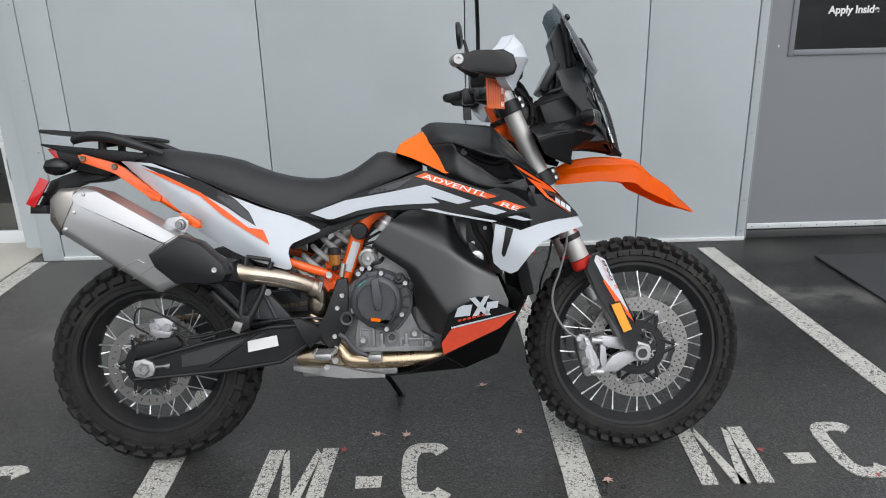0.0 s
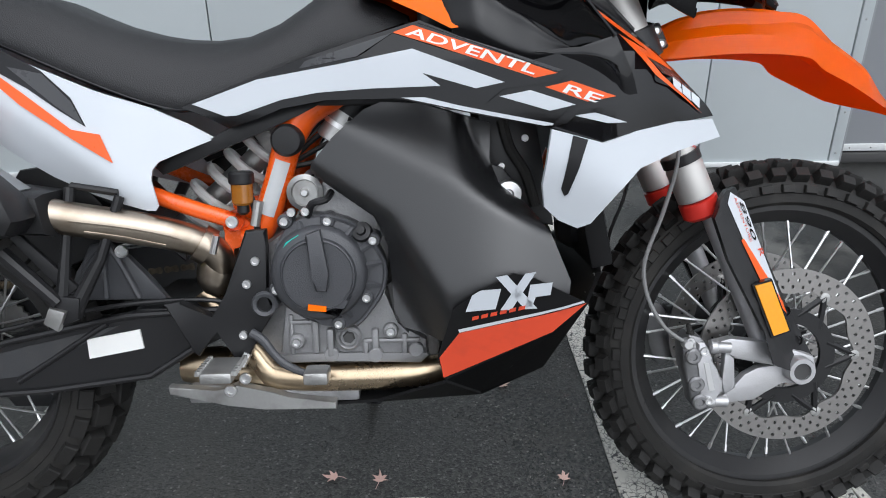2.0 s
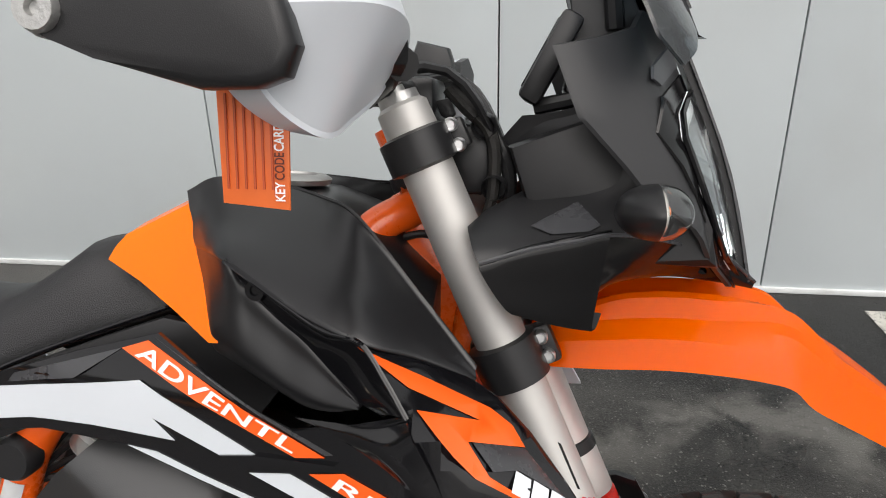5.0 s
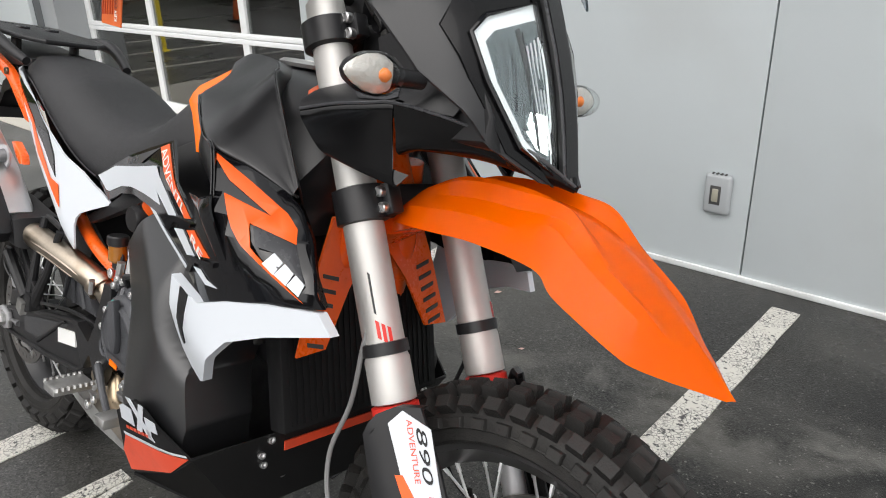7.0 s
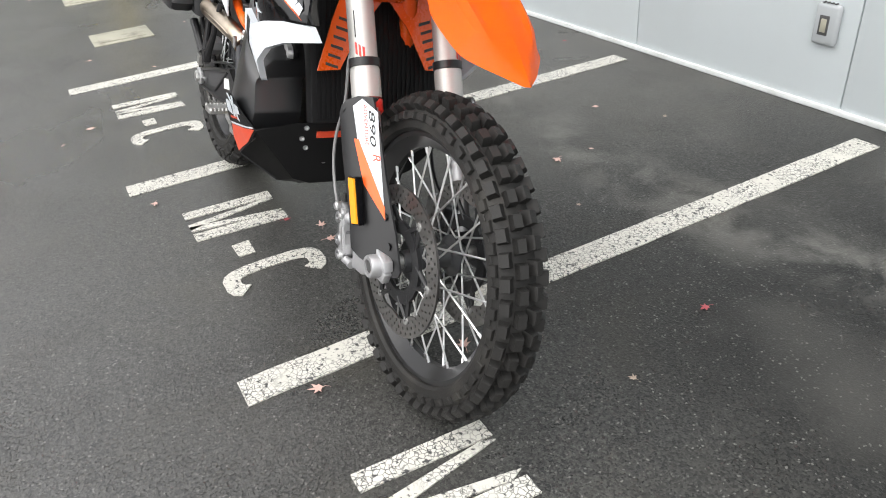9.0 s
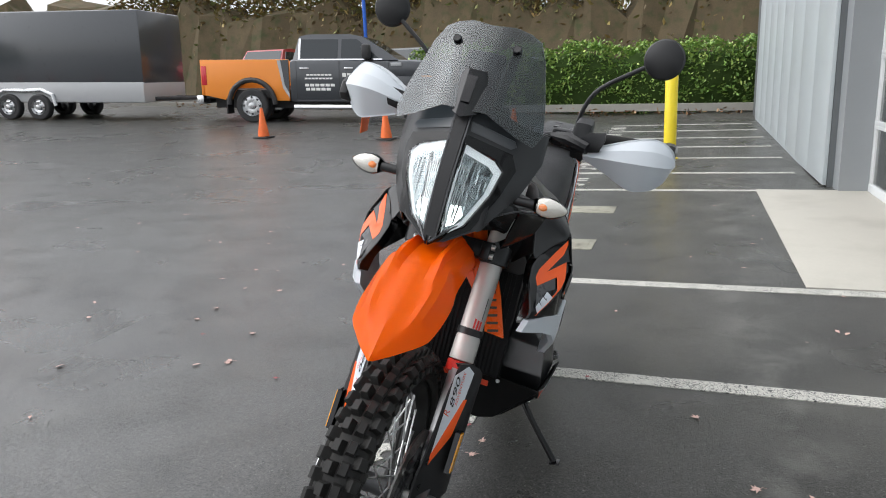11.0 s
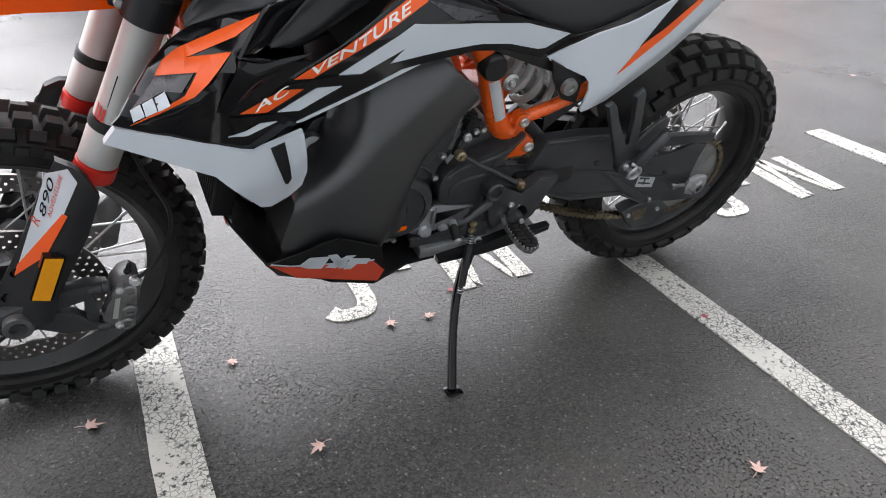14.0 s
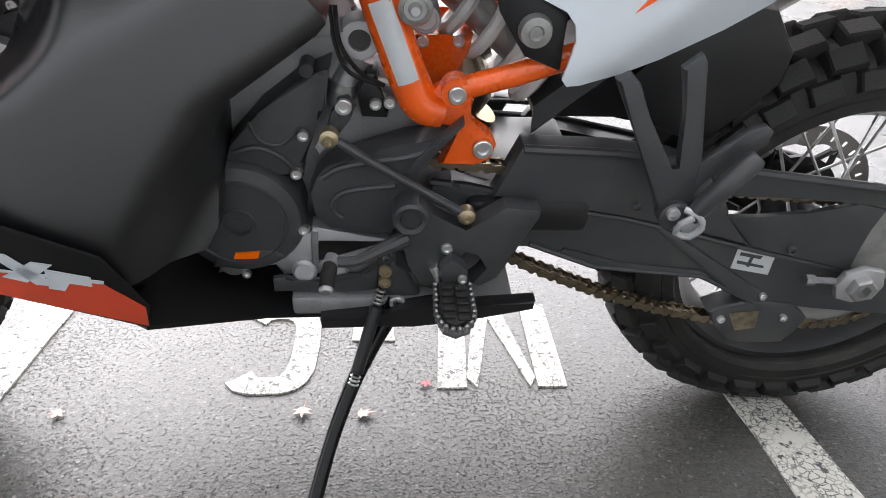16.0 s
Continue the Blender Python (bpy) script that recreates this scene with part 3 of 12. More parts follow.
    tagged(link_mesh("wall_over_door", box(2.037, 3.03, WY, WY + 0.2, 2.16, 5.5), M_PANEL, smooth=False), "pale grey wall over the door", "wall", kind="structure")
    # roller door with glazed sections
    gy = 2.50
    gd = tagged(link_mesh("garage_door", box(-5.80, -2.40, gy - 0.005, gy + 0.05, 0.0, 0.085, 0.004), M_WHITEFRAME), "white framed glazed garage door, closed", "garage door", kind="structure")
    stiles = ((-5.80, -5.72), (-4.66, -4.585), (-3.345, -3.27), (-2.50, -2.40))
    rails = (0.62, 1.275, 1.93, 2.585)
    for a, b in stiles:
        part("stile", box(a, b, gy, gy + 0.05, 0.085, 2.66, 0.004), M_WHITEFRAME, gd)
    for z in rails:
        part("rail", box(-5.80, -2.40, gy - 0.003, gy + 0.045, z, z + 0.035, 0.004), M_WHITEFRAME, gd)
        part("rail", box(-5.80, -2.40, gy - 0.003, gy + 0.045, z + 0.038, z + 0.073, 0.004), M_WHITEFRAME, gd)
    zs = (0.085,) + rails
    for (a, b), (c, d) in zip(stiles, stiles[1:]):
        for z0, z1 in zip(zs, zs[1:]):
            part("pane", box(b, c, gy + 0.02, gy + 0.026, z0 + (0.07 if z0 > 0.1 else 0), z1), M_GLASS, gd).visible_shadow = False
    rnd = random.Random(4)
    for i in range(5):
        bm = bmesh.new()
        for k in range(2):
            x = -4.12 + 0.03 * (i % 2) + k * 0.10
            box(x - 0.04, x + 0.035, gy + 0.012, gy + 0.016, 1.20 - i * 0.062, 1.225 - i * 0.062, 0, bm)
        part("window_lettering", bm, M_WHITE_LETTER, gd)
    part("handle_plate", box(-2.475, -2.43, gy - 0.012, gy, 0.42, 0.56, 0.003), M_STEEL, gd)
    jamb = tagged(link_mesh("garage_jamb", box(-2.40, -2.172, WY + 0.24, gy + 0.12, 0, 5.5), M_TRIM, smooth=False), "grey jamb of the garage opening", "jamb", kind="structure")
    part("far_jamb", box(-6.10, -5.80, WY + 0.10, gy + 0.12, 0, 5.5), M_FRAME, jamb)
    part("lintel", box(-5.80, -2.40, gy - 0.05, gy + 0.12, 2.66, 5.5), M_PANEL, jamb)
    west = tagged(link_mesh("wall_west", box(-16.0, -6.10, WY + 0.043, WY + 0.25, 0, 5.5), M_GAP, smooth=False), "pale grey metal-clad wall beyond the garage", "wall", kind="structure")
    wall_panels([-6.10 - 1.1 * i for i in range(9)][::-1], WY, 5.5, west)
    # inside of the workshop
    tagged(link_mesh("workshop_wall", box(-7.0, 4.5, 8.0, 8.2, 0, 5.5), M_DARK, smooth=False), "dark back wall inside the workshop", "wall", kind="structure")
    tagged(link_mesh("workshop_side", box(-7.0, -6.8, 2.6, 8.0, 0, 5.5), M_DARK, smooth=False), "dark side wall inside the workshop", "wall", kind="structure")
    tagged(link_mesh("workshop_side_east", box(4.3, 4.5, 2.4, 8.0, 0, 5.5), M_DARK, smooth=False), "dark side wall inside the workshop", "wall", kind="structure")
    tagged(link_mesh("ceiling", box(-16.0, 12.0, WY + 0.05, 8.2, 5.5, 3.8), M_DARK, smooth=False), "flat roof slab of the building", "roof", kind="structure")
    # apron, mat, outlet
    tagged(link_mesh("concrete_apron", box(-5.85, -2.255, 1.485, 2.62, -0.1, 0.008, 0.003), M_CONCRETE), "pale worn concrete apron before the garage", "apron", kind="structure")
    tagged(link_mesh("door_mat", box(2.29, 3.3, 0.95, 1.79, 0.002, 0.014, 0.005), M_MAT), "black ribbed rubber mat on the asphalt", "mat")
    ob = tagged(link_mesh("outlet_box", box(0.190, 0.292, WY - 0.028, WY + 0.002, 0.25, 0.405, 0.016, segments=4), M_BOX), "grey weatherproof outlet cover on the wall", "outlet")
    part("recess", box(0.215, 0.257, WY - 0.0295, WY - 0.02, 0.288, 0.362, 0.003), M_DARK, ob)
    part("socket", box(0.224, 0.248, WY - 0.032, WY - 0.024, 0.300, 0.350, 0.003), M_COVER, ob, "yellowed socket")
    for k in range(4):
        part("vent", box(0.214 + k * 0.016, 0.222 + k * 0.016, WY - 0.027, WY - 0.010, 0.4045, 0.4085, 0.0015), M_DARK, ob)


def build_covers():
    for x0, x1, y0, y1 in ((-3.30, -2.98, -0.19, 0.17), (-4.72, -4.40, -0.23, 0.19)):
        ob = tagged(link_mesh("utility_cover", box(x0, x1, y0, y1, -0.02, 0.006, 0.004), M_COVER), "rusty concrete utility cover set in asphalt", "utility cover")
        part("lid", box(x0 + 0.05, x1 - 0.05, y0 + 0.04, y1 - 0.04, 0.004, 0.010, 0.003), M_COVER, ob)


def leaf_mesh(rnd):
    """A curled maple leaf with five points and a stalk."""
    bm = bmesh.new()
    tips = [(-100, 0.62), (-50, 0.85), (0, 1.0), (50, 0.85), (100, 0.62)]
    ring = []
    for i, (a, r) in enumerate(tips):
        for da, k in ((-14, 0.62), (0, 1.0), (14, 0.62)):
            ring.append((radians(a + da + rnd.uniform(-5, 5)), r * k * rnd.uniform(0.85, 1.1)))
        if i < 4:
            ring.append((radians(a + 25), 0.36))
    ring.append((radians(150), 0.35))
    ring.append((radians(210), 0.35))
    c = bm.verts.new((0, 0, 0.12))
    cur = rnd.uniform(0.1, 0.5)
    vs = [bm.verts.new((math.cos(a) * r, math.sin(a) * r, 0.12 + cur * r * r * (0.4 + 0.6 * math.sin(a * 1.7 + cur * 9)))) for a, r in ring]
    for i in range(len(vs)):
        bm.faces.new((c, vs[i], vs[(i + 1) % len(vs)]))
    ret = bmesh.ops.extrude_face_region(bm, geom=bm.faces[:])
    for g in ret["geom"]:
        if isinstance(g, bmesh.types.BMVert):
            g.co.z += 0.03
    tube([(-0.1, 0, 0.14), (-0.7, 0.1, 0.2), (-1.1, 0.25, 0.1)], [0.03, 0.025, 0.02], 5, bm)
    return bm


def build_leaves():
    rnd = random.Random(11)
    spots = [(-0.065, 0.159, 1), (0.031, 0.148, 1), (0.415, 0.141, 1), (-0.173, 0.073, 0), (0.315, 0.469, 1), (-0.433, 0.877, 1), (-0.71, 0.441, 0),
             (-0.575, -0.278, 1), (0.652, -0.13, 1), (0.713, 0.231, 1), (1.181, -0.006, 0), (1.475, -0.156, 0), (1.837, 2.03, 0), (0.013, 1.05, 1),
             (-0.04, 1.623, 2), (1.032, 0.492, 2), (0.935, 0.82, 0), (0.32, 0.90, 2), (-0.855, -1.30, 1), (-0.48, -1.185, 1), (-0.385, -0.87, 0),
             (-1.245, -0.84, 1), (-1.10, -0.783, 0), (-1.08, 1.767, 2), (-1.115, 1.955, 0), (-0.435, 0.867, 2), (-0.954, -1.713, 1), (-0.773, -1.541, 0),
             (-0.504, -1.19, 1), (-1.639, -2.03, 1), (-1.55, -1.555, 1), (-1.332, 1.363, 2), (-2.46, -1.20, 1), (0.648, -1.385, 1), (0.848, -1.027, 1), (-2.68, -0.257, 1)]
    kinds = [(M_LEAF_RED, "small dark red maple leaf on wet asphalt"), (M_LEAF_PINK, "pale pink fallen maple leaf on wet asphalt"), (M_LEAF_BROWN, "small brown fallen leaf on wet asphalt")]
    for x, y, k in spots:
        s = (0.017, 0.024, 0.015)[k] * rnd.uniform(0.85, 1.15)
        ob = tagged(link_mesh("leaf", leaf_mesh(rnd), kinds[k][0], smooth=False), kinds[k][1], "leaf", "fallen leaves")
        ob.matrix_basis = Matrix.Translation((x, y, ground_z(x, y) + 0.003)) @ pose(0, 0, 0, 0, 0, rnd.uniform(0, 360)) @ Matrix.Scale(s, 4)
    bm = bmesh.new()
    for i in range(420):
        x, y = rnd.uniform(-13, 1.5), rnd.uniform(-12, 1.9)
        if abs(y) < 1.2 and x > -1.2 or y > 1.45 and x < -2.2:
            continue
        s = rnd.uniform(0.010, 0.022)
        z = ground_z(x, y) + 0.004
        a = rnd.uniform(0, 6.3)
        ca, sa = math.cos(a) * s, math.sin(a) * s
        q = [(ca, sa), (-sa * 0.6, ca * 0.6), (-ca, -sa), (sa * 0.6, -ca * 0.6)]
        v = [bm.verts.new((x + p, y + r, z + rnd.uniform(0, 0.008))) for p, r in q]
        w = [bm.verts.new((t.co.x, t.co.y, t.co.z + 0.001)) for t in v]
        bm.faces.new(v[::-1])
        bm.faces.new(w)
        for k in range(4):
            bm.faces.new((v[k], v[(k + 1) % 4], w[(k + 1) % 4], w[k]))
    tagged(link_mesh("leaf_litter", bm, M_LEAF_PINK, smooth=False), "scattered pale fallen leaves over the lot", "leaves", kind="stuff")


def traffic_cone(x, y, h):
    ob = new("traffic_cone")
    ob.location = (x, y, ground_z(x, y))
    tagged(ob, "orange plastic traffic cone on a black base", "cone", "traffic cones")
    part("base", prism([(-0.42 * h / 1.6, -0.42 * h / 1.6), (0.42 * h / 1.6, -0.42 * h / 1.6), (0.42 * h / 1.6, 0.42 * h / 1.6), (-0.42 * h / 1.6, 0.42 * h / 1.6)], 0, 0.035 * h / 0.7, "z", 0.006), M_RUBBERBASE, ob)
    part("cone", lathe([(0.19 * h, 0.035), (0.185 * h, 0.07), (0.045 * h, h * 0.98), (0.035 * h, h), (0.02 * h, h * 0.99)], (0, 0, 0), (0, 0, 1), 20), M_CONE, ob)
    return ob


build_ground()
build_markings()
build_building()
build_covers()
build_leaves()


# ---------------------------------------------------------------- motorcycle materials
M_ORANGE = material("orange_plastic", (1.0, 0.165, 0.001), 0.22, var=0.03, scale=5, spec=0.24)
M_DECALORANGE = material("orange_decal", (0.90, 0.112, 0.012), 0.30, var=0.05, scale=6)
M_FRAMEPAINT = material("orange_frame_paint", (0.88, 0.115, 0.008), 0.28, var=0.06, scale=12, coat=0.3, dirt=(0.25, 0.06, 0.02), dirt_amount=0.25, dirt_scale=20)
M_WHITE = material("white_plastic", (0.60, 0.635, 0.675), 0.33, var=0.02, scale=4)
M_BLACK = material("black_plastic", (0.013, 0.013, 0.014), 0.36, var=0.2, scale=9, bump=0.10, bump_scale=1400, rough_var=0.08, spec=0.38)
M_TANK = material("satin_black_tank", (0.011, 0.011, 0.012), 0.30, var=0.12, scale=4, bump=0.06, bump_scale=1200, rough_var=0.05, spec=0.5)
M_LOBE = material("grained_black_tank", (0.009, 0.0092, 0.010), 0.32, var=0.12, scale=4, bump=0.10, bump_scale=1000, rough_var=0.06, spec=0.9)
M_ARM = material("black_anodised_arm", (0.040, 0.041, 0.044), 0.38, var=0.25, scale=14, bump=0.2, bump_scale=600, rough_var=0.08, spec=0.5, dirt=(0.075, 0.072, 0.066), dirt_amount=0.35, dirt_scale=22)
M_JOINT = material("yellow_zinc", (0.50, 0.42, 0.28), 0.35, 0.9, var=0.2, scale=40)
M_MASK = material("polished_black_mask", (0.004, 0.004, 0.0045), 0.13, var=0.1, scale=6, rough_var=0.04, spec=0.30)
M_PLATE = material("matt_black_plate", (0.011, 0.011, 0.0115), 0.50, var=0.2, scale=10, bump=0.1, bump_scale=900, spec=0.14)
M_SATIN = material("satin_black_mask", (0.022, 0.0225, 0.024), 0.38, var=0.1, scale=8, bump=0.06, bump_scale=900, spec=0.42)
M_GREYTRIM = material("satin_grey_trim", (0.075, 0.077, 0.082), 0.34, var=0.08, scale=12)
M_GLOSS = material("gloss_black", (0.005, 0.005, 0.006), 0.08, var=0.1, scale=6, rough_var=0.03, spec=0.45)
M_SEAT = material("seat_vinyl", (0.013, 0.013, 0.0145), 0.50, var=0.15, scale=6, bump=0.5, bump_scale=700, rough_var=0.06)
M_GREYDECAL = material("dark_grey_decal", (0.045, 0.046, 0.05), 0.28, var=0.05)
M_REDDECAL = material("red_orange_decal", (0.70, 0.075, 0.03), 0.35, var=0.06, scale=9, dirt=(0.35, 0.05, 0.03), dirt_amount=0.3, dirt_scale=25)
M_RUBBER = material("tyre_rubber", (0.017, 0.0164, 0.0156), 0.60, var=0.25, scale=14, bump=0.5, bump_scale=350, dirt=(0.060, 0.056, 0.049), dirt_amount=0.4, dirt_scale=10, spec=0.28)
M_RIM = material("black_rim", (0.018, 0.018, 0.019), 0.3, var=0.15, scale=10, dirt=(0.06, 0.055, 0.05), dirt_amount=0.3)
M_SPOKE = material("spoke_steel", (0.74, 0.74, 0.74), 0.36, 1.0, var=0.1)
M_DISC = material("brake_disc_steel", (0.30, 0.29, 0.28), 0.36, 1.0, var=0.1, scale=20, bump=0.2, bump_scale=300)
M_ALLOY = material("cast_alloy", (0.45, 0.45, 0.44), 0.42, 0.85, var=0.15, scale=15, bump=0.3, bump_scale=250, dirt=(0.12, 0.11, 0.10), dirt_amount=0.5, dirt_scale=16)
M_CASE = material("engine_case_grey", (0.31, 0.31, 0.315), 0.42, 0.5, var=0.2, scale=18, bump=0.4, bump_scale=300, dirt=(0.09, 0.09, 0.087), dirt_amount=0.5, dirt_scale=14)
M_COVERBLK = material("engine_cover_black", (0.060, 0.062, 0.068), 0.36, 0.1, var=0.15, scale=14, bump=0.35, bump_scale=500)
M_SILVER = material("silver_cast_alloy", (0.50, 0.50, 0.51), 0.46, 0.75, var=0.08, scale=14, bump=0.2, bump_scale=400, dirt=(0.30, 0.29, 0.28), dirt_amount=0.25, dirt_scale=20)
M_CALIPER = material("dark_cast_alloy", (0.26, 0.26, 0.265), 0.40, 0.8, var=0.15, scale=16, bump=0.3, bump_scale=300, dirt=(0.06, 0.06, 0.06), dirt_amount=0.5, dirt_scale=18)
M_FORK = material("fork_alloy", (0.56, 0.55, 0.53), 0.60, 0.82, var=0.06, scale=7, rough_var=0.05)
M_CHROME = material("chrome", (0.75, 0.75, 0.75), 0.10, 1.0, var=0.05)
M_RED = material("red_anodised", (0.62, 0.03, 0.02), 0.35, var=0.08)
M_AMBER = material("amber_reflector", (0.95, 0.36, 0.01), 0.18, var=0.15, scale=160, coat=0.5)
M_REDLENS = material("red_lens", (0.60, 0.015, 0.02), 0.15, var=0.15, scale=60, coat=0.6)
M_BRASS = material("heat_blued_header", (0.48, 0.38, 0.26), 0.28, 1.0, var=0.4, scale=6, dirt=(0.32, 0.27, 0.20), dirt_amount=0.6, dirt_scale=8)
M_STEELPIPE = material("stainless_pipe", (0.43, 0.37, 0.30), 0.30, 1.0, var=0.3, scale=10, dirt=(0.22, 0.17, 0.12), dirt_amount=0.6, dirt_scale=14)
M_CAN = material("brushed_silencer", (0.60, 0.60, 0.60), 0.36, 1.0, var=0.06, scale=8, rough_var=0.06)
M_BRONZE = material("silencer_cap", (0.36, 0.34, 0.31), 0.38, 1.0, var=0.15, scale=10)
M_SPRING = material("spring_white", (0.66, 0.66, 0.65), 0.35, var=0.08, scale=15, dirt=(0.35, 0.33, 0.30), dirt_amount=0.5, dirt_scale=25)
M_CHAIN = material("chain_brass", (0.30, 0.25, 0.18), 0.35, 1.0, var=0.25, scale=30, dirt=(0.06, 0.05, 0.04), dirt_amount=0.8, dirt_scale=40)
M_BELLY = material("worn_alloy_plate", (0.40, 0.40, 0.39), 0.5, 0.8, var=0.2, scale=14, dirt=(0.16, 0.15, 0.14), dirt_amount=0.6, dirt_scale=20)
M_AMBERFLUID = material("amber_fluid", (0.30, 0.11, 0.01), 0.12, coat=0.6, var=0.2, scale=40)
M_CYAN = material("turquoise_decal", (0.02, 0.50, 0.42), 0.3)
M_LABEL = material("silver_label", (0.50, 0.51, 0.52), 0.4, var=0.1, scale=80)
M_SMOKE = glass_material("smoked_screen", (0.38, 0.43, 0.46), 0.22, 0.16)
M_LENS = glass_material("clear_lens", (0.95, 0.97, 0.97), 0.02, 0.12)
M_PALEAMBER = material("indicator_reflector", (0.84, 0.74, 0.68), 0.24, 0.6, var=0.3, scale=90, bump=0.8, bump_scale=180)
M_AMBERBULB = material("amber_bulb", (0.9, 0.25, 0.06), 0.2, var=0.1)
M_REFLECTOR = material("lamp_reflector", (0.24, 0.265, 0.275), 0.10, 1.0, var=0.6, scale=30, bump=1.0, bump_scale=55)
M_DRL = glow_material("white_light_guide", (0.86, 0.88, 0.90), 0.12)
M_LED = glow_material("low_beam", (0.92, 1.0, 0.96), 5.0)
M_CABLE = material("cable_grey", (0.20, 0.20, 0.20), 0.5)

bike = new("motorcycle")
bike.matrix_basis = Matrix.Translation((0, 0.07, 0)) @ Matrix.Rotation(radians(-13.3), 4, "X")
tagged(bike, "orange, white and black adventure motorcycle leaning on its side stand", "motorcycle")


def lerp_table(rows):
    xs, ys = [r[0] for r in rows], [r[1] for r in rows]
    return lambda v: float(np.interp(v, xs, ys))


def soft(v, w=0.006):
    """A ramp with a rounded foot."""
    return v if v > 12 * w else (0.0 if v < -12 * w else w * math.log1p(math.exp(v / w)))


_shroud = lerp_table([(-0.22, 0.140), (-0.1, 0.160), (0.0, 0.178), (0.1, 0.202), (0.2, 0.228), (0.3, 0.254), (0.35, 0.268), (0.403, 0.280), (0.45, 0.275), (0.5, 0.257), (0.543, 0.236), (0.568, 0.223), (0.6, 0.205)])


def y_shroud(x, z):
    """Flank of the shroud; ahead of a slanting crease it turns into a flat panel that faces forwards."""
    hi = smoothstep(0.27, 0.36, x)
    side = _shroud(x) - (0.55 * (1 - hi) + 0.10 * hi) * max(0.0, z - 0.865) + 0.05 * min(0.0, z - 0.78)
    front = 0.281 - 1.36 * (x - 0.403) - 1.613 * (z - 0.88)
    return side - soft(side - front, 0.003) if x > 0.33 else side


_tail = lerp_table([(-0.80, 0.095), (-0.65, 0.130), (-0.5, 0.155), (-0.35, 0.168), (-0.25, 0.160), (-0.18, 0.145)])


def y_tail(x, z):
    crease = 0.905 - 0.72 * (x + 0.66)
    d = crease - z
    r = math.sqrt(d * d + 0.00006)
    return _tail(x) - 0.225 * (d + r) - 0.06 * (r - d)


def seg_side(px, pz, ax, az, bx, bz):
    """Signed distance of a point to the left of the line from a to b, in metres."""
    dx, dz = bx - ax, bz - az
    n = math.hypot(dx, dz)
    return (dx * (pz - az) - dz * (px - ax)) / n


def y_lobe(x, z):
    """Broad face that leans outwards to its foot, a hollow shoulder over its upper crease, a return behind the rear one."""
    up = max(seg_side(x, z, 0.050, 0.742, 0.160, 0.692), seg_side(x, z, 0.160, 0.692, 0.32, 0.606)) if x > 0.03 else seg_side(x, z, 0.050, 0.742, 0.160, 0.692)
    back = min(seg_side(x, z, 0.167, 0.501, 0.083, 0.625), seg_side(x, z, 0.083, 0.625, -0.031, 0.692)) if z < 0.70 else -1.0
    y = 0.346 + 0.2813 * x - 0.2356 * z - 0.5 * soft(x - 0.25, 0.02)
    shelf = (0.72 + 2.4 * smoothstep(0.18, 0.26, x)) * soft(up, 0.003)
    y -= shelf - soft(shelf - 0.085, 0.01) - 0.30 * soft(up - 0.07, 0.01) * (1 - smoothstep(0.13, 0.2, x)) + 1.25 * soft(min(back, 0.06), 0.004)
    return y - soft(y - y_guard(x, z) + 0.010, 0.004) if z < 0.57 else y


def y_guard(x, z):
    return 0.242 + (z - 0.356) * 0.30 - 0.25 * max(0.0, x - 0.33)


def y_wing(x, z):
    return float(np.interp(x, [0.30, 0.38, 0.42, 0.5, 0.575, 0.6], [0.280, 0.286, 0.284, 0.262, 0.222, 0.210])) - 0.35 * soft(0.69 - 0.45 * (x - 0.36) - z, 0.004)


def both(name, poly, yfun, mat, parent, label="", thick=0.003, lift=0.0, step=0.03, sides=(-1, 1), smooth_angle=28):
    made = []
    for s in sides:
        made.append(part(name, cut_sheet(poly, yfun, step, thick, s, lift=lift), mat, parent, label, angle=smooth_angle))
    return made


def front_sheet(poly, xfun, thick=0.004, step=0.03, lift=0.0):
    """A panel facing forwards: an (y, z) outline laid on x = xfun(y, z)."""
    bm = cut_sheet(poly, xfun, step, thick, 1, lift=lift)
    for v in bm.verts:
        v.co = (v.co.y, v.co.x, v.co.z)
    return bm


def mirror_poly(p):
    return [(-a, b) for a, b in p][::-1]


def lettering(name, text, size, origin, along, up, yfun, side, mat, parent, lift=0.003, width=None, shear=0.0, bold=0.0):
    """Flat letters laid along a line of the side view on the surface y = side * yfun(x, z)."""
    cu = bpy.data.curves.new(name, "FONT")
    cu.body, cu.size, cu.shear, cu.offset = text, size, shear, bold
    tmp = new(name, cu)
    me = bpy.data.meshes.new_from_object(tmp.evaluated_get(bpy.context.evaluated_depsgraph_get()))
    bpy.data.objects.remove(tmp)
    a, u = Vector(along).normalized(), Vector(up).normalized()
    k = width / max(v.co.x for v in me.vertices) if width else 1.0
    for v in me.vertices:
        p = Vector(origin) + a * (v.co.x * k) + u * v.co.y
        v.co = (p.x, side * (yfun(p.x, p.y) + lift), p.y)
    me.materials.append(mat)
    ob = new(name, me)
    ob.parent = parent
    return ob


def bolts(name, spots, side_y, radius, mat, parent, axis=(0, 1, 0), depth=0.006, sides=12):
    """Socket bolt heads; spots are (x, z) at y = side_y, or full places."""
    for p in spots:
        o = (p[0], side_y, p[1]) if len(p) == 2 else p
        d = -depth if (side_y < 0) else depth
        part(name, lathe([(0, d * 0.5), (radius * 0.5, d * 0.5), (radius * 0.55, d), (radius * 0.9, d), (radius, d * 0.8), (radius, 0)], o, axis, sides), mat, parent)


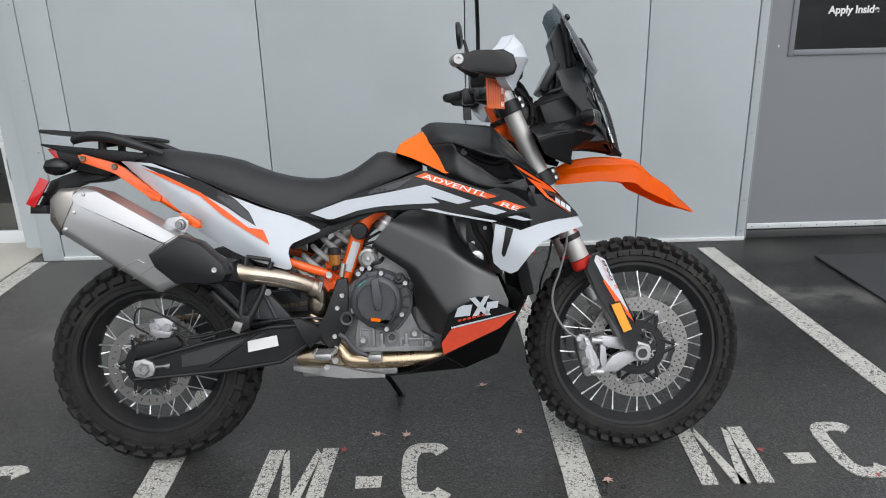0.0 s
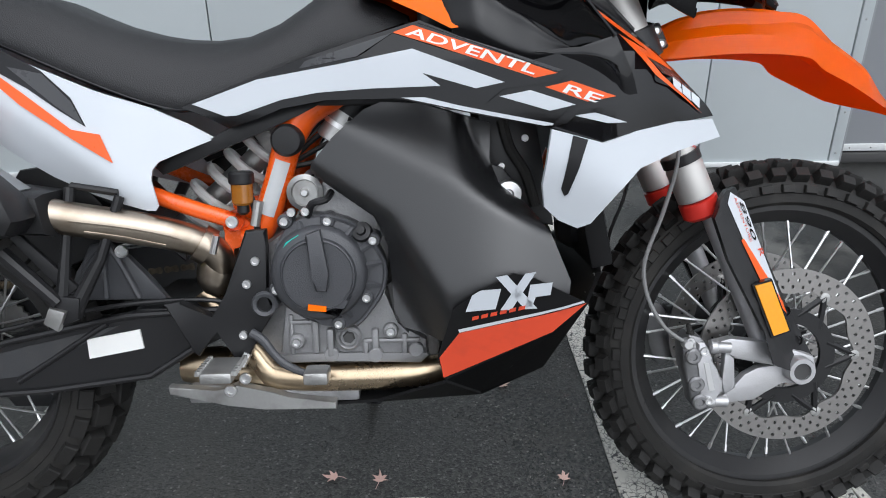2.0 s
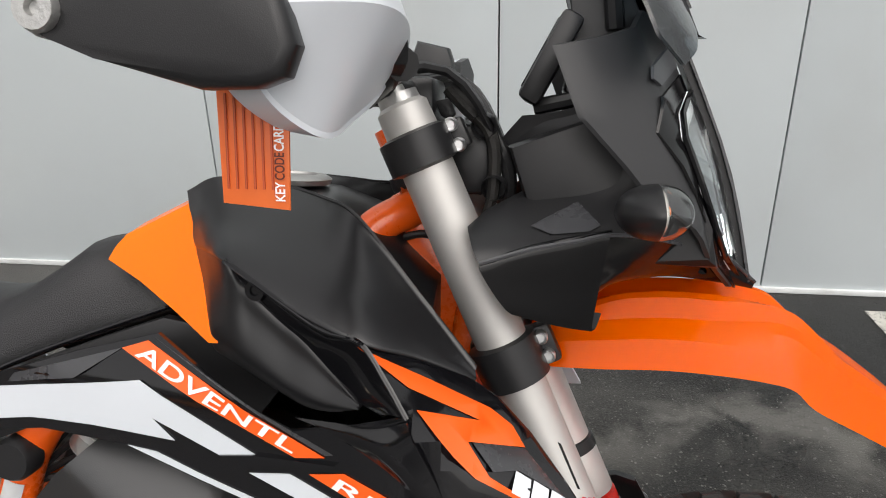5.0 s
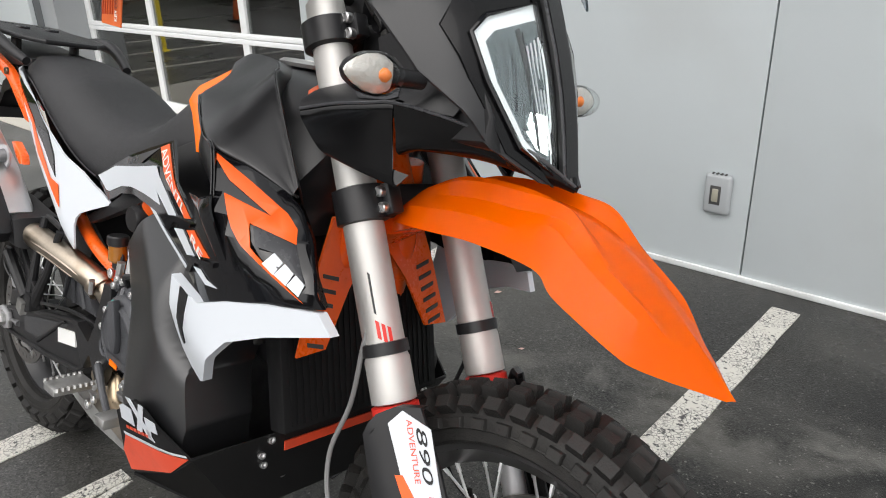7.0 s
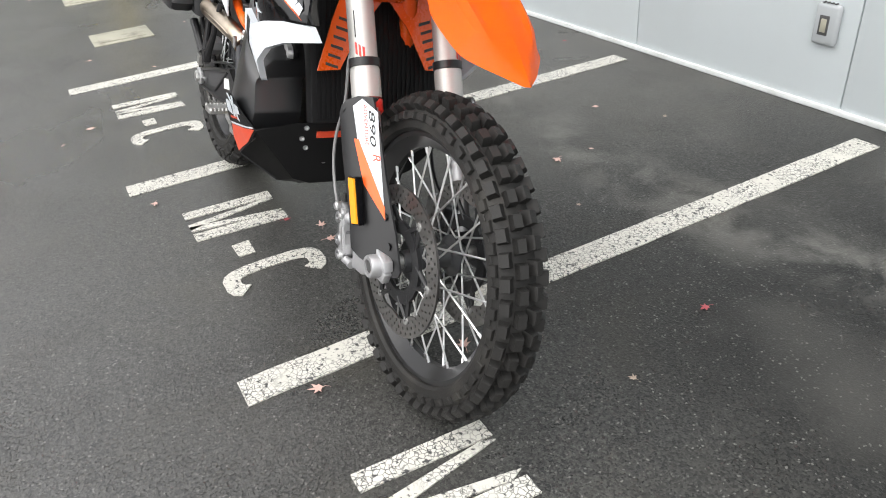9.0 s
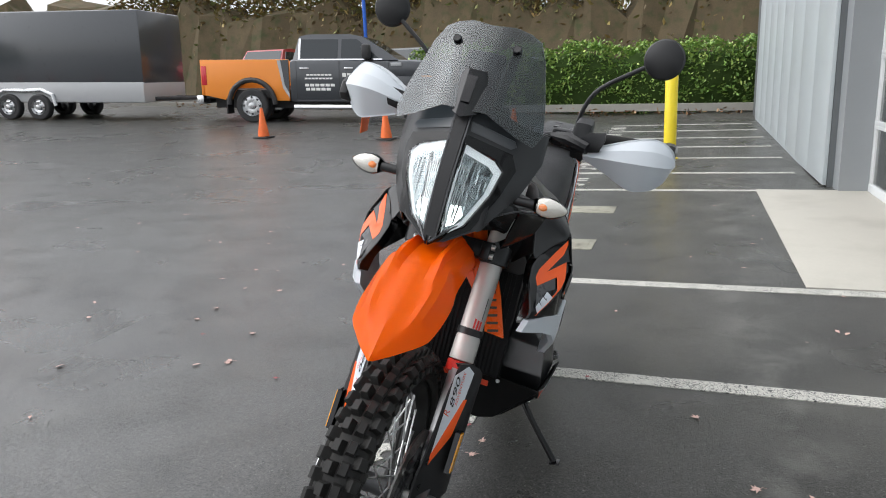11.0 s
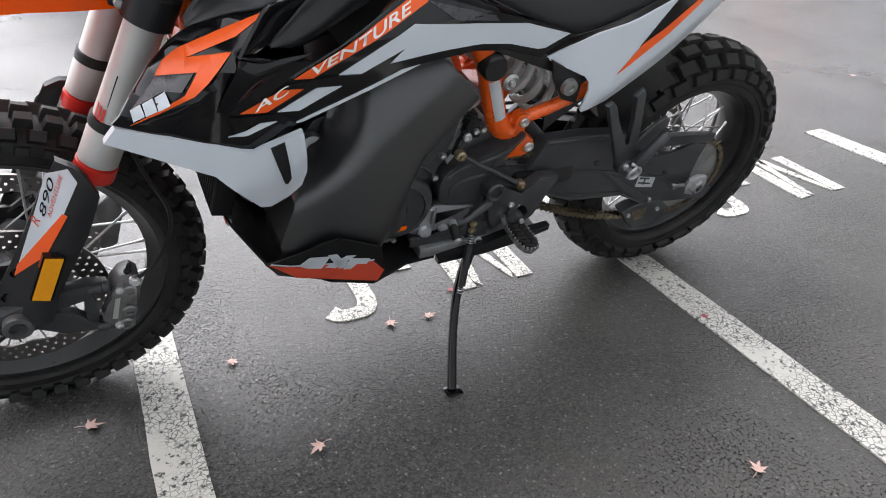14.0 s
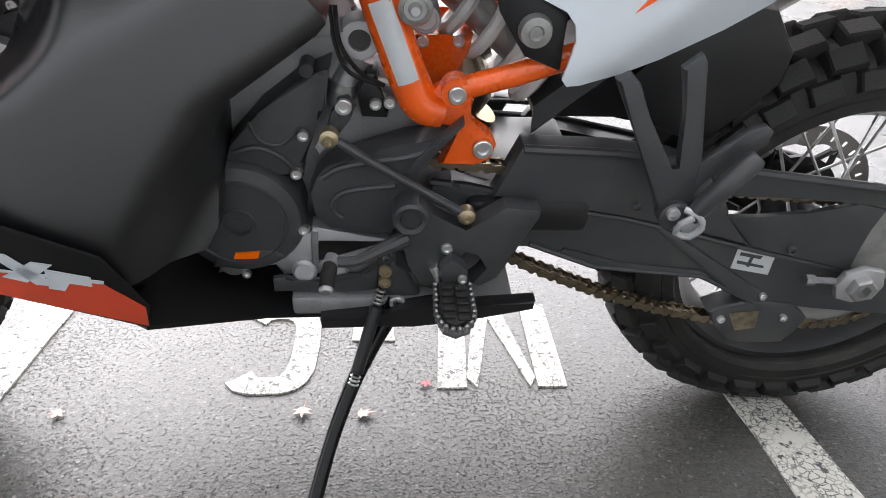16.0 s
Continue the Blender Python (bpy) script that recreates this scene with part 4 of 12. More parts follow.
# ---------------------------------------------------------------- wheels
def tyre_mesh(cx, cz, R, half, rim_r):
    """The round body of a tyre."""
    bm = bmesh.new()
    prof, n = [], 18
    base = R - 0.020
    sec_h = base - rim_r
    for i in range(n + 1):
        a = math.pi * i / n
        y = -half * math.cos(a) * (1.0 + 0.10 * math.sin(a))
        r = rim_r + sec_h * math.sin(a) ** 0.62
        prof.append((r, max(-half, min(half, y))))
    prof.append((rim_r - 0.006, half * 0.86))
    prof.append((rim_r - 0.006, -half * 0.86))
    lathe(prof, (cx, 0, cz), (0, 1, 0), 72, bm, closed=True)
    return bm


def disc_mesh(cx, cz, y, r0, r1, thick, holes, rows, lobes):
    """A drilled disc: a flat ring with real holes between its cells, waved inside."""
    bm = bmesh.new()
    seg = 180
    def ring(r, yy, wave=0.0):
        return [bm.verts.new((cx + (r + wave * math.cos(lobes * 2 * math.pi * k / seg)) * math.cos(2 * math.pi * k / seg), yy, cz + (r + wave * math.cos(lobes * 2 * math.pi * k / seg)) * math.sin(2 * math.pi * k / seg))) for k in range(seg)]
    n = rows * 2 + 1
    rs = [r0 + (r1 - r0) * i / n for i in range(n + 1)]
    front = [ring(r, y - thick / 2, 0.004 if i == 0 else 0) for i, r in enumerate(rs)]
    back = [ring(r, y + thick / 2, 0.004 if i == 0 else 0) for i, r in enumerate(rs)]
    for i in range(n):
        for k in range(seg):
            j = (k + 1) % seg
            row = i // 2
            hole = i % 2 == 1 and (k + row * 2) % (seg // holes) == 0
            if hole:
                for a, b in ((front[i][k], back[i][k]), ):
                    bm.faces.new((front[i][k], front[i][j], back[i][j], back[i][k]))
                    bm.faces.new((front[i + 1][k], back[i + 1][k], back[i + 1][j], front[i + 1][j]))
                    bm.faces.new((front[i][k], back[i][k], back[i + 1][k], front[i + 1][k]))
                    bm.faces.new((front[i][j], front[i + 1][j], back[i + 1][j], back[i][j]))
                continue
            bm.faces.new((front[i][k], front[i + 1][k], front[i + 1][j], front[i][j]))
            bm.faces.new((back[i][k], back[i][j], back[i + 1][j], back[i + 1][k]))
    for k in range(seg):
        j = (k + 1) % seg
        bm.faces.new((front[0][k], front[0][j], back[0][j], back[0][k]))
        bm.faces.new((front[n][k], back[n][k], back[n][j], front[n][j]))
    return bm


def build_wheel(name, cx, cz, R, half, rim_r, knobs, rows, hub_r, hub_w, spokes, label):
    rim_w = half * 0.62
    prof = [(rim_r + 0.004, -rim_w - 0.004), (rim_r + 0.006, -rim_w), (rim_r - 0.004, -rim_w + 0.004), (rim_r - 0.010, -rim_w * 0.6), (rim_r - 0.022, -rim_w * 0.25),
            (rim_r - 0.022, rim_w * 0.25), (rim_r - 0.010, rim_w * 0.6), (rim_r - 0.004, rim_w - 0.004), (rim_r + 0.006, rim_w), (rim_r + 0.004, rim_w + 0.004),
            (rim_r - 0.012, rim_w + 0.003), (rim_r - 0.022, rim_w * 0.7), (rim_r - 0.036, rim_w * 0.25), (rim_r - 0.036, -rim_w * 0.25), (rim_r - 0.022, -rim_w * 0.7), (rim_r - 0.012, -rim_w - 0.003)]
    wheel = part(name, lathe(prof, (cx, 0, cz), (0, 1, 0), 72, closed=True), M_RIM, bike, label)
    part("tyre", tyre_mesh(cx, cz, R, half, rim_r + 0.004), M_RUBBER, wheel, "black knobbly off-road tyre", angle=30)
    for sy in (-1, 1):
        for dr, k in ((0.010, 0.93), (0.021, 1.0)):
            part("bead_line", lathe([(rim_r + dr - 0.0015, sy * half * k - 0.001), (rim_r + dr, sy * (half * k + 0.0022)), (rim_r + dr + 0.0015, sy * half * k - 0.001)], (cx, 0, cz), (0, 1, 0), 72), M_RUBBER, wheel)
    part("hub", lathe([(0, -hub_w - 0.02), (0.022, -hub_w - 0.02), (0.024, -hub_w), (hub_r, -hub_w + 0.002), (hub_r, -hub_w + 0.012), (hub_r * 0.55, -hub_w + 0.022), (hub_r * 0.5, 0),
                       (hub_r * 0.55, hub_w - 0.022), (hub_r, hub_w - 0.012), (hub_r, hub_w - 0.002), (0.024, hub_w), (0.022, hub_w + 0.02), (0, hub_w + 0.02)], (cx, 0, cz), (0, 1, 0), 36), M_ARM, wheel, "black machined hub")
    rnd = random.Random(3)
    edge = bmesh.new()
    sec_h = R - 0.020 - rim_r - 0.004
    for phi, ln, wd, off, h in rows:
        bm = bmesh.new()
        vs = [bm.verts.new((u * ln / 2 * sc, w * wd / 2 * sc, hh)) for hh, sc in ((-0.006, 1.12), (h * 0.8, 0.96), (h, 0.86)) for u, w in ((-1, -1), (1, -1), (1, 1), (-1, 1))]
        for lo in (0, 4):
            for i in range(4):
                bm.faces.new([vs[lo + i], vs[lo + (i + 1) % 4], vs[lo + 4 + (i + 1) % 4], vs[lo + 4 + i]])
        bm.faces.new(vs[8:])
        mesh = None
        a = radians(phi)
        y, r = half * math.sin(a) * 0.98, rim_r + 0.004 + sec_h * math.cos(a) ** 0.62
        for k in range(knobs):
            th = 2 * math.pi * (k + off) / knobs + rnd.uniform(-0.003, 0.003)
            nrm = Vector((math.cos(a) * math.cos(th), math.sin(a), math.cos(a) * math.sin(th))).normalized()
            tan = Vector((-math.sin(th), 0, math.cos(th)))
            acr = nrm.cross(tan)
            if abs(phi) > 70:
                # the small blocks of the outer edge stay in one mesh
                o = Vector((cx + r * math.cos(th), y, cz + r * math.sin(th)))
                mm = Matrix.Translation(o) @ Matrix((tan, acr, nrm)).transposed().to_4x4()
                vv = [edge.verts.new(mm @ v.co) for v in vs]
                for lo in (0, 4):
                    for i in range(4):
                        edge.faces.new([vv[lo + i], vv[lo + (i + 1) % 4], vv[lo + 4 + (i + 1) % 4], vv[lo + 4 + i]])
                edge.faces.new(vv[8:])
                continue
            if mesh is None:
                ob = part("tread_block", bm, M_RUBBER, wheel, smooth=False)
                mesh = ob.data
            else:
                ob = new("tread_block", mesh)
                ob.parent = wheel
            o = Vector((cx + r * math.cos(th), y, cz + r * math.sin(th)))
            ob.matrix_basis = Matrix.Translation(o) @ Matrix((tan, acr, nrm)).transposed().to_4x4()
    if edge.verts:
        tagged(part("edge_tread", edge, M_RUBBER, wheel, smooth=False), kind="stuff")
    sp = tube([(0, 0, 0), (0, 0, 1)], 0.0023, 6)
    sp_me = None
    nip = None
    for i in range(spokes):
        side = 1 if i % 2 else -1
        lean = 1 if (i // 2) % 2 else -1
        a_rim = 2 * math.pi * (i + 0.5) / spokes
        a_hub = a_rim + lean * 1.05
        p0 = Vector((cx + hub_r * 0.92 * math.cos(a_hub), side * (hub_w - 0.007), cz + hub_r * 0.92 * math.sin(a_hub)))
        p1 = Vector((cx + (rim_r - 0.034) * math.cos(a_rim), side * rim_w * 0.22, cz + (rim_r - 0.034) * math.sin(a_rim)))
        d = p1 - p0
        L_ = d.length
        if sp_me is None:
            sp_ob = part("spoke", sp, M_SPOKE, wheel, "bright steel spoke")
            sp_me = sp_ob.data
        else:
            sp_ob = new("spoke", sp_me)
            sp_ob.parent = wheel
        sp_ob.matrix_basis = Matrix.Translation(p0) @ d.to_track_quat("Z", "Y").to_matrix().to_4x4() @ Matrix.Diagonal((1, 1, L_, 1))
        if nip is None:
            n_ob = part("nipple", tube([(0, 0, -0.004), (0, 0, 0.014)], 0.0034, 6), M_SPOKE, wheel)
            nip = n_ob.data
        else:
            n_ob = new("nipple", nip)
            n_ob.parent = wheel
        n_ob.matrix_basis = Matrix.Translation(p1 - d.normalized() * 0.010) @ d.to_track_quat("Z", "Y").to_matrix().to_4x4()
    return wheel


FX, FZ, RX, RZ = 0.776, 0.340, -0.752, 0.336
fw = build_wheel("front_wheel", FX, FZ, 0.345, 0.046, 0.268, 48,
                 [(-15, 0.0270, 0.0180, 0.0, 0.0200), (15, 0.0270, 0.0180, 0.08, 0.0200), (-47, 0.0265, 0.020, 0.5, 0.0195), (47, 0.0265, 0.020, 0.58, 0.0195), (-75, 0.022, 0.015, 0.05, 0.009), (75, 0.022, 0.015, 0.1, 0.009)],
                 0.045, 0.055, 36, "black spoked front wheel with a knobbly tyre")
rw = build_wheel("rear_wheel", RX, RZ, 0.331, 0.074, 0.232, 30,
                 [(-13, 0.046, 0.031, 0.0, 0.0195), (13, 0.046, 0.031, 0.5, 0.0195), (-42, 0.046, 0.031, 0.5, 0.019), (42, 0.046, 0.031, 0.0, 0.019), (-68, 0.040, 0.026, 0.0, 0.013), (68, 0.040, 0.026, 0.5, 0.013)],
                 0.058, 0.065, 36, "black spoked rear wheel with a knobbly tyre")


def brake_disc(wheel, cx, cz, y, r0, r1, holes, rows, carrier):
    d = part("brake_disc", disc_mesh(cx, cz, y, r0, r1, 0.005, holes, rows, 10), M_DISC, wheel, "drilled steel brake disc")
    c = bmesh.new()
    for k in range(6):
        a = 2 * math.pi * k / 6
        for da in (-0.16, 0.16):
            o = Vector((math.cos(a + da), 0, math.sin(a + da)))
            part("carrier_arm", tube([Vector((cx, y, cz)) + Vector((math.cos(a + da * 2), 0, math.sin(a + da * 2))) * carrier, Vector((cx, y, cz)) + Vector((math.cos(a), 0, math.sin(a))) * (r0 + 0.006)], 0.0055, 6), M_BLACK, wheel)
    lathe([(carrier + 0.012, -0.004), (carrier - 0.014, -0.004), (carrier - 0.014, 0.004), (carrier + 0.012, 0.004)], (cx, y, cz), (0, 1, 0), 48, c, closed=True)
    part("disc_carrier", c, M_BLACK, wheel)
    for k in range(6):
        a = 2 * math.pi * k / 6
        p = (cx + (r0 + 0.004) * math.cos(a), y, cz + (r0 + 0.004) * math.sin(a))
        part("disc_button", lathe([(0, -0.005), (0.005, -0.005), (0.009, -0.004), (0.009, 0.004), (0, 0.005)], p, (0, 1, 0), 14), M_ALLOY, wheel)
    return d


for sy in (-1, 1):
    brake_disc(fw, FX, FZ, sy * 0.078, 0.118, 0.159, 40, 3, 0.075)
brake_disc(rw, RX, RZ, -0.088, 0.098, 0.130, 30, 1, 0.065)

# ---------------------------------------------------------------- front fork
def fork_x(z):
    return 0.379 + (1.106 - z) * 0.447


AX = Vector((0.447, 0, -1)).normalized()
for sy in (-1, 1):
    y = sy * 0.100
    P = lambda z, dx=0.0: Vector((fork_x(z) + dx, y, z))
    leg = part("fork_leg", lathe([(0, -0.012), (0.020, -0.012), (0.027, -0.006), (0.0280, 0.02), (0.0282, 0.245), (0.0284, 0.31), (0.0285, 0.485), (0.031, 0.492), (0.031, 0.548), (0.026, 0.55), (0, 0.55)], P(1.130), AX, 32), M_FORK, bike, "brushed alloy upside-down fork tube")
    part("fork_cap", lathe([(0, -0.018), (0.010, -0.018), (0.011, -0.010), (0.021, -0.010), (0.022, 0.0), (0, 0)], P(1.139), AX, 20), M_ALLOY, leg)
    part("adjuster", lathe([(0, -0.010), (0.006, -0.009), (0.007, 0)], P(1.152), AX, 12), M_RED, leg, "red anodised adjuster")
    part("dust_seal", lathe([(0.026, 0), (0.0325, 0.002), (0.0325, 0.026), (0.026, 0.032)], P(0.627), AX, 28), M_RED, leg, "red fork seal ring")
    part("lower_tube", lathe([(0, 0), (0.019, 0), (0.019, 0.27), (0, 0.27)], P(0.615, 0.016), AX, 24), M_SILVER, leg, "bright inner fork tube")
    part("rubber_strap", lathe([(0.028, 0), (0.0325, 0.001), (0.0325, 0.017), (0.028, 0.018)], P(0.703), AX, 28), M_BLACK, leg)
    if True:
        dec = bmesh.new()
        ang0 = -90 if sy < 0 else 90
        def mark(dec, z_hi, z_lo, slant, r):
            for k in range(3):
                rows_d = []
                for q in range(3):
                    a = radians(ang0 - sy * 56 - 20 + k * 14 + q * 4.5)
                    rows_d.append([dec.verts.new(P(z - slant * (k + q / 3)) + Vector((math.cos(a), math.sin(a), 0)) * r) for z in (z_hi, z_lo)])
                for r0, r1 in zip(rows_d, rows_d[1:]):
                    dec.faces.new((r0[0], r1[0], r1[1], r0[1]))
        mark(dec, 0.796, 0.746, 0.005, 0.0295)
        part("fork_decal", dec, M_GLOSS, leg, "small black and red decal", smooth=False)
        dec = bmesh.new()
        mark(dec, 0.738, 0.716, 0.003, 0.0315)
        part("fork_decal", dec, M_RED, leg, "small black and red decal", smooth=False)
    # guard
    gy = lambda x, z: 0.162 - 0.30 * max(0.0, fork_x(z) - 0.005 - x) - 0.85 * min(0.075, max(0.0, x - fork_x(z) - 0.012))
    gp = [(0.601, 0.602), (0.612, 0.632), (0.627, 0.644), (0.651, 0.647), (0.686, 0.585), (0.722, 0.512), (0.758, 0.443), (0.818, 0.338), (0.814, 0.324), (0.802, 0.320), (0.760, 0.334), (0.714, 0.354), (0.695, 0.411), (0.629, 0.530)]
    guard = part("fork_guard", cut_sheet(gp, gy, 0.02, 0.004, sy), M_BLACK, bike, "black plastic fork guard with white and orange decals", angle=40)
    part("guard_edge", cut_sheet([(0.601, 0.602), (0.612, 0.632), (0.627, 0.644), (0.651, 0.647), (0.648, 0.637), (0.630, 0.634), (0.618, 0.625), (0.609, 0.600), (0.640, 0.528), (0.703, 0.411), (0.695, 0.411), (0.629, 0.530)], gy, 0.02, 0.012, sy, lift=-0.003), M_BLACK, guard)
    part("guard_decal", cut_sheet([(0.627, 0.624), (0.636, 0.641), (0.669, 0.623), (0.696, 0.559), (0.749, 0.440), (0.697, 0.489), (0.657, 0.565)], gy, 0.02, 0.001, sy, lift=0.0016), M_WHITE, guard, "white decal")
    part("guard_decal", cut_sheet([(0.652, 0.564), (0.659, 0.565), (0.746, 0.450), (0.755, 0.428), (0.698, 0.484)], gy, 0.02, 0.001, sy, lift=0.0022), M_DECALORANGE, guard, "orange decal")
    if sy < 0:
        run, rise = (0.389, -0.921), (0.921, 0.389)
        spots = ((0.654, 0.626), (0.643, 0.632), (0.691, 0.546))
    else:
        run, rise = (-0.389, 0.921), (0.921, 0.389)
        spots = ((0.687, 0.548), (0.677, 0.553), (0.699, 0.529))
    lettering("guard_number", "890", 0.0128, spots[0], run, rise, gy, sy, M_GLOSS, guard, 0.0032, 0.076, 0.25, 0.0)
    lettering("guard_word", "ADVENTURE", 0.0075, spots[1], run, rise, gy, sy, M_REDDECAL, guard, 0.0032, 0.082, 0.1, 0)
    lettering("guard_mark", "R", 0.017, spots[2], run, rise, gy, sy, M_REDDECAL, guard, 0.0032, 0.017, 0.3, 0)
    part("reflector", cut_sheet([(0.673, 0.490), (0.699, 0.497), (0.735, 0.414), (0.710, 0.405)], lambda x, z: 0.158, 0.02, 0.007, sy, lift=0.006), M_AMBER, guard, "amber reflector")
    part("reflector_frame", cut_sheet([(0.669, 0.492), (0.701, 0.501), (0.739, 0.412), (0.708, 0.400)], lambda x, z: 0.158, 0.02, 0.012, sy, lift=0.003), M_GLOSS, guard)
    for bx, bz in ((0.752, 0.432), (0.778, 0.378)):
        part("guard_screw", lathe([(0.009, 0), (0.008, -0.004 * sy), (0.005, -0.006 * sy), (0, -0.006 * sy)], (bx, sy * (gy(bx, bz) + 0.0015), bz), (0, 1, 0), 14), M_GLOSS, guard)
    # axle lug and caliper
    lug = bmesh.new()
    lo, hi = (-0.128, -0.106) if sy < 0 else (0.106, 0.132)
    prism([(0.622, 0.382), (0.655, 0.390), (0.728, 0.381), (0.800, 0.355), (0.806, 0.335), (0.770, 0.332), (0.705, 0.346), (0.662, 0.354), (0.648, 0.368), (0.623, 0.367)], lo, hi, "y", 0.0035, lug)
    prism([(0.637, 0.270), (0.704, 0.277), (0.747, 0.311), (0.796, 0.305), (0.807, 0.328), (0.780, 0.348), (0.705, 0.336), (0.683, 0.324), (0.666, 0.304), (0.660, 0.291), (0.637, 0.285)], lo + 0.002, hi - 0.002, "y", 0.0035, lug)
    prism([(0.646, 0.372), (0.664, 0.362), (0.669, 0.300), (0.664, 0.284), (0.650, 0.284), (0.646, 0.310)], lo + 0.004, hi - 0.004, "y", 0.003, lug)
    part("axle_lug", lug, M_SILVER if sy < 0 else M_ARM, leg, "silver cast alloy fork foot" if sy < 0 else "black cast fork foot")
    for bz in (0.375, 0.277):
        part("lug_boss", lathe([(0, -0.022), (0.010, -0.022), (0.010, 0.0), (0.012, 0.002), (0.012, 0.012), (0.008, 0.014), (0, 0.014)], (0.632, sy * 0.126, bz), (-1, 0, 0.05), 16), M_SILVER if sy < 0 else M_ARM, leg)
    part("axle_end", lathe([(0.0150, -0.016), (0.022, -0.016), (0.024, -0.012), (0.024, 0.016), (0.0150, 0.016)], (FX - 0.004, sy * 0.132, FZ - 0.005), (0, 1, 0), 28, closed=True), M_SILVER if sy < 0 else M_CALIPER, leg, "hollow axle end")
    part("axle_bore", lathe([(0, 0.004), (0.0150, 0.004), (0.0150, -0.012), (0, -0.012)], (FX - 0.004, sy * 0.132, FZ - 0.005), (0, 1, 0), 20), M_DARK, leg)
    cal = bmesh.new()
    prism([(0.569, 0.386), (0.581, 0.401), (0.600, 0.396), (0.618, 0.374), (0.626, 0.330), (0.634, 0.290), (0.626, 0.268), (0.610, 0.262), (0.591, 0.274), (0.583, 0.310), (0.572, 0.345)], sy * 0.112 - 0.022, sy * 0.112 + 0.022, "y", 0.007, cal)
    cp = part("brake_caliper", cal, M_CALIPER, bike, "dark silver four-piston brake caliper")
    part("caliper_face", prism([(0.592, 0.388), (0.606, 0.388), (0.622, 0.358), (0.624, 0.338), (0.641, 0.320), (0.643, 0.297), (0.626, 0.288), (0.614, 0.272), (0.602, 0.280), (0.600, 0.328), (0.596, 0.350)], sy * 0.128 - 0.010, sy * 0.128 + 0.010, "y", 0.005), M_SILVER if sy < 0 else M_CALIPER, cp, "silver outer caliper half" if sy < 0 else "dark outer caliper half")
    part("caliper_mark", prism([(0.606, 0.352), (0.615, 0.350), (0.627, 0.302), (0.618, 0.300)], sy * 0.1385 - 0.0006, sy * 0.1385 + 0.0006, "y"), M_SPOKE, cp, "raised maker's mark")
    for bx, bz in ((0.588, 0.362), (0.596, 0.312), (0.604, 0.280)):
        part("piston_cap", lathe([(0.014, -sy * 0.01), (0.014, sy * 0.004), (0.011, sy * 0.007), (0.006, sy * 0.007), (0.005, sy * 0.004), (0, sy * 0.004)], (bx, sy * 0.134, bz), (0, 1, 0), 18), M_CALIPER, cp)
    bolts("caliper_bolt", [(0.605, 0.372), (0.618, 0.283), (0.580, 0.390)], sy * 0.137, 0.0075, M_SPOKE, cp)
    part("bleed_nipple", lathe([(0, 0.02), (0.004, 0.018), (0.005, 0.006), (0.007, 0.004), (0.007, 0)], (0.586, sy * 0.124, 0.398), (-0.3, 0, 1), 10), M_RUBBER, cp)
    part("banjo", lathe([(0, sy * 0.010), (0.007, sy * 0.010), (0.010, sy * 0.006), (0.010, -sy * 0.004)], (0.577, sy * 0.134, 0.385), (0, 1, 0), 14), M_SPOKE, cp)
    hose = [(0.577, sy * 0.136, 0.385), (0.539, sy * 0.130, 0.413), (0.509, sy * 0.126, 0.466), (0.503, sy * 0.122, 0.526), (0.530, sy * 0.120, 0.605), (0.548, sy * 0.128, 0.690), (0.545, sy * 0.12, 0.74), (0.50, sy * 0.10, 0.83), (0.44, sy * 0.07, 0.98)]
    part("brake_hose", tube(hose, 0.0036, 8, steps=5), M_CABLE if sy < 0 else M_BLACK, bike, "grey braided brake hose" if sy < 0 else "black brake hose")

part("front_axle", lathe([(0.016, -0.105), (0.016, 0.105)], (FX, 0, FZ), (0, 1, 0), 16), M_ALLOY, bike)
for z, nm, dx, hgt in ((1.095, "upper_triple_clamp", 0.0, 0.040), (0.875, "lower_triple_clamp", 0.0, 0.052)):
    bm = bmesh.new()
    c0 = Vector((fork_x(z), 0, z))
    for sy in (-1, 1):
        lathe([(0.028, -hgt / 2), (0.037, -hgt / 2 + 0.003), (0.037, hgt / 2 - 0.003), (0.028, hgt / 2)], c0 + Vector((0, sy * 0.1, 0)), AX, 28, bm, closed=True)
    box(-0.028, 0.028, -0.085, 0.085, -hgt / 2 + 0.004, hgt / 2 - 0.004, 0.006, bm, Matrix.Translation(c0 - Vector((0.012, 0, 0))) @ Matrix.Rotation(radians(-24), 4, "Y"))
    for sy in (-1, 1):
        box(0.024, 0.052, sy * 0.082 - 0.012, sy * 0.082 + 0.012, -hgt / 2 + 0.004, hgt / 2 - 0.004, 0.004, bm, Matrix.Translation(c0) @ Matrix.Rotation(radians(-24), 4, "Y"))
    tc = part(nm, bm, M_BLACK, bike, "black triple clamp")
    for sy in (-1, 1):
        for dz in (-0.011, 0.011):
            o = c0 + Matrix.Rotation(radians(-24), 4, "Y").to_3x3() @ Vector((0.040, sy * 0.096, dz))
            part("clamp_bolt", lathe([(0, sy * 0.006), (0.004, sy * 0.006), (0.006, sy * 0.008), (0.0075, sy * 0.006), (0.0075, -sy * 0.004)], o, (0, 1, 0), 14), M_SPOKE, tc)
part("steering_stem", tube([(fork_x(1.12) - 0.03, 0, 1.12), (fork_x(0.83) - 0.03, 0, 0.83)], 0.030, 20), M_FRAMEPAINT, bike, "orange steering head")

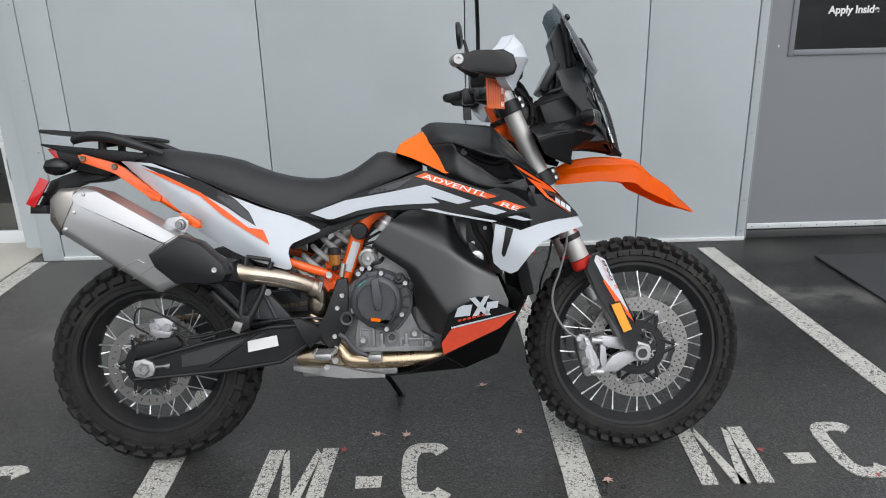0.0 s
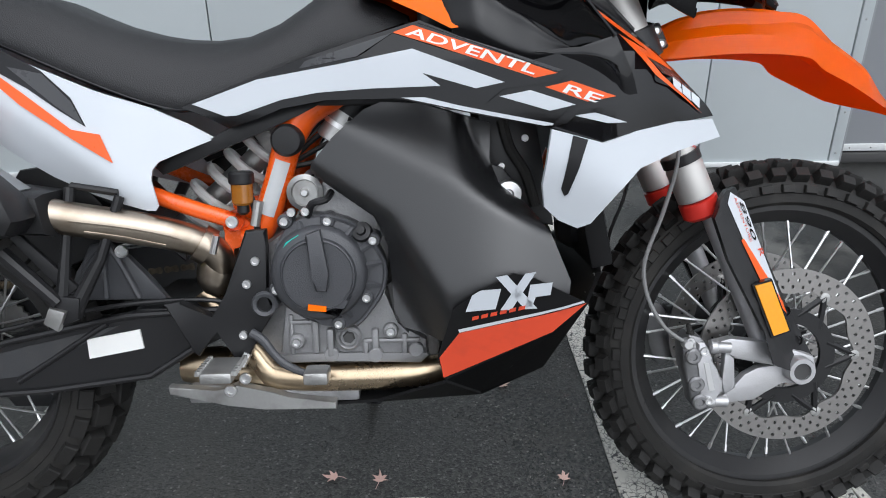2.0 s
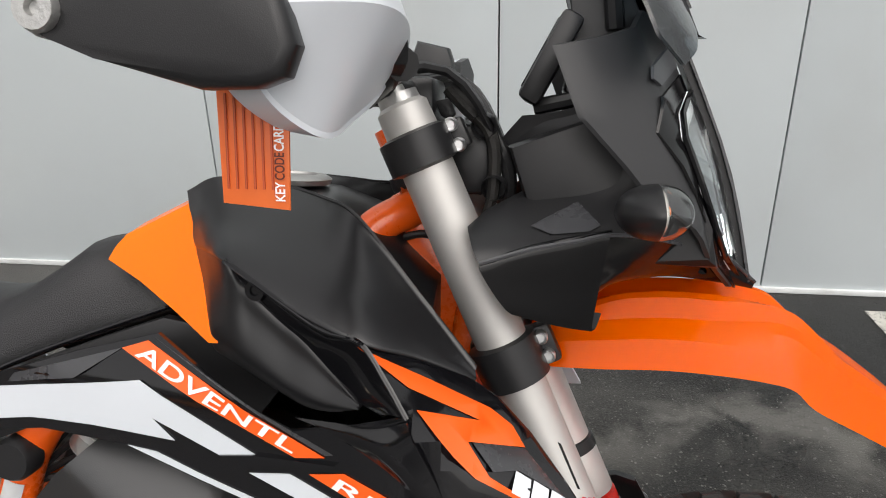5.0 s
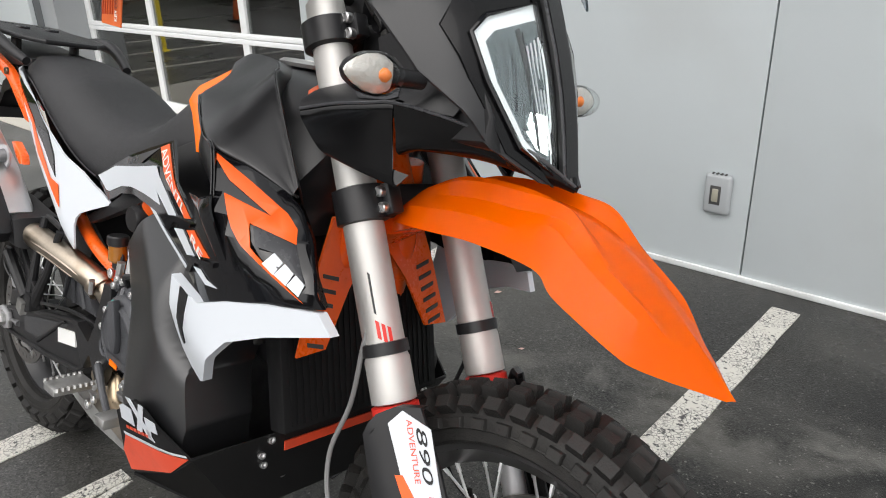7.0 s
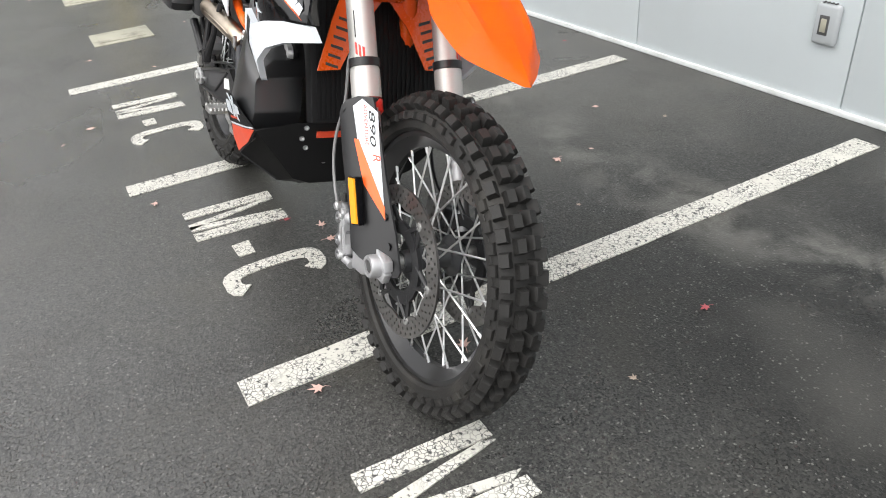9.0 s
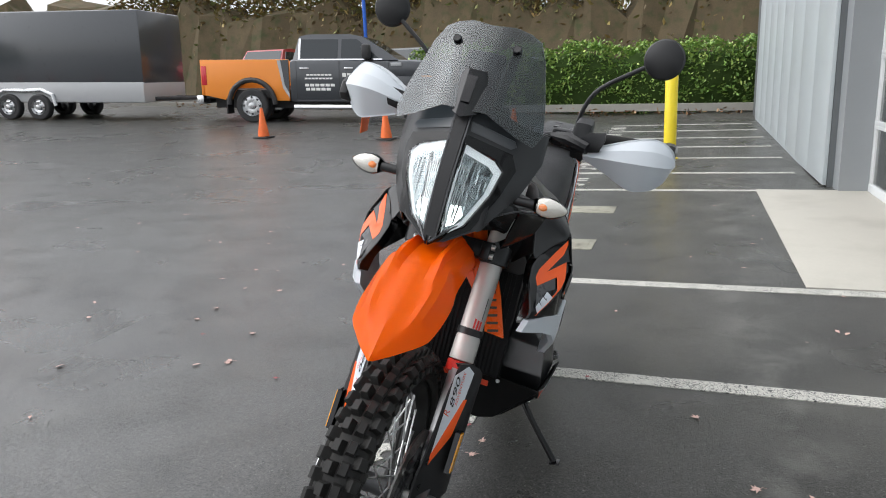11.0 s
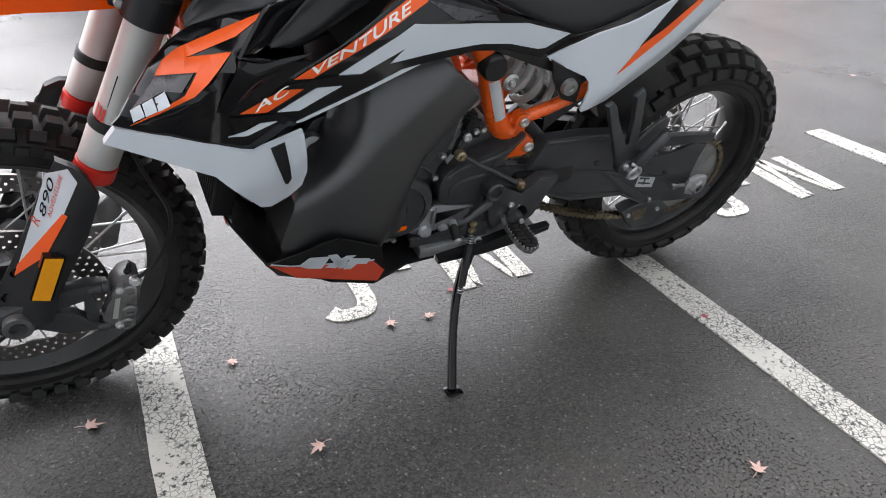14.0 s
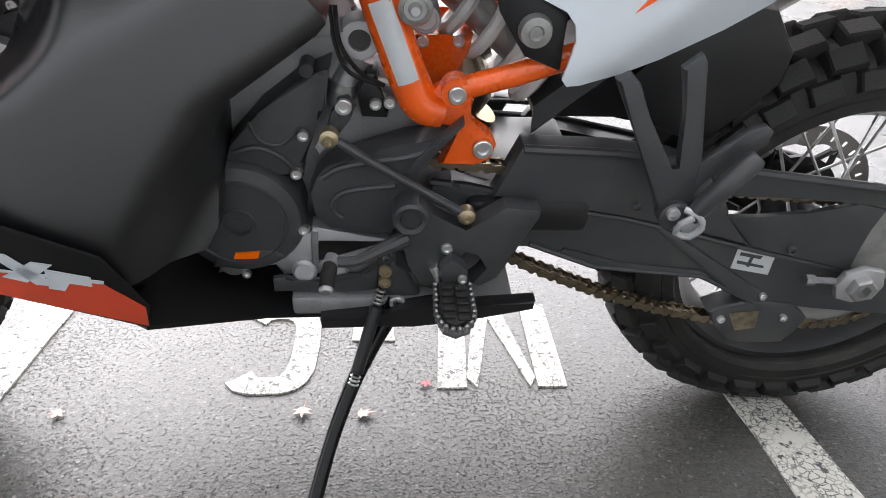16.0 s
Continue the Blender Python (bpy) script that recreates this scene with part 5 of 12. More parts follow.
# ---------------------------------------------------------------- front mudguard
def mudguard():
    """High mudguard: railed flat top with skirts behind, spreading past a notch into a pointed shield."""
    rows = [(0.515, 0.890, 0.055, 0.034), (0.545, 0.910, 0.066, 0.052), (0.60, 0.921, 0.074, 0.060), (0.66, 0.927, 0.080, 0.062), (0.72, 0.925, 0.086, 0.061), (0.765, 0.917, 0.090, 0.057), (0.788, 0.910, 0.093, 0.056),
            (0.808, 0.902, 0.096, 0.066), (0.85, 0.877, 0.095, 0.062), (0.89, 0.848, 0.088, 0.054), (0.91, 0.832, 0.079, 0.048), (0.94, 0.806, 0.055, 0.032), (0.965, 0.783, 0.034, 0.016), (0.990, 0.759, 0.006, 0.002)]
    us = [-1.0, -0.96, -0.86, -0.74, -0.60, -0.53, -0.45, -0.30, -0.15, 0, 0.15, 0.30, 0.45, 0.53, 0.60, 0.74, 0.86, 0.96, 1.0]
    bm = bmesh.new()
    grid = []
    fine = []
    for r0, r1 in zip(rows, rows[1:]):
        n0 = rows.index(r0)
        before, after = rows[max(0, n0 - 1)], rows[min(len(rows) - 1, n0 + 2)]
        for k in range(4):
            t = k / 4
            fine.append([0.5 * (2 * b + (c - a) * t + (2 * a - 5 * b + 4 * c - d) * t * t + (3 * b - a - 3 * c + d) * t ** 3) for a, b, c, d in zip(before, r0, r1, after)])
    for x, z, w, d in fine + [rows[-1]]:
        front = smoothstep(0.76, 0.86, x)
        rail = 0.017 * smoothstep(0.53, 0.62, x) * (1 - smoothstep(0.78, 0.86, x))
        flute = 0.015 * smoothstep(0.70, 0.80, x) * (1 - smoothstep(0.89, 0.955, x))
        line = []
        for u in us:
            a = abs(u)
            back = float(np.interp(a, [0, 0.45, 0.6, 0.86, 1], [0, 0.04, 0.20, 0.50, 1]))
            fore = float(np.interp(a, [0, 0.45, 0.74, 1], [0, 0.12, 0.50, 1]))
            lift = rail * (smoothstep(0.30, 0.45, a) * (1 - smoothstep(0.53, 0.60, a))) + flute * smoothstep(0.45, 0.6, a) * (1 - smoothstep(0.74, 0.9, a))
            line.append(bm.verts.new((x - 0.012 + 0.008 * (1 - a), w * u, z - d * (back + (fore - back) * front) + lift)))
        grid.append(line)
    for r0, r1 in zip(grid, grid[1:]):
        for k in range(len(us) - 1):
            bm.faces.new((r0[k], r1[k], r1[k + 1], r0[k + 1]))
    bmesh.ops.solidify(bm, geom=bm.faces[:], thickness=0.004)
    return bm


part("front_mudguard", mudguard(), M_ORANGE, bike, "glossy orange high front mudguard", angle=22)

# ignition switch, key and wiring loom at the steering head
part("ignition_housing", prism([(0.412, 1.128), (0.432, 1.123), (0.452, 1.095), (0.454, 1.063), (0.443, 1.043), (0.427, 1.068), (0.409, 1.098)], -0.05, 0.02, "y", 0.008), M_BLACK, bike, "black ignition switch housing")
part("ignition_key", prism([(0.39, 1.146), (0.408, 1.15), (0.414, 1.132), (0.407, 1.124), (0.397, 1.13)], -0.036, -0.026, "y", 0.003), M_BLACK, bike, "black key in the switch")
lo = part("wiring_loom", tube([(0.41, -0.062, 1.16), (0.432, -0.062, 1.137), (0.45, -0.062, 1.12), (0.459, -0.062, 1.095), (0.459, -0.062, 1.059), (0.456, -0.062, 1.038), (0.447, -0.062, 1.011)], [0.009, 0.009, 0.008, 0.0075, 0.0075, 0.006, 0.006], 10, steps=4), M_RUBBER, bike, "black taped wiring loom")
for q in [(0.448, 1.12), (0.46, 1.055)]:
    part("cable_clip", lathe([(0.013, -0.007), (0.014, 0), (0.013, 0.007), (0, 0.007), (0, -0.007)], (q[0], -0.066, q[1]), (0.2, 1, 0.2), 14), M_BLACK, lo)
part("head_bearing_ring", lathe([(0.030, -0.008), (0.036, -0.008), (0.037, 0.0), (0.036, 0.008), (0.030, 0.008)], (fork_x(1.062) - 0.03, 0, 1.062), AX, 28, closed=True), M_BLACK, bike)
part("brake_line", tube([(0.358, -0.045, 0.995), (0.381, -0.045, 0.999), (0.4, -0.045, 0.99), (0.412, -0.045, 0.961), (0.419, -0.045, 0.937)], 0.0045, 8, steps=4), M_BLACK, bike, "black brake line")

# ---------------------------------------------------------------- tank, seat and side panels
def tank_mesh():
    st = [(0.130, 1.030, 0.080, 0.128, 0.93), (0.150, 1.046, 0.088, 0.148, 0.90), (0.20, 1.055, 0.098, 0.166, 0.87), (0.26, 1.048, 0.106, 0.182, 0.86), (0.31, 1.030, 0.110, 0.194, 0.86),
          (0.35, 1.004, 0.110, 0.200, 0.84), (0.40, 0.958, 0.104, 0.208, 0.83)]
    secs = []
    for x, zt, wt, wm, zl in st:
        wm *= 0.84
        wt *= 0.92
        half = [(0, zt), (wt * 0.55, zt - 0.002), (wt * 0.9, zt - 0.010), (wt * 1.08, zt - 0.026), (wt + 0.62 * (wm - wt), zt - 0.06), (wm - 0.004, zt - 0.105), (wm - 0.006, min(zt - 0.13, (zt - 0.12 + zl) / 2)), (wm - 0.02, min(zl, zt - 0.14))]
        secs.append([(x, -y, z - 0.004) for y, z in half[::-1]] + [(x, y, z - 0.004) for y, z in half[1:]])
    return skin(secs)


tank = part("fuel_tank", tank_mesh(), M_TANK, bike, "satin black fuel tank", angle=50)
part("tank_cap", lathe([(0.044, 0), (0.046, 0.006), (0.040, 0.010), (0.030, 0.011), (0.028, 0.008), (0, 0.008)], (0.215, 0, 1.050), (0.05, 0, 1), 32), M_ALLOY, tank, "silver filler cap")
T_TOP = [(0.117, 0.074, 1.041), (0.152, 0.068, 1.057), (0.224, 0.076, 1.052), (0.286, 0.112, 1.041), (0.330, 0.149, 1.025), (0.395, 0.172, 0.957), (0.453, 0.190, 0.893)]
T_MID = [(0.129, 0.093, 1.012), (0.165, 0.113, 1.024), (0.219, 0.138, 1.017), (0.288, 0.172, 1.002), (0.345, 0.203, 0.978), (0.400, 0.202, 0.935), (0.454, 0.193, 0.889)]
T_RIDGE = [(0.142, 0.112, 0.988), (0.175, 0.152, 0.992), (0.208, 0.187, 0.990), (0.288, 0.231, 0.958), (0.357, 0.254, 0.937), (0.405, 0.224, 0.914), (0.454, 0.195, 0.886)]
T_RIM = [(0.208, 0.188, 0.990), (0.242, 0.208, 0.977), (0.288, 0.231, 0.957), (0.323, 0.246, 0.943), (0.358, 0.257, 0.937), (0.382, 0.268, 0.909), (0.403, 0.280, 0.880)]
T_INLAY = [(0.209, 0.184, 0.987), (0.226, 0.181, 0.962), (0.260, 0.186, 0.933), (0.289, 0.196, 0.915), (0.318, 0.208, 0.892), (0.346, 0.224, 0.872), (0.375, 0.254, 0.872)]
T_LOW = [(0.183, 0.166, 0.903), (0.187, 0.168, 0.892), (0.210, 0.172, 0.881), (0.240, 0.181, 0.868), (0.268, 0.191, 0.858), (0.292, 0.201, 0.852), (0.320, 0.213, 0.854), (0.350, 0.229, 0.865)]
T_FLANK = [(0.142, 0.112, 0.988), (0.176, 0.152, 0.991), (0.208, 0.184, 0.986), (0.226, 0.181, 0.962), (0.260, 0.186, 0.933), (0.289, 0.196, 0.915), (0.318, 0.208, 0.892), (0.350, 0.228, 0.870)]


def shifted(line, dx, dy, dz):
    return [(x + dx, y + dy, z + dz) for x, y, z in line]


def between(a, b, t, dy=0.0):
    """The line a share t of the way from a to b, pushed outwards by dy in its middle."""
    n = len(a) - 1
    return [(p[0] + (q[0] - p[0]) * t, p[1] + (q[1] - p[1]) * t + dy * math.sin(math.pi * (0.15 + 0.7 * i / n)), p[2] + (q[2] - p[2]) * t) for i, (p, q) in enumerate(zip(a, b))]


for sy in (-1, 1):
    inner = [(x - 0.050 * smoothstep(0.26, 0.33, x), y - 0.05 - 0.012 * smoothstep(0.26, 0.33, x), z - 0.006 - 0.045 * smoothstep(0.26, 0.33, x)) for x, y, z in T_TOP]
    edge = [(x - 0.003, y - 0.010, z + 0.002) for x, y, z in T_TOP]
    part("tank_cheek", patch([inner, edge, T_TOP, T_MID, between(T_MID, T_RIDGE, 0.55, 0.004), T_RIDGE, shifted(T_RIDGE, -0.003, -0.012, -0.004)], 7, 4, 0.003, sy), M_TANK, tank, "satin black tank cheek", angle=80)
    part("tank_flank", patch([shifted(T_FLANK, 0, -0.012, 0.006), T_FLANK, between(T_FLANK, T_LOW, 0.3, 0.002), between(T_FLANK, T_LOW, 0.75, 0.010), shifted(between(T_FLANK, T_LOW, 0.93, 0.006), 0, 0, 0), T_LOW, shifted(T_LOW, 0, -0.02, -0.004)], 6, 4, 0.003, sy), M_TANK, tank, "satin black tank flank with a rounded lower edge", angle=80)
    part("tank_inlay", patch([T_RIM, between(T_RIM, T_INLAY, 0.12, -0.005), between(T_RIM, T_INLAY, 0.5, -0.009), between(T_RIM, T_INLAY, 0.85, -0.004), T_INLAY], 6, 4, 0.003, sy), M_GLOSS, tank, "gloss black hollow inlay", angle=80)
    part("inlay_rim", tube([(x, sy * (y + 0.001), z) for x, y, z in spline(T_RIM, 5)], 0.0016, 6), M_GLOSS, tank)
    part("tank_bolt", lathe([(0, sy * 0.004), (0.004, sy * 0.004), (0.005, sy * 0.006), (0.010, sy * 0.006), (0.012, 0.0), (0.012, -sy * 0.02)], (0.240, sy * 0.187, 0.963), (0.1, 1, 0), 18), M_GLOSS, tank)
orange = [(0.036, 0.970), (0.044, 0.984), (0.055, 0.997), (0.092, 1.016), (0.130, 1.036), (0.158, 0.980), (0.193, 0.921), (0.192, 0.903), (0.181, 0.902), (0.139, 0.925), (0.086, 0.951)]
def y_or(x, z):
    """Two facets that meet in a crease falling forwards."""
    fold = 0.990 - 0.50 * (x - 0.05)
    d = fold - z
    r = math.sqrt(d * d + 0.00003)
    return 0.066 + 0.75 * (1.04 - z) - 0.40 * 0.5 * (d + r) + 0.10 * (x - 0.05)



part("tank_rear_cover", cut_sheet(orange, y_or, 0.02, 0.004, -1), M_ORANGE, tank, "orange tank rear cover")
cut = cut_sheet(orange, y_or, 0.02, 0.004, 1)
part("tank_rear_cover", cut, M_ORANGE, tank, "orange tank rear cover")
bm = bmesh.new()
secs = []
for x, z in ((0.036, 0.970), (0.044, 0.984), (0.055, 0.997), (0.092, 1.016), (0.130, 1.036), (0.142, 1.040)):
    w = y_or(x, z)
    secs.append([(x, -w, z), (x, -w * 0.6, z + 0.008), (x, 0, z + 0.010), (x, w * 0.6, z + 0.008), (x, w, z), (x, w * 0.9, z - 0.006), (x, -w * 0.9, z - 0.006)])
part("tank_ridge", skin(secs, bm), M_ORANGE, tank, "orange tank rear cover")


def seat_mesh():
    st = [(-0.765, 0.988, 0.958, 0.060), (-0.74, 1.004, 0.950, 0.088), (-0.68, 1.006, 0.940, 0.104), (-0.60, 0.995, 0.918, 0.116), (-0.52, 0.982, 0.886, 0.127), (-0.455, 0.966, 0.858, 0.132), (-0.42, 0.950, 0.842, 0.134), (-0.36, 0.926, 0.815, 0.134),
          (-0.30, 0.910, 0.792, 0.131), (-0.25, 0.902, 0.782, 0.127), (-0.20, 0.900, 0.790, 0.123), (-0.15, 0.906, 0.812, 0.118), (-0.10, 0.926, 0.836, 0.112), (-0.06, 0.952, 0.852, 0.107), (-0.025, 0.977, 0.866, 0.100), (0.0, 0.980, 0.874, 0.095),
          (0.04, 0.970, 0.888, 0.089), (0.08, 0.955, 0.902, 0.083), (0.115, 0.936, 0.915, 0.077)]
    secs = []
    for x, zt, zl, w in st:
        h = zt - zl
        half = [(0, zt), (w * 0.35, zt - 0.002), (w * 0.62, zt - 0.010 * min(1, h / 0.1)), (w * 0.82, zt - 0.28 * h), (w * 0.93, zt - 0.50 * h), (w * 0.985, zt - 0.78 * h), (w, zl + 0.006), (w * 0.97, zl), (w * 0.4, zl)]
        secs.append([(x, -y, z) for y, z in half[::-1]] + [(x, y, z) for y, z in half[1:]])
    return skin(secs)


seat = part("seat", seat_mesh(), M_SEAT, bike, "black vinyl one-piece seat", angle=60)
seam = [(-0.70, 0.961), (-0.60, 0.924), (-0.48, 0.872), (-0.36, 0.820), (-0.27, 0.789), (-0.22, 0.790), (-0.14, 0.822), (-0.06, 0.857), (0.03, 0.890), (0.11, 0.918)]
for sy in (-1, 1):
    part("seat_piping", tube([(x, sy * (float(np.interp(x, [-0.7, -0.4, -0.2, 0.11], [0.103, 0.136, 0.126, 0.080])) + 0.002), z) for x, z in seam], 0.0026, 6, steps=3), M_GLOSS, seat)

for sy in (-1, 1):
    part("tank_skirt", prism([(-0.11, 0.79), (-0.07, 0.846), (0.03, 0.884), (0.11, 0.913), (0.175, 0.903), (0.215, 0.884), (0.24, 0.84), (0.20, 0.79)], sy * 0.122 - 0.008, sy * 0.122 + 0.008, "y", 0.003), M_BLACK, tank, "black cover under the tank")
# side panels
tailp = [(-0.805, 0.969), (-0.750, 0.964), (-0.697, 0.958), (-0.584, 0.914), (-0.477, 0.862), (-0.372, 0.818), (-0.290, 0.791), (-0.235, 0.765), (-0.195, 0.741), (-0.241, 0.723), (-0.280, 0.707), (-0.290, 0.695), (-0.293, 0.678), (-0.284, 0.638),
         (-0.290, 0.630), (-0.305, 0.630), (-0.392, 0.654), (-0.462, 0.683), (-0.525, 0.718), (-0.572, 0.748), (-0.610, 0.800), (-0.670, 0.852), (-0.744, 0.912)]
tail = both("tail_panel", tailp, y_tail, M_WHITE, bike, "white plastic tail side panel with decals", 0.004, 0.0, 0.013, smooth_angle=30)
for t_ob, sy in zip(tail, (-1, 1)):
    for poly, mat, lf, nm in (([(-0.734, 0.956), (-0.684, 0.945), (-0.548, 0.902), (-0.45, 0.849), (-0.406, 0.807), (-0.385, 0.763), (-0.424, 0.788), (-0.471, 0.822), (-0.549, 0.866), (-0.659, 0.92)], M_GLOSS, 0.0014, "black decal"),
                              ([(-0.5, 0.855), (-0.448, 0.844), (-0.406, 0.802), (-0.388, 0.766), (-0.43, 0.796)], M_GREYDECAL, 0.0022, "grey decal"),
                              ([(-0.73, 0.946), (-0.659, 0.922), (-0.549, 0.868), (-0.477, 0.814), (-0.407, 0.759), (-0.364, 0.751), (-0.346, 0.707), (-0.407, 0.745), (-0.483, 0.797), (-0.549, 0.856), (-0.66, 0.912)], M_DECALORANGE, 0.0030, "orange decal")) if sy < 0 else (([(-0.715, 0.946), (-0.639, 0.933), (-0.550, 0.902), (-0.471, 0.867), (-0.446, 0.839), (-0.387, 0.763), (-0.412, 0.775), (-0.531, 0.865), (-0.584, 0.900)], M_GLOSS, 0.0014, "black decal"),
                              ([(-0.735, 0.950), (-0.639, 0.937), (-0.640, 0.931), (-0.712, 0.942), (-0.584, 0.904), (-0.531, 0.868), (-0.437, 0.795), (-0.392, 0.768), (-0.345, 0.712), (-0.449, 0.784), (-0.537, 0.860), (-0.585, 0.894)], M_DECALORANGE, 0.0030, "orange decal")):
        part("tail_decal", cut_sheet(poly, y_tail, 0.025, 0.001, sy, lift=lf), mat, t_ob, nm)
    if sy > 0:
        lettering("tail_number", "890", 0.016, (-0.560, 0.888), (-0.90, 0.43), (-0.25, 0.95), y_tail, sy, M_WHITE, t_ob, 0.0036, 0.034, 0.0, 0.0005)

# black shroud with its graphics
upper_shroud = [(-0.243, 0.790), (-0.151, 0.825), (-0.061, 0.855), (0.042, 0.888), (0.134, 0.913), (0.186, 0.890), (0.240, 0.866), (0.292, 0.850), (0.345, 0.863), (0.403, 0.881), (0.380, 0.908), (0.357, 0.936), (0.405, 0.913), (0.446, 0.892), (0.475, 0.871), (0.508, 0.839), (0.540, 0.802), (0.566, 0.769),
                (0.499, 0.760), (0.440, 0.750), (0.390, 0.735), (0.319, 0.756), (0.193, 0.780), (0.101, 0.800), (-0.009, 0.799), (-0.081, 0.787), (-0.120, 0.772), (-0.167, 0.757), (-0.205, 0.776)]
shroud = both("side_shroud", upper_shroud, y_shroud, M_GLOSS, bike, "gloss black side shroud with white and orange graphics", 0.005, 0.0, 0.025, smooth_angle=30)
for s_ob, sy in zip(shroud, (-1, 1)):
    dl = lambda poly, mat, nm, lf=0.0016: part("shroud_decal", cut_sheet(poly, y_shroud, 0.025, 0.001, sy, lift=lf), mat, s_ob, nm)
    dl([(-0.225, 0.795), (-0.172, 0.776), (-0.153, 0.777), (-0.081, 0.800), (-0.023, 0.810), (0.061, 0.815), (0.164, 0.817), (0.137, 0.836), (0.217, 0.812), (0.257, 0.820), (0.123, 0.871), (0.015, 0.852), (-0.118, 0.831)], M_WHITE, "white decal")
    dl([(0.094, 0.896), (0.124, 0.906), (0.327, 0.832), (0.297, 0.826)], M_DECALORANGE, "orange name strip")
    dl([(0.311, 0.813), (0.346, 0.821), (0.407, 0.799), (0.368, 0.792)], M_DECALORANGE, "orange name strip")
    dl([(0.248, 0.801), (0.291, 0.809), (0.353, 0.788), (0.318, 0.780)], M_WHITE, "white decal")
    dl([(0.351, 0.773), (0.379, 0.777), (0.424, 0.763), (0.397, 0.762)], M_WHITE, "white decal")
    dl([(0.105, 0.801), (0.141, 0.801), (0.193, 0.788), (0.334, 0.760), (0.310, 0.759), (0.193, 0.782)], M_WHITE, "thin white decal")
    dl([(0.357, 0.934), (0.417, 0.899), (0.470, 0.867), (0.490, 0.851), (0.502, 0.835), (0.453, 0.854), (0.473, 0.828), (0.544, 0.773), (0.462, 0.828), (0.410, 0.884), (0.463, 0.862), (0.401, 0.899)], M_DECALORANGE, "orange zigzag decal", 0.0024)
    dl([(0.132, 0.909), (0.186, 0.889), (0.335, 0.836), (0.327, 0.834)], M_GREYDECAL, "dark grey decal", 0.0010)
    dl([(-0.05, 0.846), (0.04, 0.862), (0.094, 0.896), (0.06, 0.886), (-0.04, 0.857)], M_GREYDECAL, "dark grey decal", 0.0010)
    dl([(0.456, 0.853), (0.502, 0.834), (0.538, 0.796), (0.497, 0.824), (0.476, 0.830)], M_GREYDECAL, "dark grey decal", 0.0010)
    # maker's mark as plain slanted bars
    for k in range(3):
        x0, z0 = 0.495 + 0.0160 * k, 0.825 - 0.0105 * k
        dl([(x0, z0), (x0 + 0.0135, z0 - 0.0095), (x0 + 0.0120, z0 - 0.0235), (x0 - 0.0030, z0 - 0.0125)], M_WHITE, "white maker's mark", 0.0032)
    # moulded slots between the stripes
    for outline in ([(0.216, 0.813), (0.256, 0.821), (0.338, 0.828), (0.330, 0.821), (0.253, 0.811), (0.230, 0.793), (0.209, 0.792)],
                    [(0.320, 0.758), (0.346, 0.787), (0.420, 0.796), (0.418, 0.789), (0.360, 0.781), (0.341, 0.762)]):
        part("slot", cut_sheet(outline, y_shroud, 0.03, 0.006, sy, lift=0.0045), M_GLOSS, s_ob, "moulded black slot rib")
    part("shroud_fold", patch([[(0.296, 0.249, 0.862), (0.340, 0.264, 0.866), (0.372, 0.276, 0.868), (0.404, 0.284, 0.879)], [(0.330, 0.262, 0.856), (0.358, 0.273, 0.854), (0.385, 0.284, 0.852), (0.412, 0.287, 0.860)],
                               [(0.372, 0.270, 0.832), (0.392, 0.277, 0.826), (0.410, 0.284, 0.824), (0.428, 0.283, 0.828)], [(0.400, 0.2755, 0.800), (0.412, 0.2765, 0.797), (0.425, 0.277, 0.798), (0.438, 0.2755, 0.800)]], 4, 4, 0.003, sy), M_GLOSS, s_ob, "gloss black moulded fold", angle=60)
    if sy < 0:
        lettering("name_lettering", "ADVENTL", 0.0205, (0.113, 0.892), (0.947, -0.321), (0.62, 0.78), y_shroud, sy, M_WHITE_LETTER, s_ob, 0.0030, 0.192, 0.0, 0.0003)
        lettering("name_lettering", "RE", 0.0190, (0.331, 0.807), (0.947, -0.321), (0.62, 0.78), y_shroud, sy, M_WHITE_LETTER, s_ob, 0.0030, 0.054, 0.0, 0.0003)
    else:
        lettering("name_lettering", "VENTURE", 0.0205, (0.302, 0.8285), (-0.947, 0.321), (0.10, 1.0), y_shroud, sy, M_WHITE_LETTER, s_ob, 0.0030, 0.186, 0.15, 0.0003)
        lettering("name_lettering", "AC", 0.0190, (0.386, 0.797), (-0.947, 0.321), (0.10, 1.0), y_shroud, sy, M_WHITE_LETTER, s_ob, 0.0030, 0.056, 0.15, 0.0003)
    # front return edge of the shroud
    bm = bmesh.new()
    edge = [(0.357, 0.936), (0.405, 0.913), (0.446, 0.892), (0.475, 0.871), (0.508, 0.839), (0.540, 0.802), (0.566, 0.769)]
    prev = None
    for x, z in edge:
        y0 = sy * (y_shroud(x, z))
        a, b = bm.verts.new((x, y0, z)), bm.verts.new((x - 0.016, y0 - sy * 0.022, z - 0.004))
        if prev:
            bm.faces.new((prev[0], a, b, prev[1]))
        prev = (a, b)
    bmesh.ops.solidify(bm, geom=bm.faces[:], thickness=0.004)
    part("shroud_edge", bm, M_GLOSS, s_ob)

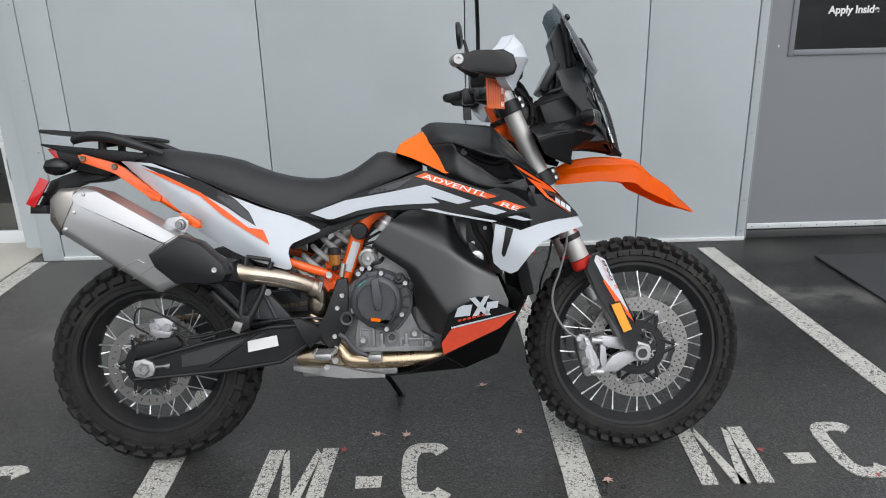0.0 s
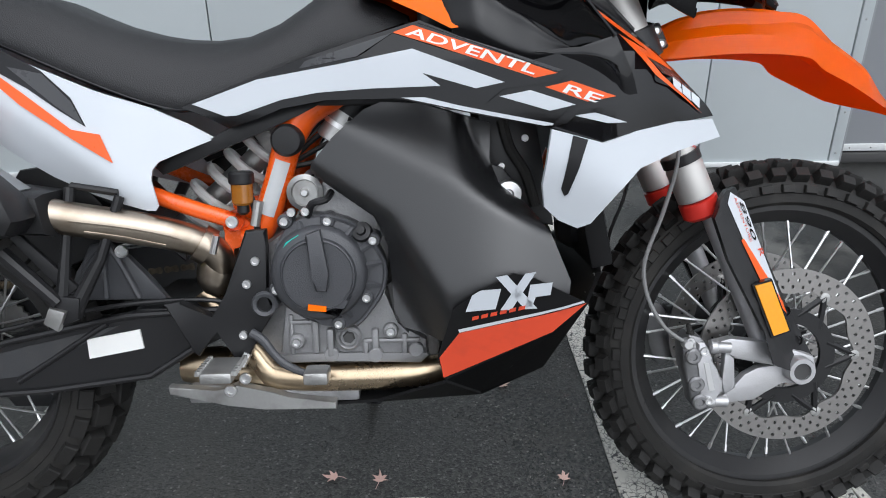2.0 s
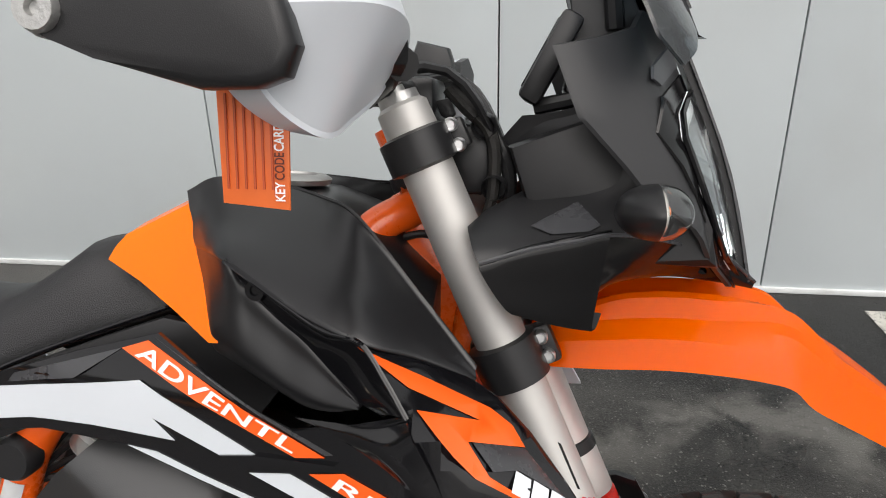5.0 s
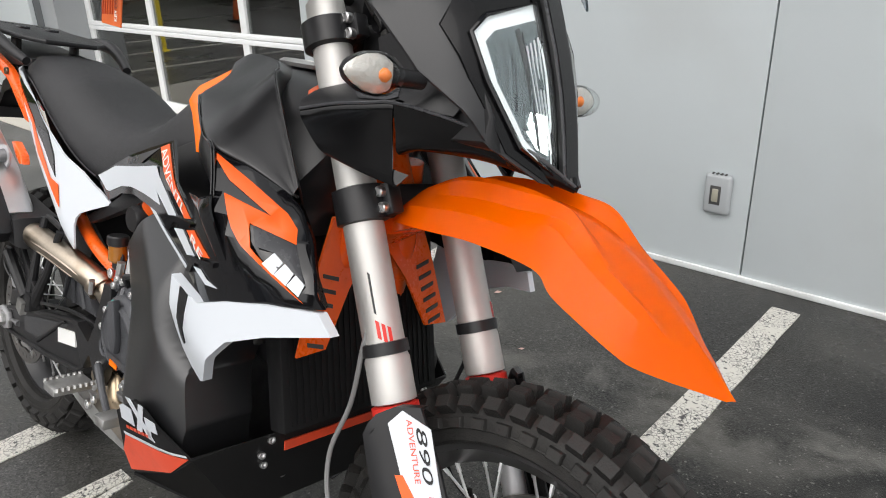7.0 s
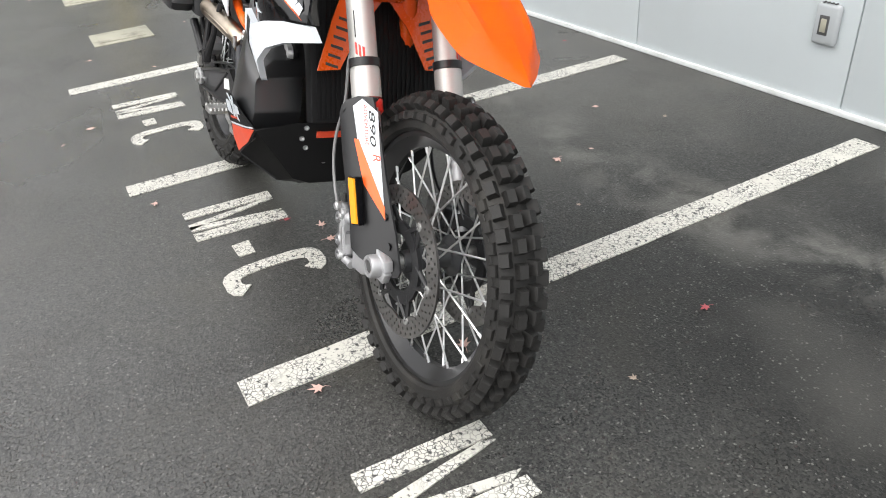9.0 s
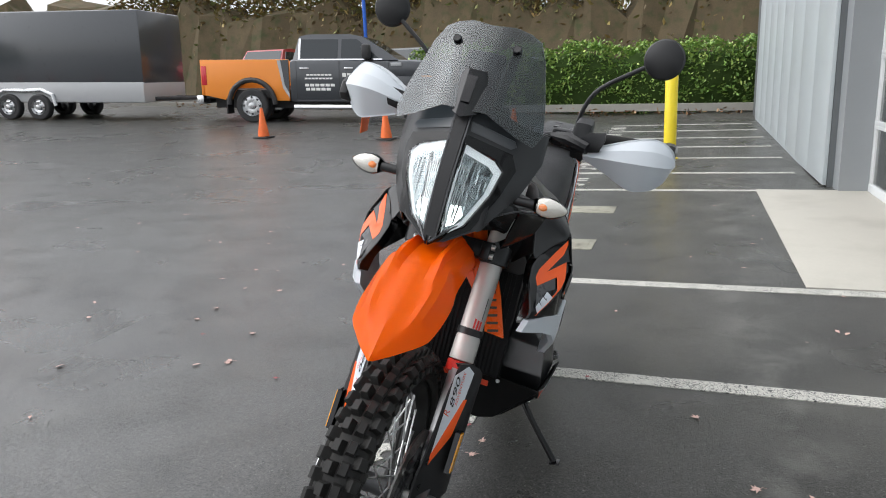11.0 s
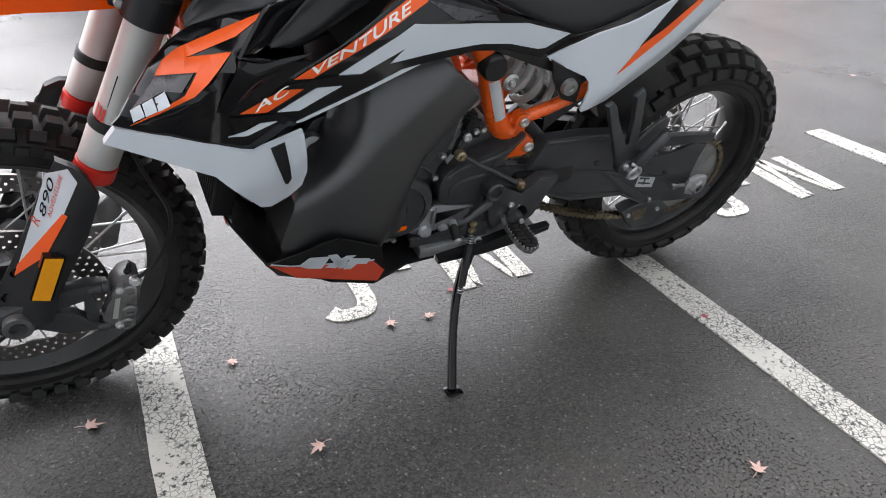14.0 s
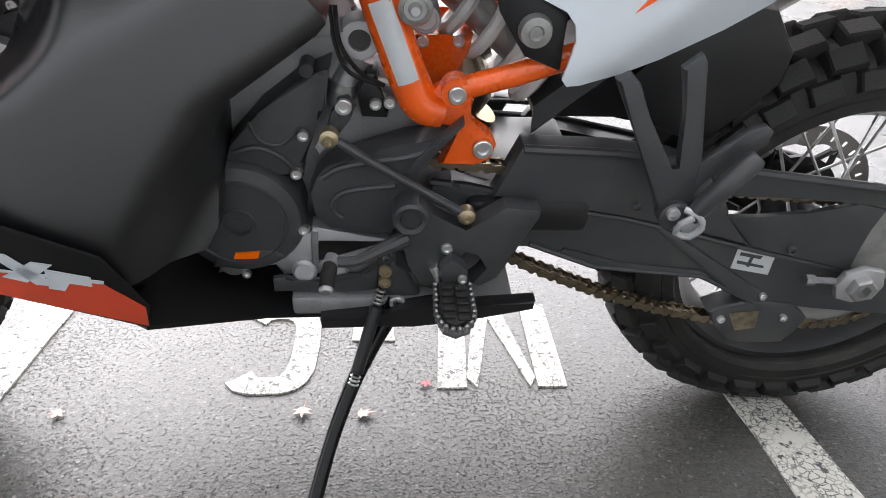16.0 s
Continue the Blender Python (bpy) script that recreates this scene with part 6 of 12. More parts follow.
wing = both("lower_deflector", [(0.318, 0.755), (0.347, 0.747), (0.390, 0.735), (0.440, 0.751), (0.498, 0.762), (0.563, 0.765), (0.580, 0.738), (0.505, 0.721), (0.446, 0.698), (0.414, 0.664), (0.380, 0.617), (0.362, 0.609), (0.334, 0.621), (0.313, 0.641), (0.308, 0.675), (0.314, 0.726)], y_wing, M_WHITE, bike, "white plastic lower deflector", 0.014, 0.0, 0.02)
for w_ob, sy in zip(wing, (-1, 1)):
    part("deflector_slot", cut_sheet([(0.347, 0.746), (0.368, 0.740), (0.357, 0.702), (0.344, 0.662), (0.339, 0.659), (0.334, 0.670)], y_wing, 0.02, 0.004, sy, lift=0.002), M_BLACK, w_ob, "black slot")
lobe_poly = [(0.070, 0.795), (0.133, 0.792), (0.213, 0.768), (0.243, 0.760), (0.240, 0.705), (0.254, 0.668), (0.275, 0.650), (0.295, 0.637), (0.322, 0.606), (0.352, 0.532), (0.345, 0.470), (0.29, 0.44), (0.155, 0.430), (0.100, 0.442), (0.086, 0.466), (0.083, 0.50), (0.078, 0.575), (0.058, 0.622), (-0.032, 0.680), (-0.042, 0.692), (-0.039, 0.702), (-0.005, 0.742), (0.044, 0.784)]
lobes = both("lower_tank_lobe", lobe_poly, y_lobe, M_LOBE, bike, "satin black lower fuel tank", 0.11, 0.0, 0.009, smooth_angle=50)
for l_ob, sy in zip(lobes, (-1, 1)):
    part("tank_mount", prism([(0.235, 0.70), (0.262, 0.690), (0.290, 0.655), (0.282, 0.625), (0.258, 0.620), (0.238, 0.64)], sy * 0.150 - 0.006, sy * 0.150 + 0.006, "y", 0.003), M_BLACK, l_ob)
    part("mount_bolt", lathe([(0, sy * 0.010), (0.006, sy * 0.010), (0.008, sy * 0.013), (0.020, sy * 0.012), (0.022, 0.0)], (0.270, sy * 0.160, 0.650), (0, 1, 0), 22), M_SPOKE, l_ob, "silver mounting bolt")

# ---------------------------------------------------------------- skid plate
def skid():
    objs = []
    for sy in (-1, 1):
        pl = [(0.153, 0.411), (0.177, 0.497), (0.263, 0.553), (0.294, 0.545), (0.378, 0.498), (0.325, 0.453), (0.166, 0.372)]
        ob = part("skid_side", cut_sheet(pl, y_guard, 0.04, 0.004, sy), M_PLATE, sk, "black engine guard plate with decals")
        part("skid_decal", cut_sheet([(0.186, 0.456), (0.374, 0.499), (0.325, 0.455), (0.162, 0.376), (0.156, 0.413)], y_guard, 0.04, 0.001, sy, lift=0.0016), M_REDDECAL, ob, "scuffed red decal")
        part("skid_decal", cut_sheet([(0.184, 0.462), (0.370, 0.504), (0.372, 0.501), (0.186, 0.457)], y_guard, 0.04, 0.001, sy, lift=0.0020), M_WHITE, ob, "white pinstripe")
        # maker's mark drawn as plain shapes
        marks = ([(0.195, 0.492), (0.204, 0.519), (0.217, 0.527), (0.246, 0.529), (0.239, 0.496)], [(0.238, 0.548), (0.254, 0.551), (0.3, 0.496), (0.282, 0.495)], [(0.28, 0.553), (0.295, 0.555), (0.262, 0.494), (0.246, 0.494)], [(0.283, 0.498), (0.288, 0.535), (0.32, 0.538), (0.318, 0.518), (0.297, 0.515), (0.292, 0.499)])
        if sy > 0:
            marks = ([(0.326, 0.494), (0.31, 0.514), (0.273, 0.504), (0.284, 0.47), (0.312, 0.481)], [(0.278, 0.51), (0.261, 0.507), (0.231, 0.454), (0.251, 0.457)], [(0.242, 0.495), (0.224, 0.49), (0.258, 0.461), (0.278, 0.471)], [(0.234, 0.483), (0.195, 0.469), (0.198, 0.453), (0.218, 0.459), (0.227, 0.446), (0.241, 0.45)])
        for q in marks:
            part("skid_mark", cut_sheet(q, y_guard, 0.04, 0.001, sy, lift=0.0022), M_WHITE, ob, "white maker's mark")
        if sy < 0:
            for k in range(6):
                x0, z0 = 0.2045 + 0.0136 * k, 0.4775 + 0.0031 * k
                part("skid_mark", cut_sheet([(x0, z0), (x0 + 0.0095, z0 + 0.0022), (x0 + 0.0100, z0 + 0.0082), (x0 + 0.0005, z0 + 0.0060)], y_guard, 0.04, 0.001, sy, lift=0.0024), M_REDDECAL, ob, "red lettering bar")
        # lower plate folded inwards under the decal, with its drain holes
        T, R, B1, B2 = Vector((0.378, sy * y_guard(0.378, 0.498), 0.498)), Vector((0.166, sy * y_guard(0.166, 0.372), 0.372)), Vector((0.225, sy * 0.168, 0.318)), Vector((0.330, sy * 0.163, 0.357))
        bm = bmesh.new()
        bm.faces.new([bm.verts.new(p) for p in ((T, R, B1, B2) if sy > 0 else (T, B2, B1, R))])
        bmesh.ops.solidify(bm, geom=bm.faces[:], thickness=0.004)
        low = part("skid_lower", bm, M_PLATE, sk, "black engine guard plate", smooth=False)
        for a in range(4):
            for b in range(2):
                u, v = 0.34 + 0.13 * a + 0.03 * b, 0.40 + 0.24 * b
                c = R.lerp(T, u).lerp(B1.lerp(B2, u), v)
                du, dv = (T - R).normalized() * 0.007, (B1 - R).normalized() * 0.005
                nrm = (T - R).cross(B1 - R).normalized() * (-0.001 if sy > 0 else 0.001)
                bm = bmesh.new()
                bm.faces.new([bm.verts.new(c + nrm * k + p) for k, p in ((1, du), (1, dv), (1, -du), (1, -dv))])
                bmesh.ops.solidify(bm, geom=bm.faces[:], thickness=0.0006)
                part("drain_slot", bm, M_DARK, low, smooth=False)
    bm = bmesh.new()
    F = lambda *q: bm.faces.new([bm.verts.new(p) for p in q])
    yt, yb = y_guard(0.378, 0.498), y_guard(0.294, 0.382)
    F((0.415, -0.195, 0.525), (0.415, 0.195, 0.525), (0.330, 0.163, 0.357), (0.330, -0.163, 0.357))
    for sy in (-1, 1):
        q = [(0.378, sy * yt, 0.498), (0.415, sy * 0.195, 0.525), (0.330, sy * 0.163, 0.357)]
        F(*(q if sy > 0 else q[::-1]))
    F((0.330, -0.163, 0.357), (0.330, 0.163, 0.357), (0.225, 0.168, 0.318), (0.225, -0.168, 0.318))
    F((0.166, -y_guard(0.166, 0.372), 0.372), (0.225, -0.168, 0.318), (0.225, 0.168, 0.318), (0.166, y_guard(0.166, 0.372), 0.372), (0.05, 0.15, 0.300), (-0.02, 0.14, 0.292), (-0.02, -0.14, 0.292), (0.05, -0.15, 0.300))
    bmesh.ops.remove_doubles(bm, verts=bm.verts[:], dist=0.001)
    bmesh.ops.solidify(bm, geom=bm.faces[:], thickness=0.005)
    part("skid_front", bm, M_PLATE, sk, "black engine guard plate", angle=20)
    part("skid_decal", box(0.4095, 0.4125, -0.14, 0.14, 0.488, 0.503, 0, None, None), M_REDDECAL, sk, "red decal stripe").matrix_basis = Matrix.Translation((0.0015, 0, 0))
    # small mark over the stripe, as plain shapes
    for q in (((-0.043, 0.506), (-0.020, 0.506), (-0.016, 0.520), (-0.036, 0.520)), ((-0.018, 0.506), (-0.010, 0.506), (0.014, 0.526), (0.006, 0.526)), ((-0.006, 0.526), (0.002, 0.526), (0.012, 0.506), (0.004, 0.506)), ((0.014, 0.504), (0.019, 0.504), (0.040, 0.512), (0.038, 0.522), (0.018, 0.522))):
        part("front_mark", front_sheet([(-y, z) for y, z in q], lambda y, z: 0.4105 + 0.506 * (z - 0.515), 0.001, 0.05, 0.004), M_WHITE, sk, "white maker's mark")
    bolts("skid_bolt", [(0.410, -0.165, 0.512), (0.396, -0.170, 0.482), (0.382, -0.155, 0.455), (0.410, 0.165, 0.512), (0.358, -0.10, 0.41)], 1, 0.006, M_SPOKE, sk, (1, 0, 0.2))


bm = bmesh.new()
box(0.20, 0.30, -0.14, 0.14, 0.330, 0.345, 0.004, bm, Matrix.Translation((0, 0, 0)))
sk = part("skid_plate", bm, M_BLACK, bike, "black engine guard with red and white decals")
skid()

# belly plate of bare alloy on either side
for sy in (-1, 1):
    part("side_plate", prism([(-0.295, 0.335), (-0.243, 0.329), (-0.217, 0.324), (-0.197, 0.330), (-0.180, 0.338), (-0.163, 0.328), (-0.123, 0.324), (-0.097, 0.310), (-0.017, 0.304), (-0.018, 0.289), (-0.138, 0.292), (-0.198, 0.300), (-0.294, 0.320)], sy * 0.155 - 0.010, sy * 0.155 + 0.010, "y", 0.003), M_BELLY if sy < 0 else M_BLACK, bike, "worn alloy side plate" if sy < 0 else "black alloy side plate")
bolts("plate_bolt", [(-0.165, 0.349), (-0.191, 0.328)], -0.166, 0.010, M_SPOKE, bike)
part("engine_sump", box(-0.27, 0.02, -0.145, 0.145, 0.295, 0.325, 0.006), M_CASE, bike)

# the front end hangs a touch to the bike's right
FRONT = Matrix.Translation((0.45, 0, 1.0)) @ Matrix.Rotation(radians(-1.0), 4, "X") @ Matrix.Translation((-0.45, 0, -1.0))
for o in list(bike.children):
    if o.name.split(".")[0] in ("front_wheel", "fork_leg", "fork_guard", "brake_caliper", "front_axle", "brake_hose"):
        o.matrix_basis = FRONT @ o.matrix_basis

# ---------------------------------------------------------------- engine
bm = bmesh.new()
prism([(-0.165, 0.345), (0.150, 0.340), (0.165, 0.400), (0.150, 0.470), (0.115, 0.560), (0.110, 0.640), (0.060, 0.700), (-0.035, 0.680), (-0.060, 0.600), (-0.150, 0.560), (-0.175, 0.450)], -0.118, 0.075, "y", 0.010, bm)
engine = part("engine", bm, M_CASE, bike, "grey cast alloy parallel-twin engine")
case = part("lower_case", prism([(-0.098, 0.470), (-0.110, 0.384), (-0.104, 0.370), (-0.016, 0.374), (0.125, 0.368), (0.137, 0.378), (0.136, 0.401), (0.108, 0.418), (0.082, 0.428), (0.072, 0.490), (0.0, 0.50)], -0.138, -0.100, "y", 0.006), M_CASE, engine, "grey cast lower crankcase")
part("case_flange", prism([(-0.112, 0.382), (-0.104, 0.366), (-0.016, 0.369), (0.125, 0.363), (0.139, 0.376), (0.136, 0.384), (0.12, 0.378), (-0.016, 0.383), (-0.095, 0.381)], -0.149, -0.110, "y", 0.003), M_CASE, case)
for x0, x1, z0, z1, y in ((-0.056, -0.044, 0.382, 0.446, -0.147), (-0.031, -0.019, 0.376, 0.426, -0.151), (0.044, 0.056, 0.374, 0.424, -0.149), (0.028, 0.038, 0.378, 0.404, -0.145), (0.094, 0.104, 0.372, 0.414, -0.146), (-0.094, -0.086, 0.378, 0.450, -0.144)):
    part("case_rib", box(x0, x1, y, -0.120, z0, z1, 0.004), M_CASE, case)
part("case_rib", box(-0.09, -0.02, -0.1445, -0.12, 0.432, 0.440, 0.003), M_CASE, case)
part("case_rib", box(0.03, 0.125, -0.1455, -0.12, 0.398, 0.406, 0.003), M_CASE, case)
part("oil_plug", lathe([(0.021, 0.02), (0.021, -0.012), (0.017, -0.016), (0.015, -0.014), (0.014, -0.006), (0, -0.006)], (0.006, -0.140, 0.410), (0, 1, 0), 28), M_CASE, case, "round oil filter cover")
part("oil_plug_star", lathe([(0, -0.010), (0.009, -0.010), (0.011, -0.004)], (0.006, -0.142, 0.410), (0, 1, 0), 6), M_DARK, case)
for bx, bz in ((-0.081, 0.404), (0.076, 0.420), (0.118, 0.386), (-0.024, 0.380), (0.050, 0.378)):
    part("case_boss", lathe([(0.013, 0.02), (0.013, -0.006), (0.011, -0.008), (0, -0.008)], (bx, -0.142, bz), (0, 1, 0), 18), M_CASE, case)
bolts("case_bolt", [(-0.081, 0.404), (0.076, 0.420)], -0.150, 0.0075, M_SPOKE, case)
# clutch cover
CX, CZ = -0.034, 0.527
shell = [(x, z) for x, _, z in spline([(x, 0, z) for x, z in ((-0.110, 0.528), (-0.105, 0.564), (-0.087, 0.599), (-0.054, 0.618), (-0.016, 0.617), (0.022, 0.605), (0.053, 0.573), (0.071, 0.540), (0.068, 0.501), (0.049, 0.468), (0.022, 0.438), (-0.004, 0.434), (-0.050, 0.442), (-0.088, 0.471), (-0.105, 0.501))], 3)]
clutch = part("clutch_cover", prism(shell, -0.164, -0.105, "y", 0.006), M_COVERBLK, engine, "black round clutch cover")
part("cover_dome", lathe([(0.078, 0.0), (0.077, -0.010), (0.071, -0.017), (0.061, -0.020), (0.0585, -0.026), (0.0565, -0.027), (0.055, -0.0235), (0, -0.0235)], (CX, -0.164, CZ), (0, 1, 0), 56), M_COVERBLK, clutch)
part("cover_rib", prism([(-0.050, 0.594), (-0.026, 0.603), (-0.015, 0.532), (-0.020, 0.503), (-0.037, 0.503), (-0.042, 0.527)], -0.200, -0.186, "y", 0.004), M_COVERBLK, clutch)
part("cover_chord", prism([(-0.088, 0.505), (-0.080, 0.492), (0.012, 0.484), (0.019, 0.493), (0.006, 0.470), (-0.030, 0.464), (-0.068, 0.474)], -0.190, -0.180, "y", 0.003), M_COVERBLK, clutch)
for k, (a, r1) in enumerate(((78, 0.088), (52, 0.092), (28, 0.098), (8, 0.102), (-14, 0.100), (-36, 0.096), (-58, 0.090), (110, 0.088))):
    c, d = math.cos(radians(a)), math.sin(radians(a))
    part("cover_fin", tube([(CX + 0.072 * c, -0.168, CZ + 0.072 * d), (CX + r1 * c, -0.162, CZ + r1 * d)], [0.0065, 0.0045], 6), M_COVERBLK, clutch)
part("cover_trace", tube([(x, -0.1655, z) for x, z in shell[11:31]], 0.0035, 6), M_COVERBLK, clutch)
part("oil_decal", prism([(-0.0975, 0.553), (-0.088, 0.551), (-0.076, 0.567), (-0.058, 0.582), (-0.063, 0.592), (-0.083, 0.580)], -0.1815, -0.165, "y"), M_CYAN, clutch, "turquoise oil decal")
part("cover_mark", prism([(-0.051, 0.481), (-0.022, 0.477), (-0.023, 0.468), (-0.052, 0.471)], -0.192, -0.186, "y"), M_ORANGE, clutch, "orange maker's mark")
for bx, bz in ((-0.086, 0.611), (-0.018, 0.611), (0.053, 0.579), (0.040, 0.484), (-0.007, 0.441), (-0.105, 0.500)):
    part("bolt_boss", lathe([(0.012, 0.03), (0.012, -0.004), (0.010, -0.006), (0, -0.006)], (bx, -0.162, bz), (0, 1, 0), 18), M_COVERBLK, clutch)
bolts("cover_bolt", [(-0.086, 0.611), (-0.018, 0.611), (0.053, 0.579), (0.040, 0.484), (-0.007, 0.441), (-0.105, 0.500), (-0.074, 0.626), (-0.052, 0.627)], -0.168, 0.0072, M_SPOKE, clutch)
part("filler_cap", lathe([(0.016, 0.02), (0.017, -0.004), (0.015, -0.010), (0.008, -0.011), (0.007, -0.020), (0, -0.021)], (0.036, -0.158, 0.590), (0.1, 1, -0.45), 18), M_BLACK, clutch, "black oil filler cap")
part("cover_lever", tube([(-0.050, -0.160, 0.618), (-0.040, -0.172, 0.640), (-0.020, -0.168, 0.645), (-0.012, -0.150, 0.655)], 0.006, 8, steps=3), M_BLACK, clutch)
part("water_hose", tube([(0.060, -0.130, 0.50), (0.085, -0.140, 0.53), (0.080, -0.140, 0.60), (0.045, -0.128, 0.655), (0.02, -0.10, 0.70)], 0.011, 10, steps=4), M_RUBBER, engine)
# cylinder and injectors
part("cylinder", prism([(-0.055, 0.66), (0.10, 0.62), (0.15, 0.76), (0.02, 0.80)], -0.105, 0.105, "y", 0.008), M_CASE, engine, "grey cylinder block")
for sy in (-1, 1):
    part("frame_bung", lathe([(r * (1.0 if sy < 0 else 0.6), h) for r, h in ((0.028, 0), (0.030, sy * 0.010), (0.022, sy * 0.014), (0.020, sy * 0.010), (0, sy * 0.010))], (-0.058 if sy < 0 else -0.130, sy * 0.118, 0.652 if sy < 0 else 0.697), (0, 1, 0), 28), M_ALLOY, engine, "round silver engine mount")
    part("mount_bolt", lathe([(0, sy * 0.018), (0.005, sy * 0.018), (0.007, sy * 0.014), (0.008, sy * 0.008)], (-0.058 if sy < 0 else -0.130, sy * 0.118, 0.652 if sy < 0 else 0.697), (0, 1, 0), 12), M_SPOKE, engine)
part("throttle_body", lathe([(0.024, -0.04), (0.028, -0.038), (0.028, 0.03), (0.024, 0.032)], (0.005, -0.085, 0.765), (0.55, 0, 0.85), 24, closed=True), M_ALLOY, engine)
part("hose_clip", lathe([(0.030, -0.004), (0.032, -0.004), (0.032, 0.004), (0.030, 0.004)], (0.0, -0.085, 0.757), (0.55, 0, 0.85), 24, closed=True), M_SPOKE, engine)
part("intake_boot", lathe([(0.03, 0.0), (0.034, 0.03), (0.034, 0.06), (0.03, 0.09)], (0.015, -0.085, 0.775), (0.55, 0, 0.85), 24), M_BLACK, engine)
for i in range(4):
    zz = 0.70 + 0.02 * i
    part("wiring", tube([(-0.16, -0.09 + 0.012 * i, 0.50 + 0.02 * i), (-0.125, -0.105, 0.60 + 0.01 * i), (-0.10, -0.10, 0.68), (-0.04, -0.09, zz), (0.02, -0.11, zz + 0.03)], 0.0045, 6, steps=4), M_BLACK, engine)
# left side covers
GX, GZ = (0.076, 0.435)
genc = part("generator_cover", lathe([(0.078, -0.05), (0.079, 0.004), (0.074, 0.012), (0.060, 0.0165), (0.0585, 0.0195), (0.057, 0.0195), (0.0555, 0.0165), (0.021, 0.0165), (0.020, 0.0185), (0.0175, 0.0185), (0.0165, 0.013), (0, 0.013)], (GX, 0.118, GZ), (0, 1, 0), 56), M_ARM, engine, "black round generator cover")
part("cover_socket", lathe([(0, 0.004), (0.006, 0.004), (0.0075, 0.0), (0.009, 0.0)], (GX, 0.128, GZ), (0, 1, 0), 6), M_DARK, genc)
part("cover_foot", prism([(0.106, 0.394), (0.034, 0.396), (0.022, 0.383), (0.05, 0.369), (0.114, 0.367)], 0.10, 0.136, "y", 0.004), M_ARM, genc)
part("cover_mark", prism([(0.084, 0.392), (0.054, 0.394), (0.057, 0.384), (0.087, 0.383)], 0.132, 0.1375, "y"), M_ORANGE, genc, "orange maker's mark")
part("sight_glass", lathe([(0.016, -0.01), (0.016, 0.003), (0.012, 0.005), (0, 0.004)], (0.092, 0.122, 0.363), (0, 1, 0), 20), M_ALLOY, genc, "round oil sight glass")
upc = part("upper_left_cover", prism([(-0.041, 0.629), (-0.026, 0.622), (-0.001, 0.609), (0.041, 0.575), (0.077, 0.533), (0.086, 0.509), (0.058, 0.502), (0.02, 0.495), (0.002, 0.491), (-0.007, 0.51), (-0.015, 0.555), (-0.031, 0.576)], 0.06, 0.120, "y", 0.006), M_ARM, engine, "black cam chain cover")
part("cover_arc", tube([(0.074, 0.12, 0.523), (0.046, 0.12, 0.531), (0.019, 0.12, 0.519), (0.004, 0.12, 0.498)], 0.004, 8, steps=4), M_ARM, upc)
part("cover_arc", tube([(0.052, 0.119, 0.563), (0.041, 0.119, 0.539), (0.017, 0.119, 0.536), (-0.004, 0.119, 0.557)], 0.003, 8, steps=4), M_ARM, upc)
for bx, bz in [(0.003, 0.499), (-0.007, 0.549), (-0.001, 0.418), (-0.015, 0.626)]:
    part("bolt_boss", lathe([(0.0085, 0.02), (0.0085, -0.004), (0.007, -0.006), (0, -0.006)], (bx, 0.118, bz), (0, -1, 0), 16), M_ARM, engine)
bolts("cover_bolt", [(0.003, 0.502), (-0.008, 0.552), (-0.001, 0.422)], 0.127, 0.0068, M_SPOKE, engine)
sprc = part("sprocket_cover", prism([(-0.01, 0.475), (-0.018, 0.496), (-0.031, 0.512), (-0.073, 0.526), (-0.125, 0.538), (-0.159, 0.553), (-0.183, 0.558), (-0.157, 0.536), (-0.132, 0.508), (-0.136, 0.488), (-0.143, 0.463), (-0.126, 0.454), (-0.116, 0.435), (-0.115, 0.415), (-0.071, 0.415), (-0.033, 0.423), (-0.015, 0.44)], 0.090, 0.130, "y", 0.007), M_ARM, engine, "black sprocket cover")
part("cover_ridge", tube([(-0.027, 0.129, 0.497), (-0.047, 0.129, 0.51), (-0.079, 0.129, 0.518), (-0.125, 0.129, 0.526), (-0.157, 0.129, 0.538)], 0.0045, 8, steps=3), M_ARM, sprc)
part("cover_ridge", tube([(-0.112, 0.13, 0.488), (-0.072, 0.13, 0.483), (-0.049, 0.13, 0.477), (-0.038, 0.13, 0.464), (-0.039, 0.13, 0.45), (-0.048, 0.13, 0.441)], 0.004, 8, steps=3), M_ARM, sprc)
part("cover_strap", prism([(-0.188, 0.577), (-0.189, 0.57), (-0.135, 0.505), (-0.12, 0.506), (-0.134, 0.525)], 0.118, 0.136, "y", 0.003), M_ARM, sprc)
low = part("lower_case", prism([(-0.001, 0.413), (-0.042, 0.405), (-0.106, 0.4), (-0.103, 0.357), (-0.07, 0.342), (0.033, 0.339), (0.034, 0.365), (0.074, 0.358), (0.116, 0.339)], 0.08, 0.116, "y", 0.006), M_SILVER, engine, "bare alloy lower crankcase")
part("case_ledge", prism([(-0.01, 0.422), (-0.017, 0.422), (-0.071, 0.41), (-0.106, 0.403), (-0.106, 0.398), (-0.015, 0.405), (-0.014, 0.365), (-0.008, 0.365)], 0.10, 0.124, "y", 0.003), M_SILVER, low)
part("case_rib", tube([(-0.013, 0.122, 0.416), (-0.012, 0.122, 0.365)], 0.005, 8), M_CASE, low)
bolts("case_bolt", [(0.076, 0.351), (-0.103, 0.374)], 0.124, 0.006, M_SPOKE, low)
part("drain_plug", lathe([(0, 0.014), (0.012, 0.014), (0.016, 0.010), (0.016, -0.01)], (0.003, 0.115, 0.35), (0, 1, 0.25), 20), M_SILVER, low)
